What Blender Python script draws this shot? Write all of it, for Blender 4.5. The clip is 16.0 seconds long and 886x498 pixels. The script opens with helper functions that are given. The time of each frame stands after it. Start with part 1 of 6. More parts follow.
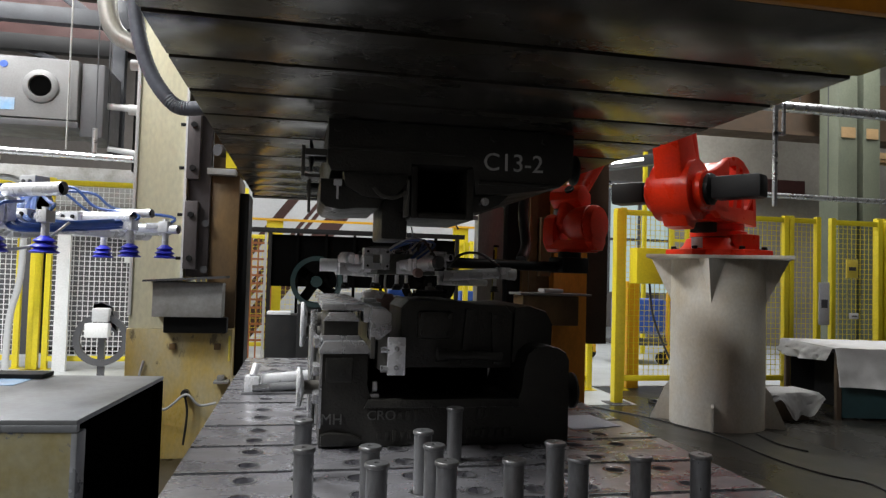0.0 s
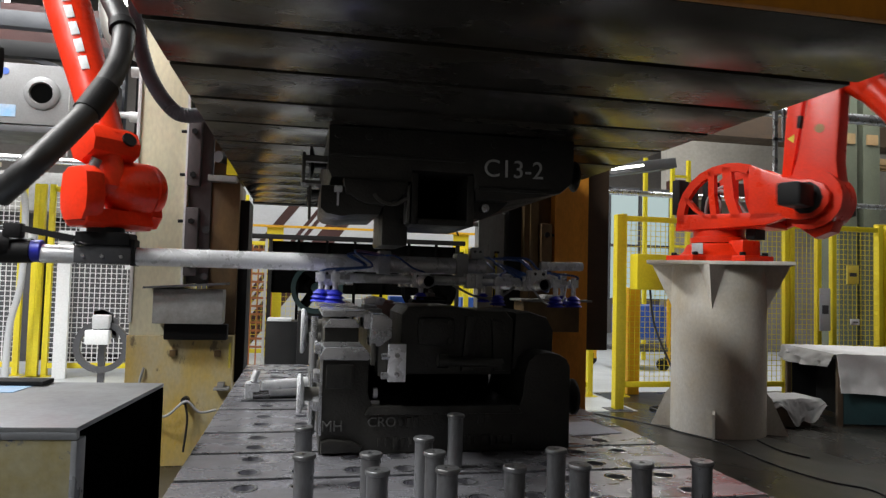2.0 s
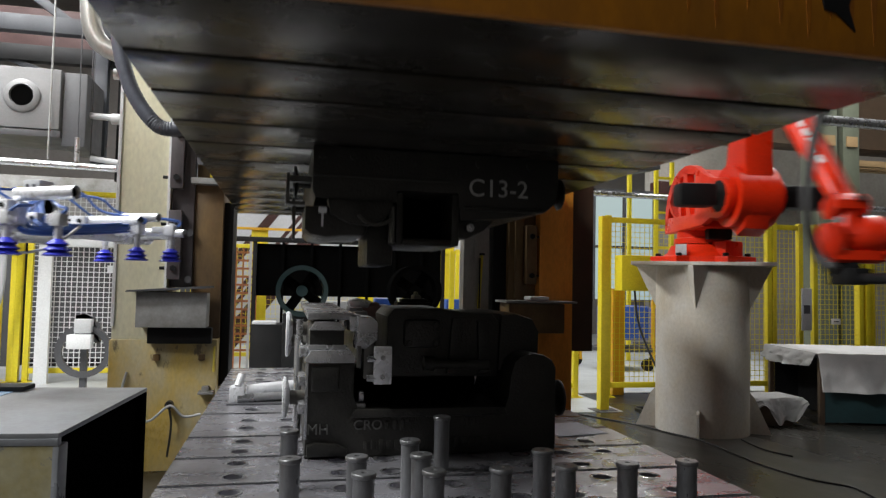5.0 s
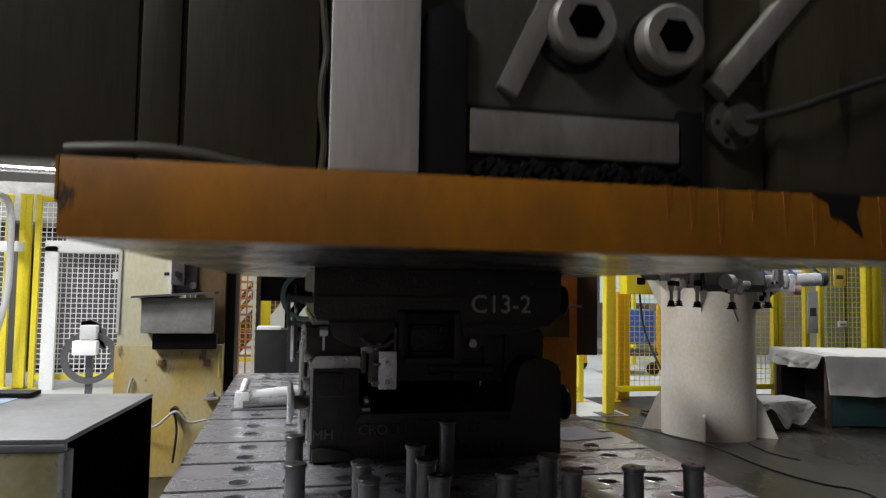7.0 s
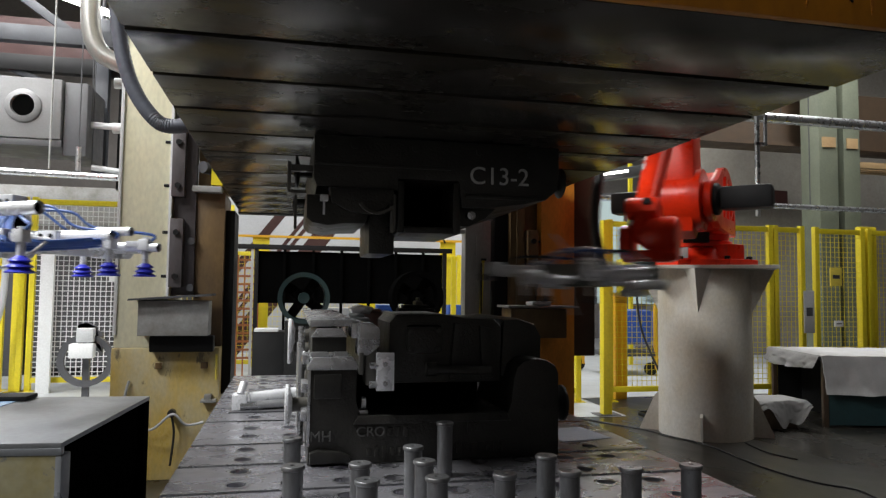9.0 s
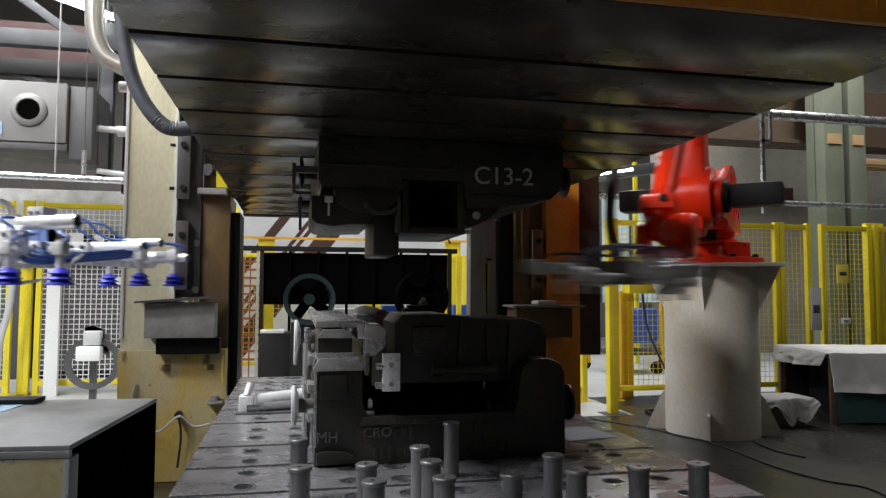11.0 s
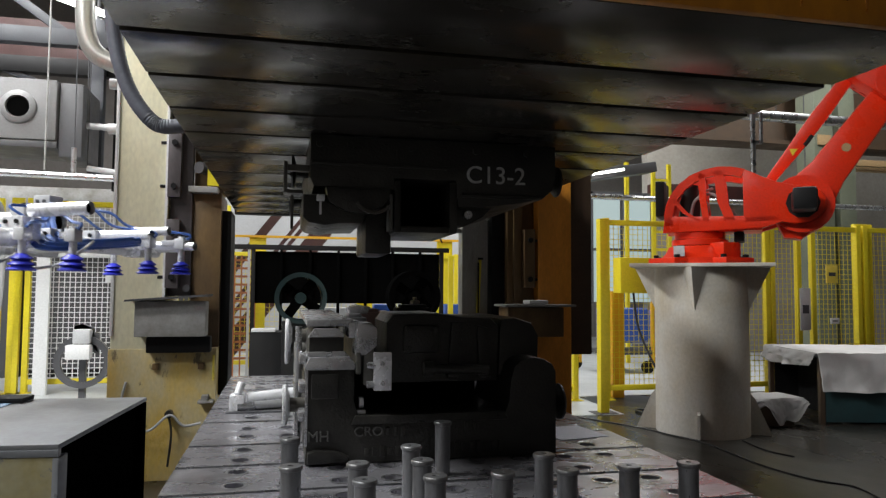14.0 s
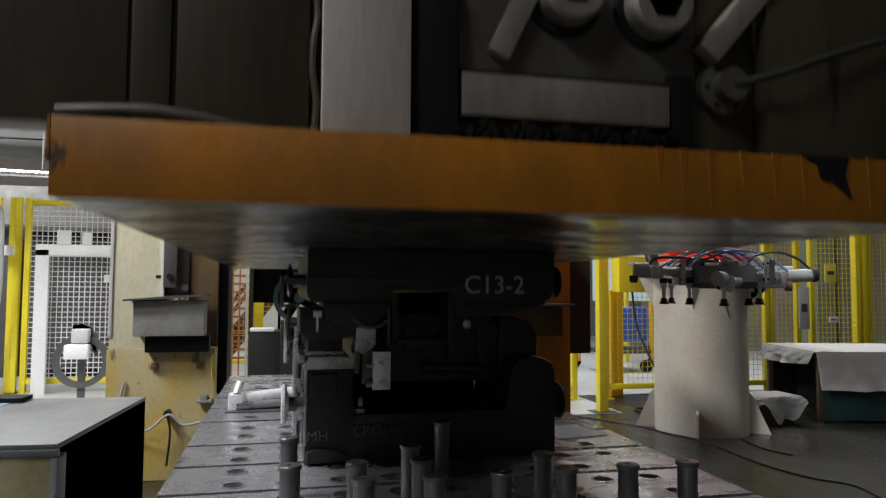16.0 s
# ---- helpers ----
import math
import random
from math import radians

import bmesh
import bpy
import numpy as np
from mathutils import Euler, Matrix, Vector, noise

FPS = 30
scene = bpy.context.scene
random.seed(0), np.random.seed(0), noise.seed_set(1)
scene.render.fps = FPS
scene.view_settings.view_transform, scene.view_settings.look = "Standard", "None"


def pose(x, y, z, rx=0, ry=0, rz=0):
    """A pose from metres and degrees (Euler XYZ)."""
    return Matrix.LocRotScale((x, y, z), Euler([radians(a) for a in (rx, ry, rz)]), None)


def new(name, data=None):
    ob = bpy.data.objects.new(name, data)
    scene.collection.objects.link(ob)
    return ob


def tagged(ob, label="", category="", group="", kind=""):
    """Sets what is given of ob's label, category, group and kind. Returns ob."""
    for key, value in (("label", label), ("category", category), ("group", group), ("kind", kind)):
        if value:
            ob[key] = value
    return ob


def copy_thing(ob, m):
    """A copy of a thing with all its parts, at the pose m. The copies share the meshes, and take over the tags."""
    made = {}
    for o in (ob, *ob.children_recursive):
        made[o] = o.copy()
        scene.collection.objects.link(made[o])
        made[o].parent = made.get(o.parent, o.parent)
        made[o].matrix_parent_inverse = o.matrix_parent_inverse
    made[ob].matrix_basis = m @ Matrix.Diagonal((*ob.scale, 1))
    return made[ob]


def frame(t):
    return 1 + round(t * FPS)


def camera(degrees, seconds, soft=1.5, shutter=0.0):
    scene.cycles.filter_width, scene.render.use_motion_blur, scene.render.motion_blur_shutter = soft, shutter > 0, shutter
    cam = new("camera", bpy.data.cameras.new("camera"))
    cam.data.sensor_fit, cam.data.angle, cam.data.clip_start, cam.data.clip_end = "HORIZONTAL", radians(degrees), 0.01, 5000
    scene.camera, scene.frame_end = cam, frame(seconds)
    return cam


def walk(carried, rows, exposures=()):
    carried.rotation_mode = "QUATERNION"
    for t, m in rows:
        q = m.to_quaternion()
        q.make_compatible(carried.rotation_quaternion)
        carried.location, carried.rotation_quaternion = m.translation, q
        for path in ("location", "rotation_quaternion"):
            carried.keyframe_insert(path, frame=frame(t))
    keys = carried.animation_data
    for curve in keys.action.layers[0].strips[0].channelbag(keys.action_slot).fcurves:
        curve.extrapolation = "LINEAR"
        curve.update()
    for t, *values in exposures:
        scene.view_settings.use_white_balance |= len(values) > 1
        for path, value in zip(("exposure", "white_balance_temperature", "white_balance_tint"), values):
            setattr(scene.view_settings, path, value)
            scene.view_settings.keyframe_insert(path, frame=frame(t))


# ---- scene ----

EYE = (0.0, 0.0, 1.2)
cam = camera(64.92, 16.0, soft=1.3, shutter=0.8)
# seconds, yaw, pitch, lean of the hand-held camera
TURNS = [
    (0.0, -11.44, 2.24, 1.57), (0.5, -11.61, 2.50, 1.64), (1.0, -11.47, 2.45, 1.47), (1.5, -11.35, 2.82, 1.40),
    (2.0, -11.39, 2.76, 1.50), (2.5, -11.91, 2.51, 1.45), (3.0, -12.27, 2.65, 1.45), (3.5, -12.43, 2.75, 1.54),
    (6.0, -12.67, 3.03, 1.00), (6.5, -12.62, 3.05, 0.92), (7.0, -12.22, 3.31, 0.91), (7.5, -13.00, 3.17, 1.00),
    (8.0, -12.96, 3.13, 0.90), (8.5, -12.78, 3.18, 0.74), (9.0, -12.46, 3.42, 0.67), (11.5, -12.05, 3.43, 0.18),
    (12.0, -12.55, 3.48, 0.33), (12.5, -12.79, 3.25, 0.48), (13.0, -13.15, 3.17, 0.45), (13.5, -12.91, 3.14, 0.43),
    (14.0, -12.72, 3.37, 0.38), (14.5, -12.98, 3.35, 0.44), (15.0, -13.31, 3.26, 0.53), (15.5, -13.17, 3.38, 0.33),
    (16.0, -12.82, 3.30, 0.31)]
walk(cam, [(t, pose(*EYE, 90 + p, 0, y) @ pose(0, 0, 0, 0, 0, r)) for t, y, p, r in TURNS],
     [(0.0, 0.0), (5.4, -0.06), (6.0, -0.10), (6.5, -0.04), (7.0, 0.14), (7.5, 0.10), (8.0, 0.05), (8.6, 0.0), (15.3, -0.06), (16.0, -0.10)])

# ---- light: assumed unseen lamps under the roof, added to light the hall ----
world = bpy.data.worlds.new("hall_air")
scene.world = world
world.use_nodes = True
world.node_tree.nodes["Background"].inputs[0].default_value = (0.75, 0.85, 1.0, 1)
world.node_tree.nodes["Background"].inputs[1].default_value = 0.006
scene.view_settings.exposure = 0.0


def fill_lamp(x, y, z, sx, sy, watts, colour=(0.975, 0.98, 0.965)):
    data = bpy.data.lights.new("fill_lamp", "AREA")
    data.shape, data.size, data.size_y, data.energy, data.color = "RECTANGLE", sx, sy, watts, colour
    ob = new("fill_lamp", data)
    ob.matrix_world = pose(x, y, z)
    return ob


# The last two are fill for the pedestal and the front faces.
LAMPS = [(-4.2, 1.6, 840), (-5.8, 4.0, 430), (-3.8, 6.8, 640), (-1.0, 11.5, 240), (4.5, 10.0, 340), (8.0, 7.6, 270), (5.8, 3.0, 45), (-4.2, -2.6, 270)]
for lx, ly, lw in LAMPS:
    fill_lamp(lx, ly, 6.6, 0.9, 2.4, lw)

# ---- materials ----


def material(name, base, rough=0.5, metal=0.0, other=None, amount=0.5, size=6.0, fine=60.0, bump=0.1, stretch=(1, 1, 1), spec=0.5, wear=None, wear_at=0.62, brush=None):
    """A surface with two scales of variation: broad stains towards `other`, fine grain, and optional worn patches."""
    m = bpy.data.materials.new(name)
    m.use_nodes = True
    nt = m.node_tree
    n, l = nt.nodes, nt.links
    b = n["Principled BSDF"]
    b.inputs["Metallic"].default_value = metal
    b.inputs["Specular IOR Level"].default_value = spec
    co = n.new("ShaderNodeTexCoord")
    mp = n.new("ShaderNodeMapping")
    mp.inputs["Scale"].default_value = stretch
    l.new(co.outputs["Object"], mp.inputs["Vector"])
    inf = n.new("ShaderNodeObjectInfo")
    shift = n.new("ShaderNodeVectorMath")
    shift.operation = "ADD"
    times = n.new("ShaderNodeMath")
    times.operation = "MULTIPLY"
    times.inputs[1].default_value = 37.0
    l.new(inf.outputs["Random"], times.inputs[0])
    l.new(mp.outputs[0], shift.inputs[0])
    l.new(times.outputs[0], shift.inputs[1])
    big = n.new("ShaderNodeTexNoise")
    big.inputs["Scale"].default_value, big.inputs["Detail"].default_value, big.inputs["Roughness"].default_value = size, 6, 0.65
    small = n.new("ShaderNodeTexNoise")
    small.inputs["Scale"].default_value, small.inputs["Detail"].default_value = fine, 4
    l.new(shift.outputs[0], big.inputs["Vector"])
    l.new(shift.outputs[0], small.inputs["Vector"])
    other = other or tuple(c * 0.55 for c in base)
    ramp = n.new("ShaderNodeMapRange")
    ramp.inputs[1].default_value, ramp.inputs[2].default_value, ramp.inputs[4].default_value = 0.38, 0.72, amount
    l.new(big.outputs[0], ramp.inputs[0])
    mix = n.new("ShaderNodeMixRGB")
    mix.inputs[1].default_value, mix.inputs[2].default_value = (*base, 1), (*other, 1)
    l.new(ramp.outputs[0], mix.inputs[0])
    grain = n.new("ShaderNodeMapRange")
    grain.inputs[1].default_value, grain.inputs[2].default_value, grain.inputs[3].default_value, grain.inputs[4].default_value = 0.3, 0.7, 0.92, 1.07
    l.new(small.outputs[0], grain.inputs[0])
    mul = n.new("ShaderNodeMixRGB")
    mul.blend_type = "MULTIPLY"
    mul.inputs[0].default_value = 1
    l.new(mix.outputs[0], mul.inputs[1])
    l.new(grain.outputs[0], mul.inputs[2])
    out = mul.outputs[0]
    if wear:
        worn = n.new("ShaderNodeTexNoise")
        worn.inputs["Scale"].default_value, worn.inputs["Detail"].default_value, worn.inputs["Roughness"].default_value = size * 2.3, 8, 0.7
        l.new(shift.outputs[0], worn.inputs["Vector"])
        edge = n.new("ShaderNodeMapRange")
        edge.inputs[1].default_value, edge.inputs[2].default_value = wear_at, wear_at + 0.05
        l.new(worn.outputs[0], edge.inputs[0])
        over = n.new("ShaderNodeMixRGB")
        over.inputs[2].default_value = (*wear, 1)
        l.new(edge.outputs[0], over.inputs[0])
        l.new(out, over.inputs[1])
        out = over.outputs[0]
    l.new(out, b.inputs["Base Color"])
    rr = n.new("ShaderNodeMapRange")
    rr.inputs[1].default_value, rr.inputs[2].default_value = 0.3, 0.7
    rr.inputs[3].default_value, rr.inputs[4].default_value = max(0.03, rough - 0.1), min(1, rough + 0.12)
    l.new(big.outputs[0], rr.inputs[0])
    l.new(rr.outputs[0], b.inputs["Roughness"])
    if bump:
        bp = n.new("ShaderNodeBump")
        bp.inputs["Strength"].default_value, bp.inputs["Distance"].default_value = bump, 0.004
        if brush:  # tool marks running one way
            way = n.new("ShaderNodeMapping")
            way.inputs["Scale"].default_value = brush
            l.new(co.outputs["Object"], way.inputs["Vector"])
            lines = n.new("ShaderNodeTexNoise")
            lines.inputs["Scale"].default_value, lines.inputs["Detail"].default_value = fine, 2
            l.new(way.outputs[0], lines.inputs["Vector"])
            l.new(lines.outputs[0], bp.inputs["Height"])
        else:
            l.new(small.outputs[0], bp.inputs["Height"])
        l.new(bp.outputs[0], b.inputs["Normal"])
    return m


def glowing(name, colour, strength, base=0.8):
    m = bpy.data.materials.new(name)
    m.use_nodes = True
    b = m.node_tree.nodes["Principled BSDF"]
    b.inputs["Base Color"].default_value = (base, base, base, 1)
    b.inputs["Emission Color"].default_value, b.inputs["Emission Strength"].default_value = (*colour, 1), strength
    return m


M_IRON = material("black_cast_iron", (0.023, 0.0228, 0.021), 0.36, 0.25, (0.044, 0.041, 0.035), 0.8, 8, 110, 0.6, wear=(0.012, 0.0115, 0.0105), wear_at=0.64)
# Machined iron, brightened to carry highlights on the lower die.
M_IRON_TOP = material("machined_iron", (0.60, 0.61, 0.64), 0.25, 0.75, (0.28, 0.275, 0.27), 0.9, 10, 120, 0.2, wear=(0.12, 0.115, 0.11), wear_at=0.66)
M_BED = material("worn_steel_plate", (0.42, 0.42, 0.465), 0.28, 0.72, (0.27, 0.26, 0.27), 0.9, 5, 150, 0.10, (1, 1.6, 1), wear=(0.18, 0.17, 0.17), wear_at=0.66)
M_SLIDE = material("oiled_steel", (0.055, 0.052, 0.047), 0.24, 0.55, (0.028, 0.022, 0.013), 0.9, 2.4, 60, 0.02, (1, 1.6, 1), spec=0.25, wear=(0.020, 0.017, 0.013), wear_at=0.60)
M_BLACK = material("black_paint", (0.008, 0.008, 0.009), 0.55, 0, (0.016, 0.016, 0.016), 0.5, 9, 80, 0.1, spec=0.22)
M_PIN = material("turned_steel", (0.20, 0.205, 0.215), 0.36, 0.7, (0.085, 0.08, 0.075), 0.9, 18, 160, 0.15, (1, 1, 0.3), wear=(0.05, 0.045, 0.04), wear_at=0.64)
M_ORANGE = material("orange_paint", (0.86, 0.35, 0.045), 0.40, 0, (0.52, 0.20, 0.025), 0.8, 4, 70, 0.12, (1, 1, 0.35), wear=(0.13, 0.07, 0.025), wear_at=0.66)
M_ORANGEDIRT = material("greasy_orange_paint", (0.40, 0.150, 0.007), 0.4, 0, (0.17, 0.068, 0.008), 1.0, 3.4, 70, 0.15, (1, 1, 0.5), wear=(0.04, 0.028, 0.018), wear_at=0.64)
M_CREAM = material("cream_paint", (0.79, 0.77, 0.59), 0.42, 0, (0.68, 0.62, 0.40), 0.7, 2.2, 50, 0.12, (1, 1, 0.45), wear=(0.46, 0.41, 0.29), wear_at=0.72)
M_OCHRE = material("stained_ochre_paint", (0.60, 0.43, 0.12), 0.34, 0, (0.50, 0.47, 0.34), 1.0, 3.6, 60, 0.2, (1, 1, 0.5), wear=(0.20, 0.16, 0.09), wear_at=0.60)
M_GREYPAINT = material("grey_paint", (0.31, 0.31, 0.31), 0.5, 0, (0.14, 0.13, 0.11), 0.8, 5, 60, 0.1, wear=(0.42, 0.38, 0.28), wear_at=0.68)
M_DARKGREY = material("dark_grey_paint", (0.062, 0.063, 0.070), 0.5, 0, (0.05, 0.05, 0.055), 0.6, 4, 60, 0.1)
M_BROWN = material("greasy_brown_steel", (0.20, 0.125, 0.055), 0.4, 0.2, (0.075, 0.05, 0.03), 0.9, 4, 70, 0.2, (1, 1, 0.4), wear=(0.045, 0.032, 0.022), wear_at=0.66)
M_YELLOW = material("yellow_paint", (0.72, 0.60, 0.025), 0.4, 0, (0.60, 0.47, 0.02), 0.6, 3, 60, 0.08)
M_RED = material("red_robot_paint", (0.80, 0.033, 0.006), 0.32, 0, (0.64, 0.022, 0.004), 0.6, 4, 60, 0.06, spec=0.4, wear=(0.40, 0.018, 0.006), wear_at=0.70)
M_RUBBER = material("black_rubber", (0.016, 0.016, 0.017), 0.45, 0, (0.03, 0.03, 0.03), 0.5, 12, 80, 0.2)
M_PED = material("pedestal_paint", (0.62, 0.61, 0.58), 0.5, 0, (0.50, 0.42, 0.28), 0.8, 1.7, 50, 0.10, (1, 1, 0.8), wear=(0.36, 0.29, 0.18), wear_at=0.70)
M_ALU = material("aluminium", (0.84, 0.85, 0.88), 0.28, 0.3, (0.62, 0.63, 0.66), 0.5, 9, 150, 0.08)
M_STEEL = material("bright_steel", (0.60, 0.61, 0.63), 0.28, 0.9, (0.40, 0.40, 0.42), 0.6, 9, 150, 0.08)
M_BLUE = material("blue_rubber", (0.030, 0.040, 0.62), 0.4, 0, (0.016, 0.022, 0.30), 0.8, 14, 90, 0.1)
M_BLUEBIN = material("blue_plastic", (0.03, 0.10, 0.42), 0.45, 0, (0.02, 0.06, 0.28), 0.6, 6, 60, 0.05)
M_CLOTH = material("white_cloth", (0.56, 0.555, 0.56), 0.9, 0, (0.46, 0.455, 0.45), 0.7, 6, 150, 0.3)
M_WHITE = material("white_paint", (0.74, 0.75, 0.76), 0.45, 0, (0.60, 0.61, 0.62), 0.5, 3, 60, 0.06)
M_PALE = material("pale_grey_sheet", (0.47, 0.48, 0.50), 0.45, 0, (0.44, 0.45, 0.46), 0.5, 3, 60, 0.06)
M_FLOOR = material("worn_concrete", (0.036, 0.033, 0.028), 0.27, 0, (0.016, 0.015, 0.013), 0.9, 1.1, 40, 0.12, (1, 0.6, 1), spec=0.5, wear=(0.070, 0.066, 0.060), wear_at=0.66)
M_FLOORLIGHT = material("pale_floor", (0.46, 0.48, 0.49), 0.4, 0, (0.33, 0.34, 0.35), 0.7, 1.5, 40, 0.08)
M_WALL = material("hall_wall", (0.20, 0.185, 0.172), 0.7, 0, (0.14, 0.128, 0.118), 0.6, 0.8, 20, 0.05)
M_ROOF = material("hall_roof", (0.20, 0.12, 0.11), 0.7, 0, (0.13, 0.09, 0.09), 0.6, 0.9, 20, 0.1)
M_GREEN = material("green_column_paint", (0.15, 0.165, 0.12), 0.55, 0, (0.10, 0.115, 0.085), 0.6, 2, 40, 0.1)
M_RUST = material("red_oxide_beam", (0.060, 0.020, 0.018), 0.6, 0, (0.034, 0.015, 0.014), 0.7, 3, 50, 0.15)
M_WOOD = material("raw_timber", (0.42, 0.28, 0.14), 0.7, 0, (0.30, 0.19, 0.09), 0.7, 5, 60, 0.2, (0.3, 1, 1))
M_TEAL = material("dark_teal_paint", (0.02, 0.05, 0.055), 0.45, 0, (0.012, 0.025, 0.03), 0.6, 5, 60, 0.1)
M_MARK = material("white_marking", (0.50, 0.50, 0.48), 0.7, 0, (0.34, 0.34, 0.33), 0.7, 40, 120, 0)
M_FAINT = material("raised_cast_letters", (0.13, 0.13, 0.125), 0.5, 0.3, (0.07, 0.07, 0.07), 0.7, 20, 90, 0.1)
M_HOSE = material("grey_ribbed_hose", (0.10, 0.108, 0.135), 0.5, 0, (0.05, 0.052, 0.065), 0.7, 9, 60, 0.1)
# Dark base colour puts shade into slots and bores.
M_HOLE = material("shaded_recess", (0.02, 0.018, 0.016), 0.4, 0.3)
M_GREYDARK = material("greasy_slide_paint", (0.048, 0.042, 0.025), 0.40, 0, (0.022, 0.018, 0.010), 1.0, 4, 60, 0.2, (1, 1, 0.18), wear=(0.014, 0.011, 0.008), wear_at=0.62)
M_GREASY = material("greasy_pale_steel", (0.25, 0.238, 0.235), 0.4, 0.1, (0.11, 0.09, 0.06), 0.9, 7, 80, 0.15, (1, 1, 0.3), wear=(0.05, 0.04, 0.03), wear_at=0.66)
M_GIBLIGHT = material("greasy_grey_steel", (0.10, 0.098, 0.09), 0.4, 0.2, (0.045, 0.038, 0.028), 0.9, 6, 80, 0.15, (1, 1, 0.4))
M_BROWNDARK = material("dark_brown_paint", (0.085, 0.055, 0.035), 0.5, 0, (0.05, 0.035, 0.025), 0.7, 3, 60, 0.1)
M_BOXTOP = material("scuffed_grey_sheet", (0.26, 0.275, 0.30), 0.34, 0.3, (0.19, 0.185, 0.18), 0.7, 2.4, 60, 0.1, wear=(0.30, 0.25, 0.16), wear_at=0.70)
M_BOXFRONT = material("stained_box_paint", (0.32, 0.31, 0.23), 0.5, 0, (0.26, 0.21, 0.07), 1.0, 5, 60, 0.25, wear=(0.07, 0.09, 0.15), wear_at=0.585)
M_BLUESTAIN = material("blue_paint_smear", (0.16, 0.30, 0.48), 0.5, 0, (0.33, 0.34, 0.36), 0.9, 7, 50, 0.1)
M_ORANGEYEL = material("orange_yellow_paint", (0.72, 0.40, 0.02), 0.42, 0, (0.58, 0.30, 0.02), 0.6, 3, 60, 0.08)
M_YELLOWSIGN = material("yellow_sign", (0.80, 0.66, 0.10), 0.5, 0)
M_RUSTORANGE = material("orange_rack_paint", (0.34, 0.12, 0.04), 0.5, 0, (0.22, 0.08, 0.03), 0.6, 4, 60, 0.1)
M_TEALLIT = material("teal_fan_paint", (0.007, 0.02, 0.022), 0.4, 0, (0.005, 0.014, 0.016), 0.6, 5, 60, 0.1)
# Near-zero black, also used where only deep shade shows.
M_MATTE = material("matt_black_and_shade", (0.002, 0.002, 0.002), 0.95, 0, (0.003, 0.003, 0.003), 0.5, 9, 80, 0, spec=0.0)
M_PARTITION = material("partition_paint", (0.36, 0.34, 0.305), 0.7, 0, (0.27, 0.25, 0.22), 0.9, 0.9, 20, 0.05, wear=(0.20, 0.185, 0.165), wear_at=0.68)
M_HVAC = material("air_unit_paint", (0.175, 0.175, 0.18), 0.5, 0, (0.14, 0.14, 0.14), 0.5, 3, 60, 0.05)
M_GIB = material("purple_brown_grease", (0.095, 0.083, 0.088), 0.42, 0.1, (0.05, 0.042, 0.042), 0.8, 5, 60, 0.2, (1, 1, 0.5))
M_SKY = glowing("roof_light_glow", (0.95, 0.98, 1.0), 6.0)
M_WINDOW = glowing("daylit_pane", (0.66, 0.86, 0.86), 0.52, 0.1)
M_TUBE = glowing("lamp_tube", (1.0, 0.97, 0.9), 9.0)
M_RIB = material("worn_pale_rib_paint", (0.60, 0.585, 0.61), 0.45, 0.05, (0.34, 0.31, 0.28), 0.9, 3, 80, 0.15, (1, 1, 0.2), wear=(0.20, 0.17, 0.13), wear_at=0.68)
M_PAPER = material("blue_white_paper", (0.74, 0.76, 0.86), 0.6, 0, (0.68, 0.70, 0.80), 0.4, 8, 120, 0.02)
M_BLUESTEEL = material("blue_grey_steel_paint", (0.030, 0.034, 0.044), 0.5, 0, (0.020, 0.022, 0.028), 0.7, 3, 60, 0.1)
M_DRIP = material("brown_oil_drip", (0.30, 0.105, 0.012), 0.25, 0, (0.18, 0.065, 0.010), 0.8, 9, 70, 0.1)
M_CAST = material("grey_green_casting", (0.15, 0.165, 0.15), 0.45, 0.2, (0.09, 0.095, 0.085), 0.8, 12, 120, 0.3)
M_GUARD = material("dull_galvanised_sheet", (0.36, 0.36, 0.35), 0.36, 0.5, (0.22, 0.21, 0.19), 0.9, 4, 90, 0.1, (1, 1, 0.3))
M_PINK = material("faded_pink_plastic", (0.46, 0.30, 0.27), 0.5, 0)
M_BLUEHOSE = material("blue_air_line", (0.028, 0.085, 0.33), 0.35, 0, (0.10, 0.16, 0.30), 0.7, 14, 80, 0.05)

# ---- mesh helpers ----


def box(bm, x0, x1, y0, y1, z0, z1, bevel=0.0, m=None):
    """An axis-parallel box, its edges bevelled, turned by m."""
    res = bmesh.ops.create_cube(bm, size=1, matrix=Matrix.Translation(((x0 + x1) / 2, (y0 + y1) / 2, (z0 + z1) / 2)) @ Matrix.Diagonal((abs(x1 - x0), abs(y1 - y0), abs(z1 - z0), 1)))
    vs = res["verts"]
    if bevel:
        es = list({e for v in vs for e in v.link_edges})
        r = bmesh.ops.bevel(bm, geom=es, offset=bevel, segments=2, affect="EDGES", profile=0.6)
        vs = list({v for f in r["faces"] for v in f.verts} | {v for v in vs if v.is_valid})
    if m is not None:
        bmesh.ops.transform(bm, matrix=m, verts=vs)
    return vs


def rod(bm, a, b, r, r2=None, seg=16, caps=True):
    """A round bar from a to b."""
    a, b = Vector(a), Vector(b)
    d = b - a
    m = Matrix.Translation((a + b) / 2) @ d.to_track_quat("Z", "Y").to_matrix().to_4x4()
    return bmesh.ops.create_cone(bm, cap_ends=caps, segments=seg, radius1=r, radius2=r if r2 is None else r2, depth=d.length, matrix=m)["verts"]


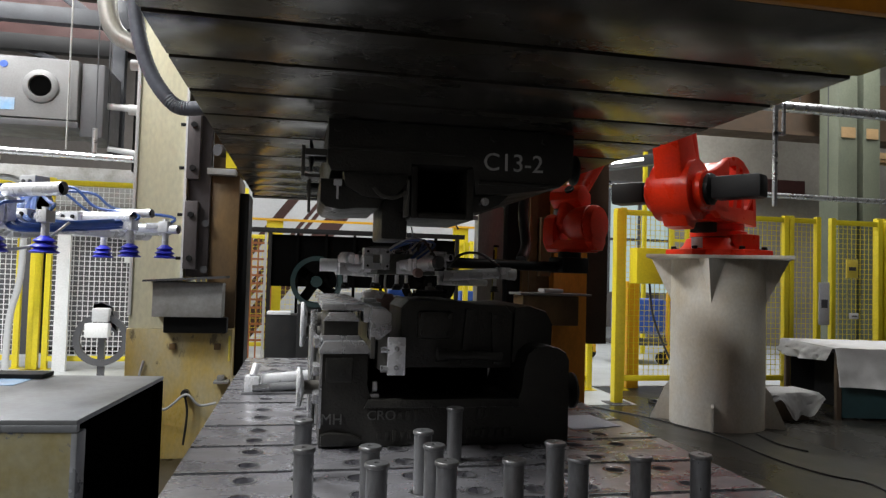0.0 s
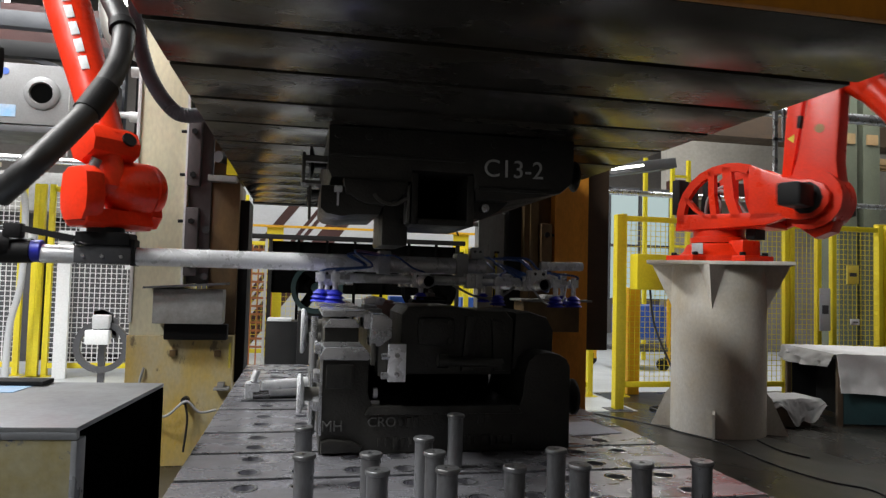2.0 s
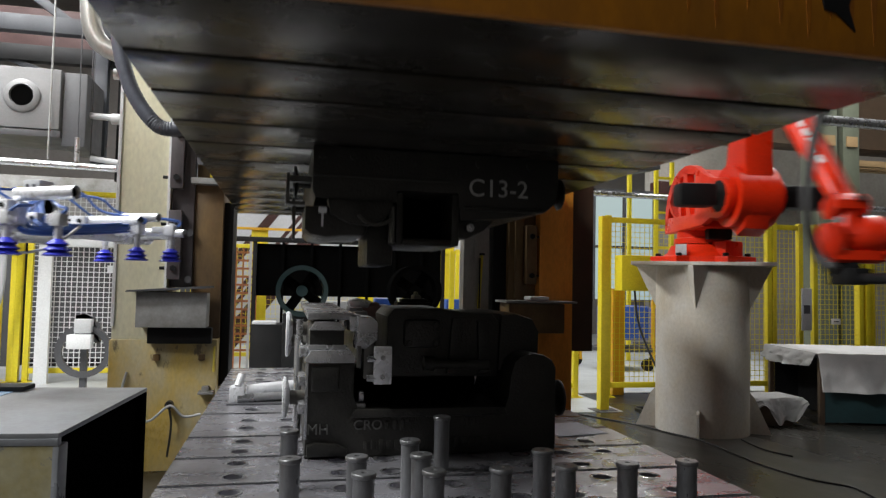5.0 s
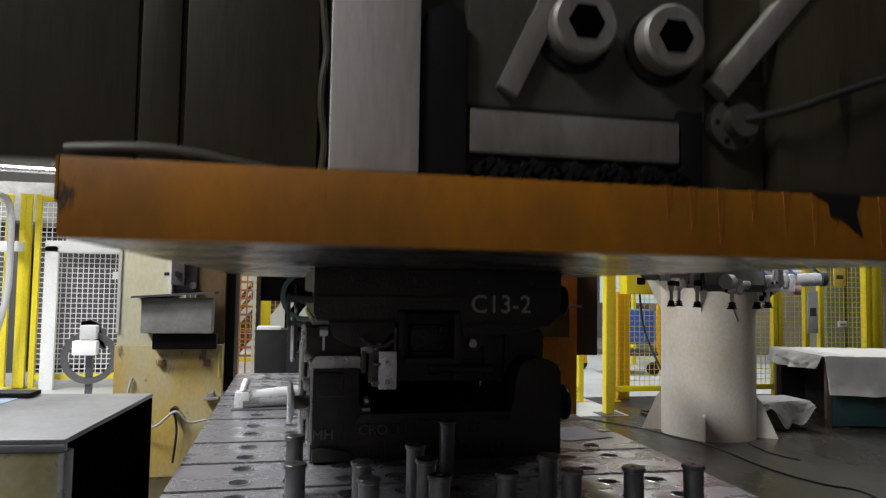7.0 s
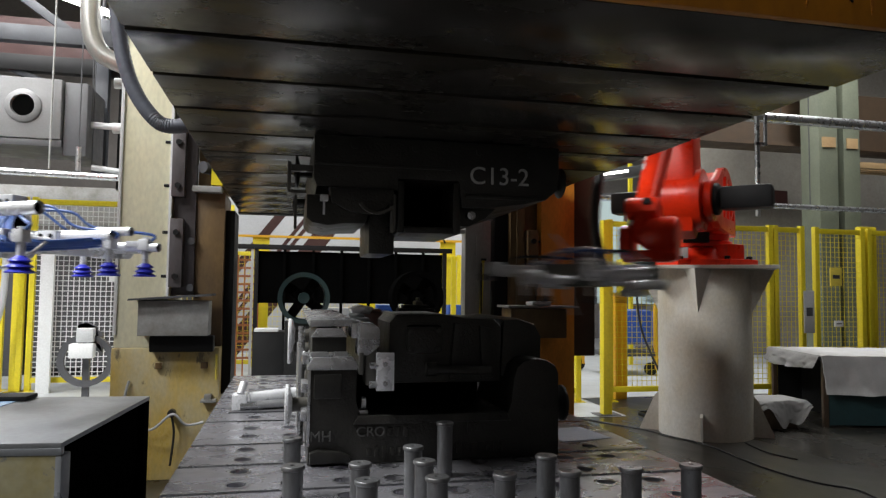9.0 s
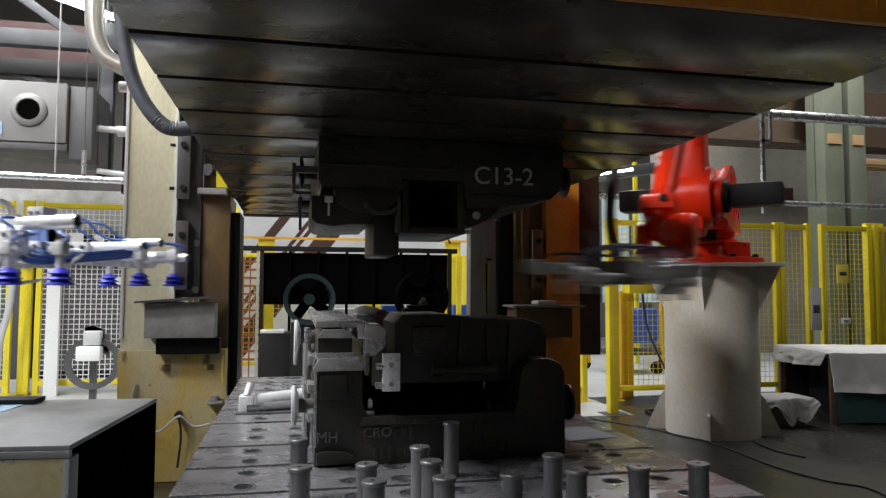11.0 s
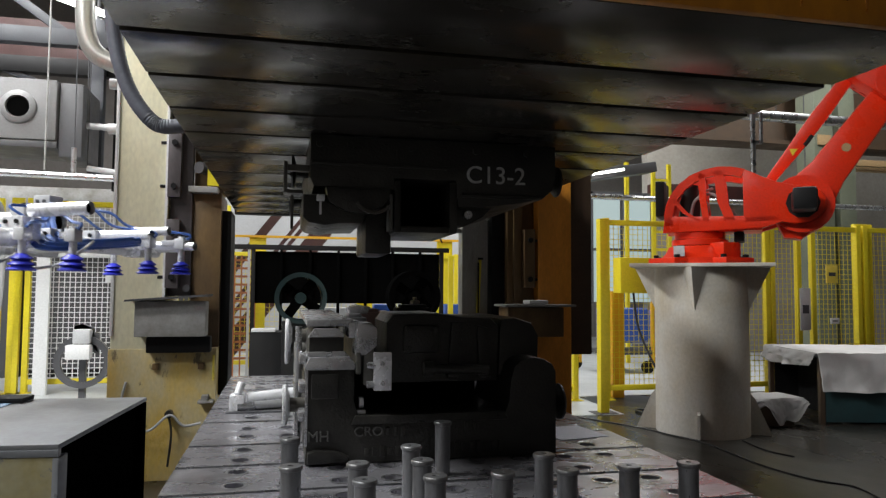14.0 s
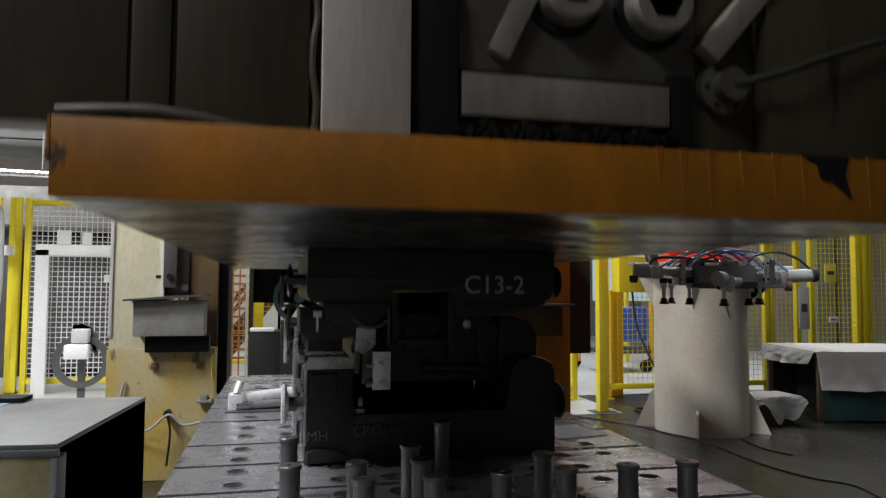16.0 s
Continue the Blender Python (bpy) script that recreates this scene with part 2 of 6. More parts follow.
def bar(bm, a, b, w, h, bevel=0.0):
    """A square bar from a to b, w across and h upright."""
    a, b = Vector(a), Vector(b)
    d = b - a
    side = Vector((0, 0, 1)).cross(d)
    side = side.normalized() if side.length > 1e-6 else Vector((1, 0, 0))
    up = d.normalized().cross(side)
    m = Matrix((side, up, d.normalized())).transposed().to_4x4()
    m.translation = (a + b) / 2
    return box(bm, -w / 2, w / 2, -h / 2, h / 2, -d.length / 2, d.length / 2, bevel, m)


def pipe(bm, pts, r, seg=10, ribs=0.0):
    """A hose along a smooth line through pts; ribs: how far its rings stand out."""
    P = [Vector(p) for p in pts]
    line = []
    for i in range(len(P) - 1):
        p0, p1, p2, p3 = P[max(i - 1, 0)], P[i], P[i + 1], P[min(i + 2, len(P) - 1)]
        steps = 14 if ribs else 7
        for k in range(steps):
            t = k / steps
            line.append(0.5 * ((2 * p1) + (p2 - p0) * t + (2 * p0 - 5 * p1 + 4 * p2 - p3) * t * t + (3 * p1 - p0 - 3 * p2 + p3) * t ** 3))
    line.append(P[-1])
    rings, side = [], None
    for i, p in enumerate(line):
        d = (line[min(i + 1, len(line) - 1)] - line[max(i - 1, 0)]).normalized()
        side = d.orthogonal().normalized() if side is None else (side - d * side.dot(d)).normalized()
        up = d.cross(side)
        rad = r + (ribs if i % 2 else 0)
        rings.append([bm.verts.new(p + rad * (math.cos(a) * side + math.sin(a) * up)) for a in (2 * math.pi * k / seg for k in range(seg))])
    for a, b in zip(rings, rings[1:]):
        for k in range(seg):
            bm.faces.new((a[k], a[(k + 1) % seg], b[(k + 1) % seg], b[k]))
    bm.faces.new(rings[0][::-1])
    bm.faces.new(rings[-1])


def lathe(bm, prof, at=(0, 0, 0), axis="z", seg=28):
    """A turned body: prof is (radius, height) pairs."""
    turn = {"z": Matrix(), "x": pose(0, 0, 0, 0, 90, 0), "y": pose(0, 0, 0, -90, 0, 0)}[axis]
    m = Matrix.Translation(at) @ turn
    rings = [[bm.verts.new(m @ Vector((r * math.cos(2 * math.pi * k / seg), r * math.sin(2 * math.pi * k / seg), h))) for k in range(seg)] for r, h in prof]
    for a, b in zip(rings, rings[1:]):
        for k in range(seg):
            bm.faces.new((a[k], a[(k + 1) % seg], b[(k + 1) % seg], b[k]))
    bm.faces.new(rings[0][::-1])
    bm.faces.new(rings[-1])


def slab(bm, outline, y0, y1, bevel=0.0, m=None):
    """An outline in (x, z) carried from y0 to y1."""
    a = [bm.verts.new((x, y0, z)) for x, z in outline]
    b = [bm.verts.new((x, y1, z)) for x, z in outline]
    fs = [bm.faces.new(a), bm.faces.new(b[::-1])]
    n = len(outline)
    for i in range(n):
        fs.append(bm.faces.new((a[i], b[i], b[(i + 1) % n], a[(i + 1) % n])))
    bmesh.ops.recalc_face_normals(bm, faces=fs)
    vs = a + b
    if bevel:
        es = list({e for f in fs[:2] for e in f.edges})
        r = bmesh.ops.bevel(bm, geom=es, offset=bevel, segments=2, affect="EDGES", profile=0.6)
        vs = list({v for f in r["faces"] for v in f.verts} | {v for v in vs if v.is_valid})
    if m is not None:
        bmesh.ops.transform(bm, matrix=m, verts=vs)


def mesh_of(name, bm, mat, smooth=True):
    me = bpy.data.meshes.new(name)
    bmesh.ops.recalc_face_normals(bm, faces=bm.faces)
    bm.to_mesh(me)
    bm.free()
    me.materials.append(mat)
    if smooth:
        me.polygons.foreach_set("use_smooth", [True] * len(me.polygons))
        me.set_sharp_from_angle(angle=radians(38))
    return me


def part(name, bm, mat, parent=None, label=""):
    ob = new(name, mesh_of(name, bm, mat))
    ob.parent = parent
    return tagged(ob, label)


def thing(name, at, label, category, group="", kind=""):
    ob = new(name)
    ob.empty_display_size = 0.1
    ob.matrix_basis = at if isinstance(at, Matrix) else Matrix.Translation(at)
    return tagged(ob, label, category, group, kind)


def letters(name, text, size, m, mat, parent, label="", relief=0.0015):
    cu = bpy.data.curves.new(name, "FONT")
    cu.body, cu.size, cu.extrude, cu.align_x, cu.align_y = text, size, relief, "CENTER", "CENTER"
    tmp = bpy.data.objects.new(name, cu)
    me = bpy.data.meshes.new_from_object(tmp)
    bpy.data.objects.remove(tmp)
    me.materials.append(mat)
    ob = new(name, me)
    ob.parent = parent
    ob.matrix_basis = m
    return tagged(ob, label)


B = bmesh.new
def wpart(name, bm, mat, parent, label=""):
    """A part whose mesh is given in the hall's own coordinates."""
    ob = part(name, bm, mat, parent, label)
    if parent.type == "EMPTY":
        ob.matrix_parent_inverse = parent.matrix_basis.inverted()
    return ob


def setting(name, bm, mat, label, category):
    return tagged(part(name, bm, mat), label, category, kind="structure")


# ---- the hall ----
b = B(); box(b, -13, 16, -9, 22, -0.3, 0)
setting("floor", b, M_FLOOR, "dark worn concrete factory floor with oily sheen", "floor")
b = B(); box(b, -12.9, 15.9, 7.45, 21.9, 0.0, 0.004); box(b, -12.9, 3.25, 6.32, 7.45, 0.0, 0.004); box(b, -0.36, 1.55, 5.05, 6.32, 0.0, 0.004)
setting("floor_walkway", b, M_FLOORLIGHT, "pale walkway floor behind the fences", "floor")
for nm, q in (("wall_west", (-13.3, -13, -9, 22)), ("wall_east", (16, 16.3, -9, 22)), ("wall_south", (-13.3, 16.3, -9.3, -9)), ("wall_north", (-13.3, 16.3, 17, 17.3))):
    b = B(); box(b, *q, 0, 8)
    setting(nm, b, M_WALL, "plain grey hall wall of painted panels", "wall")
b = B(); box(b, -13.3, 16.3, -9.3, 22, 8, 8.3)
for y in range(-8, 17, 3):
    box(b, -13, 16, y, y + 0.25, 7.6, 8)
setting("ceiling", b, M_ROOF, "brownish red hall roof with cross beams", "ceiling")

# added housings over the unseen lamps
for i, (lx, ly, lw) in enumerate(LAMPS):
    f = thing("ceiling_lamp", (lx, ly, 7.6), "long white housing added over an unseen lamp", "lamp", "hall lamps")
    b = B(); box(b, lx - 0.5, lx + 0.5, ly - 1.25, ly + 1.25, 6.64, 6.74, 0.01); wpart("housing", b, M_WHITE, f)
    for sy in (-1, 1):
        b = B(); rod(b, (lx, ly + sy, 6.74), (lx, ly + sy, 8.0), 0.012, seg=6); wpart("hanger", b, M_DARKGREY, f)

# ---- press bed ----
BX0, BX1, BZ = -0.32, 1.262, 0.648
SLOTS = [1.095, 1.395, 1.695, 1.995, 2.295, 2.595, 3.04, 3.38, 3.69, 4.0, 4.3]
HOLES_X = [0.02 + 0.15 * k for k in range(-1, 8)]
bed = thing("press_bed", (0.475, 2.8, 0), "steel press bolster with slots and rows of pin holes", "press bed")
b = B(); box(b, BX0 + 0.03, BX1 - 0.03, 0.83, 4.6, 0, BZ - 0.062, 0.01)
wpart("bed_block", b, M_DARKGREY, bed)
# One dark plate carries the shade at the bottom of slots and bores.
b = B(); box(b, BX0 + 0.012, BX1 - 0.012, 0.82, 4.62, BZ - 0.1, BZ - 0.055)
wpart("slot_floor", b, M_HOLE, bed, "slot and bore bottoms darkened as shade")


def plate_with_holes(bm, x0, x1, y0, y1, z, holes, half, r, deep, thick):
    """A plate's top with round bores, one in the middle of each square cell, and its rims."""
    seg = 16
    for cx, cy in holes:
        sq, ci, lo = [], [], []
        for k in range(seg):
            a = 2 * math.pi * k / seg
            c, s = math.cos(a), math.sin(a)
            f = half / max(abs(c), abs(s))
            sq.append(bm.verts.new((cx + f * c, cy + f * s, z)))
            ci.append(bm.verts.new((cx + r * c, cy + r * s, z - 0.002)))
            lo.append(bm.verts.new((cx + r * c, cy + r * s, z - deep)))
        for k in range(seg):
            j = (k + 1) % seg
            bm.faces.new((sq[k], sq[j], ci[j], ci[k]))
            bm.faces.new((ci[k], ci[j], lo[j], lo[k]))
    xs = sorted({round(h[0], 4) for h in holes})
    ys = sorted({round(h[1], 4) for h in holes})
    if xs:
        box(bm, x0, xs[0] - half, y0, y1, z - thick, z)
        box(bm, xs[-1] + half, x1, y0, y1, z - thick, z)
        if ys[0] - half - y0 > 0.003:
            box(bm, xs[0] - half, xs[-1] + half, y0, ys[0] - half, z - thick, z)
        if y1 - ys[-1] - half > 0.003:
            box(bm, xs[0] - half, xs[-1] + half, ys[-1] + half, y1, z - thick, z)


for y0, y1 in zip([0.82] + SLOTS, SLOTS + [4.62]):
    y0, y1 = y0 + 0.011, y1 - 0.011
    c = (y0 + y1) / 2
    b = B()
    if y1 - y0 > 0.27:
        plate_with_holes(b, BX0, BX1, y0, y1, BZ, [(x, c + s) for x in HOLES_X for s in (-0.075, 0.075)], 0.0655, 0.028, 0.055, 0.055)
        # solid bands between the two rows of bores and between their columns
        hx0, hx1 = HOLES_X[0] - 0.0655, HOLES_X[-1] + 0.0655
        box(b, hx0, hx1, c - 0.0096, c + 0.0096, BZ - 0.055, BZ)
        for x in HOLES_X[:-1]:
            for s in (-0.075, 0.075):
                box(b, x + 0.0654, x + 0.0846, c + s - 0.0655, c + s + 0.0655, BZ - 0.055, BZ)
        box(b, hx0, hx1, y0, y0 + 0.004, BZ - 0.055, BZ)
        box(b, hx0, hx1, y1 - 0.004, y1, BZ - 0.055, BZ)
    else:
        box(b, BX0, BX1, y0, y1, BZ - 0.055, BZ)
    strip = wpart("bolster_strip", b, M_BED, bed)
    # Thin bright bar along the strip's front edge.
    b = B(); box(b, BX0 + 0.001, BX1 - 0.001, y0 - 0.0006, y0 + 0.0035, BZ - 0.005, BZ + 0.0007); wpart("worn_edge", b, M_STEEL, strip, "bright plate edge")
    if y1 - y0 > 0.27:
        # Bright steel rings carry the highlights on the bore rims.
        b = B()
        for x in HOLES_X:
            for s in (-0.075, 0.075):
                lathe(b, [(0.0285, BZ + 0.0003), (0.0325, BZ + 0.0008), (0.0355, BZ + 0.0003), (0.0325, BZ - 0.001), (0.0285, BZ + 0.0003)], (x, c + s, 0), "z", 20)
        bmesh.ops.delete(b, geom=[q for q in b.faces if len(q.verts) > 4], context="FACES")
        tagged(wpart("bore_rims", b, M_STEEL, strip, "bright rings for the glints on the bore rims"), kind="stuff")

PINS = [(1.475, (0.17, 0.32, 0.47, 0.62, 0.77, 0.92)), (1.62, (0.02, 0.17, 0.32, 0.62)), (1.77, (0.32,)), (1.92, (0.02,)), (2.07, (0.47,))]
first = None
for py, xs in PINS:
    for px in xs:
        m = pose(px, py, BZ - 0.05, 0, 0, (px * 977 + py * 311) % 360)
        if first is None:
            first = thing("cushion_pin", m, "round steel cushion pin standing in a bolster hole", "pin", "cushion pins")
            b = B(); lathe(b, [(0.0228, 0), (0.0228, 0.197)], seg=28); part("shaft", b, M_PIN, first)
            b = B(); lathe(b, [(0.0228, 0.197), (0.0262, 0.1985), (0.0268, 0.2010), (0.0266, 0.2050), (0.0245, 0.2075), (0.007, 0.2078), (0.005, 0.202)], seg=28); part("head", b, M_PIN, first, "worn flat pin head")
        else:
            copy_thing(first, m)

# ---- press slide (moves) ----
SX0, SX1, SY0, SY1, SZ = -0.325, 1.278, 1.066, 4.74, 1.70
slide = thing("press_slide", (0.475, 2.9, SZ), "oily dark press slide with slotted underside and orange edge", "press slide")
# Darker than the strips, for the shade up inside the slots.
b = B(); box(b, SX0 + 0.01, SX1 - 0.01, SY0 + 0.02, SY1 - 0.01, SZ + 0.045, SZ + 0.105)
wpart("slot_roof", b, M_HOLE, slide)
SL = [1.42, 1.712, 2.02, 2.325, 2.65, 3.10, 3.48, 3.80, 4.12, 4.43]
for y0, y1 in zip([SY0 + 0.012] + SL, SL + [SY1]):
    b = B(); box(b, SX0, SX1, y0 + 0.011, y1 - 0.011, SZ, SZ + 0.046, 0.003)
    wpart("slide_strip", b, M_SLIDE, slide)
b = B(); box(b, SX0, SX1, SY0, SY0 + 0.018, SZ - 0.001, SZ + 0.115, 0.003)
box(b, SX0 - 0.004, SX0, SY0, SY1, SZ + 0.05, SZ + 0.115); box(b, SX1, SX1 + 0.004, SY0, SY1, SZ + 0.05, SZ + 0.115)
wpart("front_edge", b, M_ORANGEDIRT, slide, "orange painted plate edge with drips of grease")
b = B(); box(b, SX0 + 0.02, SX1 - 0.02, SY0 + 0.10, SY1, SZ + 0.106, SZ + 0.75, 0.01); box(b, -1.0, SX0 + 0.03, SY0 + 0.10, SY0 + 0.30, SZ + 0.15, SZ + 0.75, 0.01); box(b, SX1 - 0.03, 1.9, SY0 + 0.10, SY0 + 0.30, SZ + 0.15, SZ + 0.75, 0.01)
wpart("slide_body", b, M_GREYDARK, slide)
for x0, x1 in ((-0.98, -0.238), (-0.233, -0.175), (-0.168, 0.034)):
    b = B(); box(b, x0, x1, SY0 + 0.048 + (0.006 if x1 < -0.2 else 0), SY0 + 0.11, SZ + 0.118, SZ + 0.74, 0.005); wpart("front_plate", b, M_GREYDARK, slide, "greasy olive front plate")
b = B(); box(b, -0.97, 0.03, SY0 + 0.060, SY0 + 0.10, SZ + 0.12, SZ + 0.735); wpart("seam_backing", b, M_GREYDARK, slide)
b = B(); pipe(b, [(0.041 + 0.004 * math.sin(k * 1.9), SY0 + 0.05, SZ + 0.12 + 0.048 * k) for k in range(14)], 0.006, 8); tagged(wpart("weld_bead", b, M_GREYDARK, slide, "lumpy vertical weld bead"))
b = B(); box(b, 0.052, 0.196, SY0 + 0.030, SY0 + 0.11, SZ + 0.12, SZ + 0.74, 0.006); wpart("rib", b, M_RIB, slide, "pale worn front rib")
b = B(); box(b, 0.875, 1.9, SY0 + 0.052, SY0 + 0.11, SZ + 0.125, SZ + 0.74, 0.005); wpart("front_plate", b, M_GREYDARK, slide, "greasy olive front plate")
b = B(); slab(b, [(0.20, SZ + 0.12), (0.278, SZ + 0.12), (0.278, SZ + 0.36), (0.272, SZ + 0.40), (0.24, SZ + 0.415), (0.208, SZ + 0.395), (0.20, SZ + 0.35)], SY0 + 0.045, SY0 + 0.11, 0.004); wpart("guide_bar", b, M_BLACK, slide, "black guide strip with rounded end")
b = B(); box(b, 0.284, 0.673, SY0 + 0.05, SY0 + 0.112, SZ + 0.165, SZ + 0.24, 0.006); wpart("clamp_block", b, M_GREASY, slide, "pale clamp block")
b = B(); box(b, 0.284, 0.74, SY0 + 0.075, SY0 + 0.115, SZ + 0.25, SZ + 0.60, 0.008); wpart("clamp_plate", b, M_GIBLIGHT, slide, "greasy grey bolt plate")
for bx, bz in ((0.482, 0.397), (0.651, 0.387)):
    b = B(); lathe(b, [(0.06, 0), (0.06, 0.05), (0.054, 0.056), (0.01, 0.056)], (bx, 0, 0), "y", 32)
    bmesh.ops.transform(b, matrix=Matrix.Translation((0, SY0 + 0.08, SZ + bz)) @ Matrix.Diagonal((1, -1, 1, 1)), verts=b.verts)
    bolt = wpart("socket_bolt", b, M_GREASY, slide, "large socket-head bolt")
    # Flat black hexagon stands for the shaded hollow of the socket.
    b = B(); rod(b, (bx, SY0 + 0.055, SZ + bz), (bx, SY0 + 0.0232, SZ + bz), 0.034, seg=6); bmesh.ops.rotate(b, cent=(bx, SY0, SZ + bz), matrix=Matrix.Rotation(radians(30), 3, "Y"), verts=b.verts); wpart("hex_socket", b, M_MATTE, bolt)
    b = B(); lathe(b, [(0.068, 0), (0.072, 0.006), (0.066, 0.01)], (bx - 0.004, SY0 + 0.066, SZ + bz - 0.006), "y", 28); wpart("washer", b, M_BLACK, bolt, "greasy black washer")
b = B(); box(b, 0.677, 0.722, SY0 + 0.055, SY0 + 0.11, SZ + 0.12, SZ + 0.265, 0.004); wpart("guide_bar", b, M_BLACK, slide, "black guide strip")
b = B(); bar(b, (0.75, SY0 + 0.06, SZ + 0.305), (1.02, SY0 + 0.06, SZ + 0.617), 0.036, 0.045, 0.004); wpart("brace", b, M_GREASY, slide, "slanting welded brace")
b = B(); bar(b, (0.352, SY0 + 0.07, SZ + 0.275), (0.475, SY0 + 0.07, SZ + 0.535), 0.034, 0.04, 0.004); wpart("brace", b, M_GREASY, slide, "slanting welded brace")
b = B(); box(b, 0.726, 0.87, SY0 + 0.085, SY0 + 0.112, SZ + 0.13, SZ + 0.34, 0.006); wpart("side_plate", b, M_GREYDARK, slide)
b = B(); lathe(b, [(0.05, 0), (0.05, 0.02), (0.03, 0.025), (0.03, 0.05)], (0, 0, 0), "y"); bmesh.ops.transform(b, matrix=Matrix.Translation((0.795, SY0 + 0.085, SZ + 0.25)) @ Matrix.Diagonal((1, -1, 1, 1)), verts=b.verts)
gland = wpart("cable_gland", b, M_GIBLIGHT, slide, "round bolted cable gland")
for k in range(6):
    gx, gz = 0.795 + 0.039 * math.cos(k * 1.047), SZ + 0.25 + 0.039 * math.sin(k * 1.047)
    b = B(); rod(b, (gx, SY0 + 0.066, gz), (gx, SY0 + 0.060, gz), 0.005, seg=6); wpart("screw", b, M_BLACK, gland)
b = B(); pipe(b, [(0.795, SY0 + 0.04, SZ + 0.25), (0.88, SY0 + 0.01, SZ + 0.27), (1.0, SY0 + 0.02, SZ + 0.315), (1.15, SY0 + 0.03, SZ + 0.365), (1.27, SY0 + 0.06, SZ + 0.39)], 0.007); wpart("cable", b, M_RUBBER, slide)
b = B()
for i in range(26):
    x = 0.29 + 0.0148 * i
    bar(b, (x, SY0 + 0.055, SZ + 0.13 + 0.008 * math.sin(i * 2.1)), (x + 0.02, SY0 + 0.055, SZ + 0.148 + 0.008 * math.sin(i * 1.3)), 0.03, 0.012)
tagged(wpart("weld_seam", b, M_BLACK, slide, "greasy black weld seam"), kind="stuff")
b = B(); box(b, 0.72, 1.2, SY0 + 0.04, SY0 + 0.10, SZ + 0.1155, SZ + 0.124, 0.003); slab(b, [(0.90, SZ + 0.116), (1.0, SZ + 0.116), (0.99, SZ + 0.085), (1.005, SZ + 0.04), (0.965, SZ + 0.07), (0.94, SZ + 0.075), (0.935, SZ + 0.10)], SY0 - 0.004, SY0 + 0.02); wpart("grease_run", b, M_BLACK, slide, "black grease running over the edge")
for k in range(9):
    gx = 0.62 + 0.055 * k + 0.012 * math.sin(5.3 * k)
    b = B(); slab(b, [(gx - 0.006, SZ + 0.1162), (gx + 0.008, SZ + 0.1162), (gx + 0.004, SZ + 0.075 - 0.02 * (k % 3)), (gx - 0.001, SZ + 0.06 - 0.02 * (k % 3))], SY0 - 0.0012, SY0 + 0.004); wpart("grease_drip", b, M_DRIP, slide, "brown oily drip")
b = B(); pipe(b, [(SX0 - 0.01, SY0 + 0.06, SZ + 0.135), (-0.2, SY0 + 0.05, SZ + 0.14), (-0.08, SY0 + 0.055, SZ + 0.125), (0.05, SY0 + 0.06, SZ + 0.115)], 0.010); wpart("grease_bead", b, M_GIBLIGHT, slide, "yellowish grease bead")
b = B(); pipe(b, [(-0.93, 3.8, 2.95), (-0.885, 3.8, 2.525), (-0.843, 3.8, 2.322), (-0.782, 3.8, 2.179), (-0.701, 3.8, 2.073), (-0.63, 3.8, 2.037), (-0.50, 3.8, 2.05), (-0.31, 3.8, 2.06)], 0.037, 14, 0.003)
wpart("ribbed_hose", b, M_HOSE, slide, "dark grey ribbed cable hose")

# ---- upper die (moves with the slide) ----
DX0, DX1, DY0, DY1 = 0.07, 0.907, 2.25, 3.72
upper = thing("upper_die", (0.49, 2.95, SZ), "black cast upper stamping die bolted under the slide", "die")
b = B()
slab(b, [(DX0, 1.699), (DX0, 1.555), (DX0 + 0.012, 1.53), (0.345, 1.525), (0.345, 1.565), (0.548, 1.565), (0.56, 1.475), (0.675, 1.482), (0.78, 1.497), (0.86, 1.515), (0.895, 1.545), (DX1, 1.60), (DX1, 1.699)], DY0, DY1, 0.008)
wpart("die_shoe", b, M_IRON, upper)
b = B(); slab(b, [(DX0 + 0.004, 1.612), (0.52, 1.612), (0.52, 1.600), (DX0 + 0.004, 1.600)], DY0 - 0.007, DY0 + 0.01, 0.003); wpart("cast_rib", b, M_IRON, upper)
b = B(); box(b, 0.57, 0.84, DY0 - 0.006, DY0 + 0.02, 1.51, 1.525, 0.004); wpart("cast_rib", b, M_IRON, upper)
b = B(); slab(b, [(0.05, 1.505), (0.05, 1.43), (0.068, 1.413), (0.12, 1.405), (0.17, 1.413), (0.24, 1.415), (0.25, 1.44), (0.25, 1.505)], DY0 + 0.01, DY0 + 0.45, 0.008); wpart("punch_holder", b, M_IRON, upper)
b = B(); slab(b, [(0.12, 1.528), (0.33, 1.528), (0.33, 1.50), (0.30, 1.465), (0.25, 1.445), (0.19, 1.45), (0.13, 1.48)], DY0 - 0.012, DY0 + 0.06, 0.006); wpart("trim_insert", b, M_IRON, upper)
b = B()
for k in range(7):
    a0, a1 = radians(205 + 17 * k), radians(205 + 17 * (k + 1))
    bar(b, (0.275 + 0.062 * math.cos(a0), DY0 - 0.018, 1.503 + 0.055 * math.sin(a0)), (0.275 + 0.062 * math.cos(a1), DY0 - 0.018, 1.503 + 0.055 * math.sin(a1)), 0.012, 0.010)
wpart("trim_edge", b, M_GIBLIGHT, upper, "curved ground trim edge")
b = B(); box(b, 0.262, 0.352, DY0 + 0.12, DY0 + 0.42, 1.322, 1.5, 0.01); wpart("punch", b, M_IRON, upper)
b = B(); box(b, 0.326, 0.336, DY0 - 0.02, DY0 + 0.06, 1.392, 1.51, 0.003); wpart("guide_blade", b, M_GIBLIGHT, upper, "upright ground steel blade")
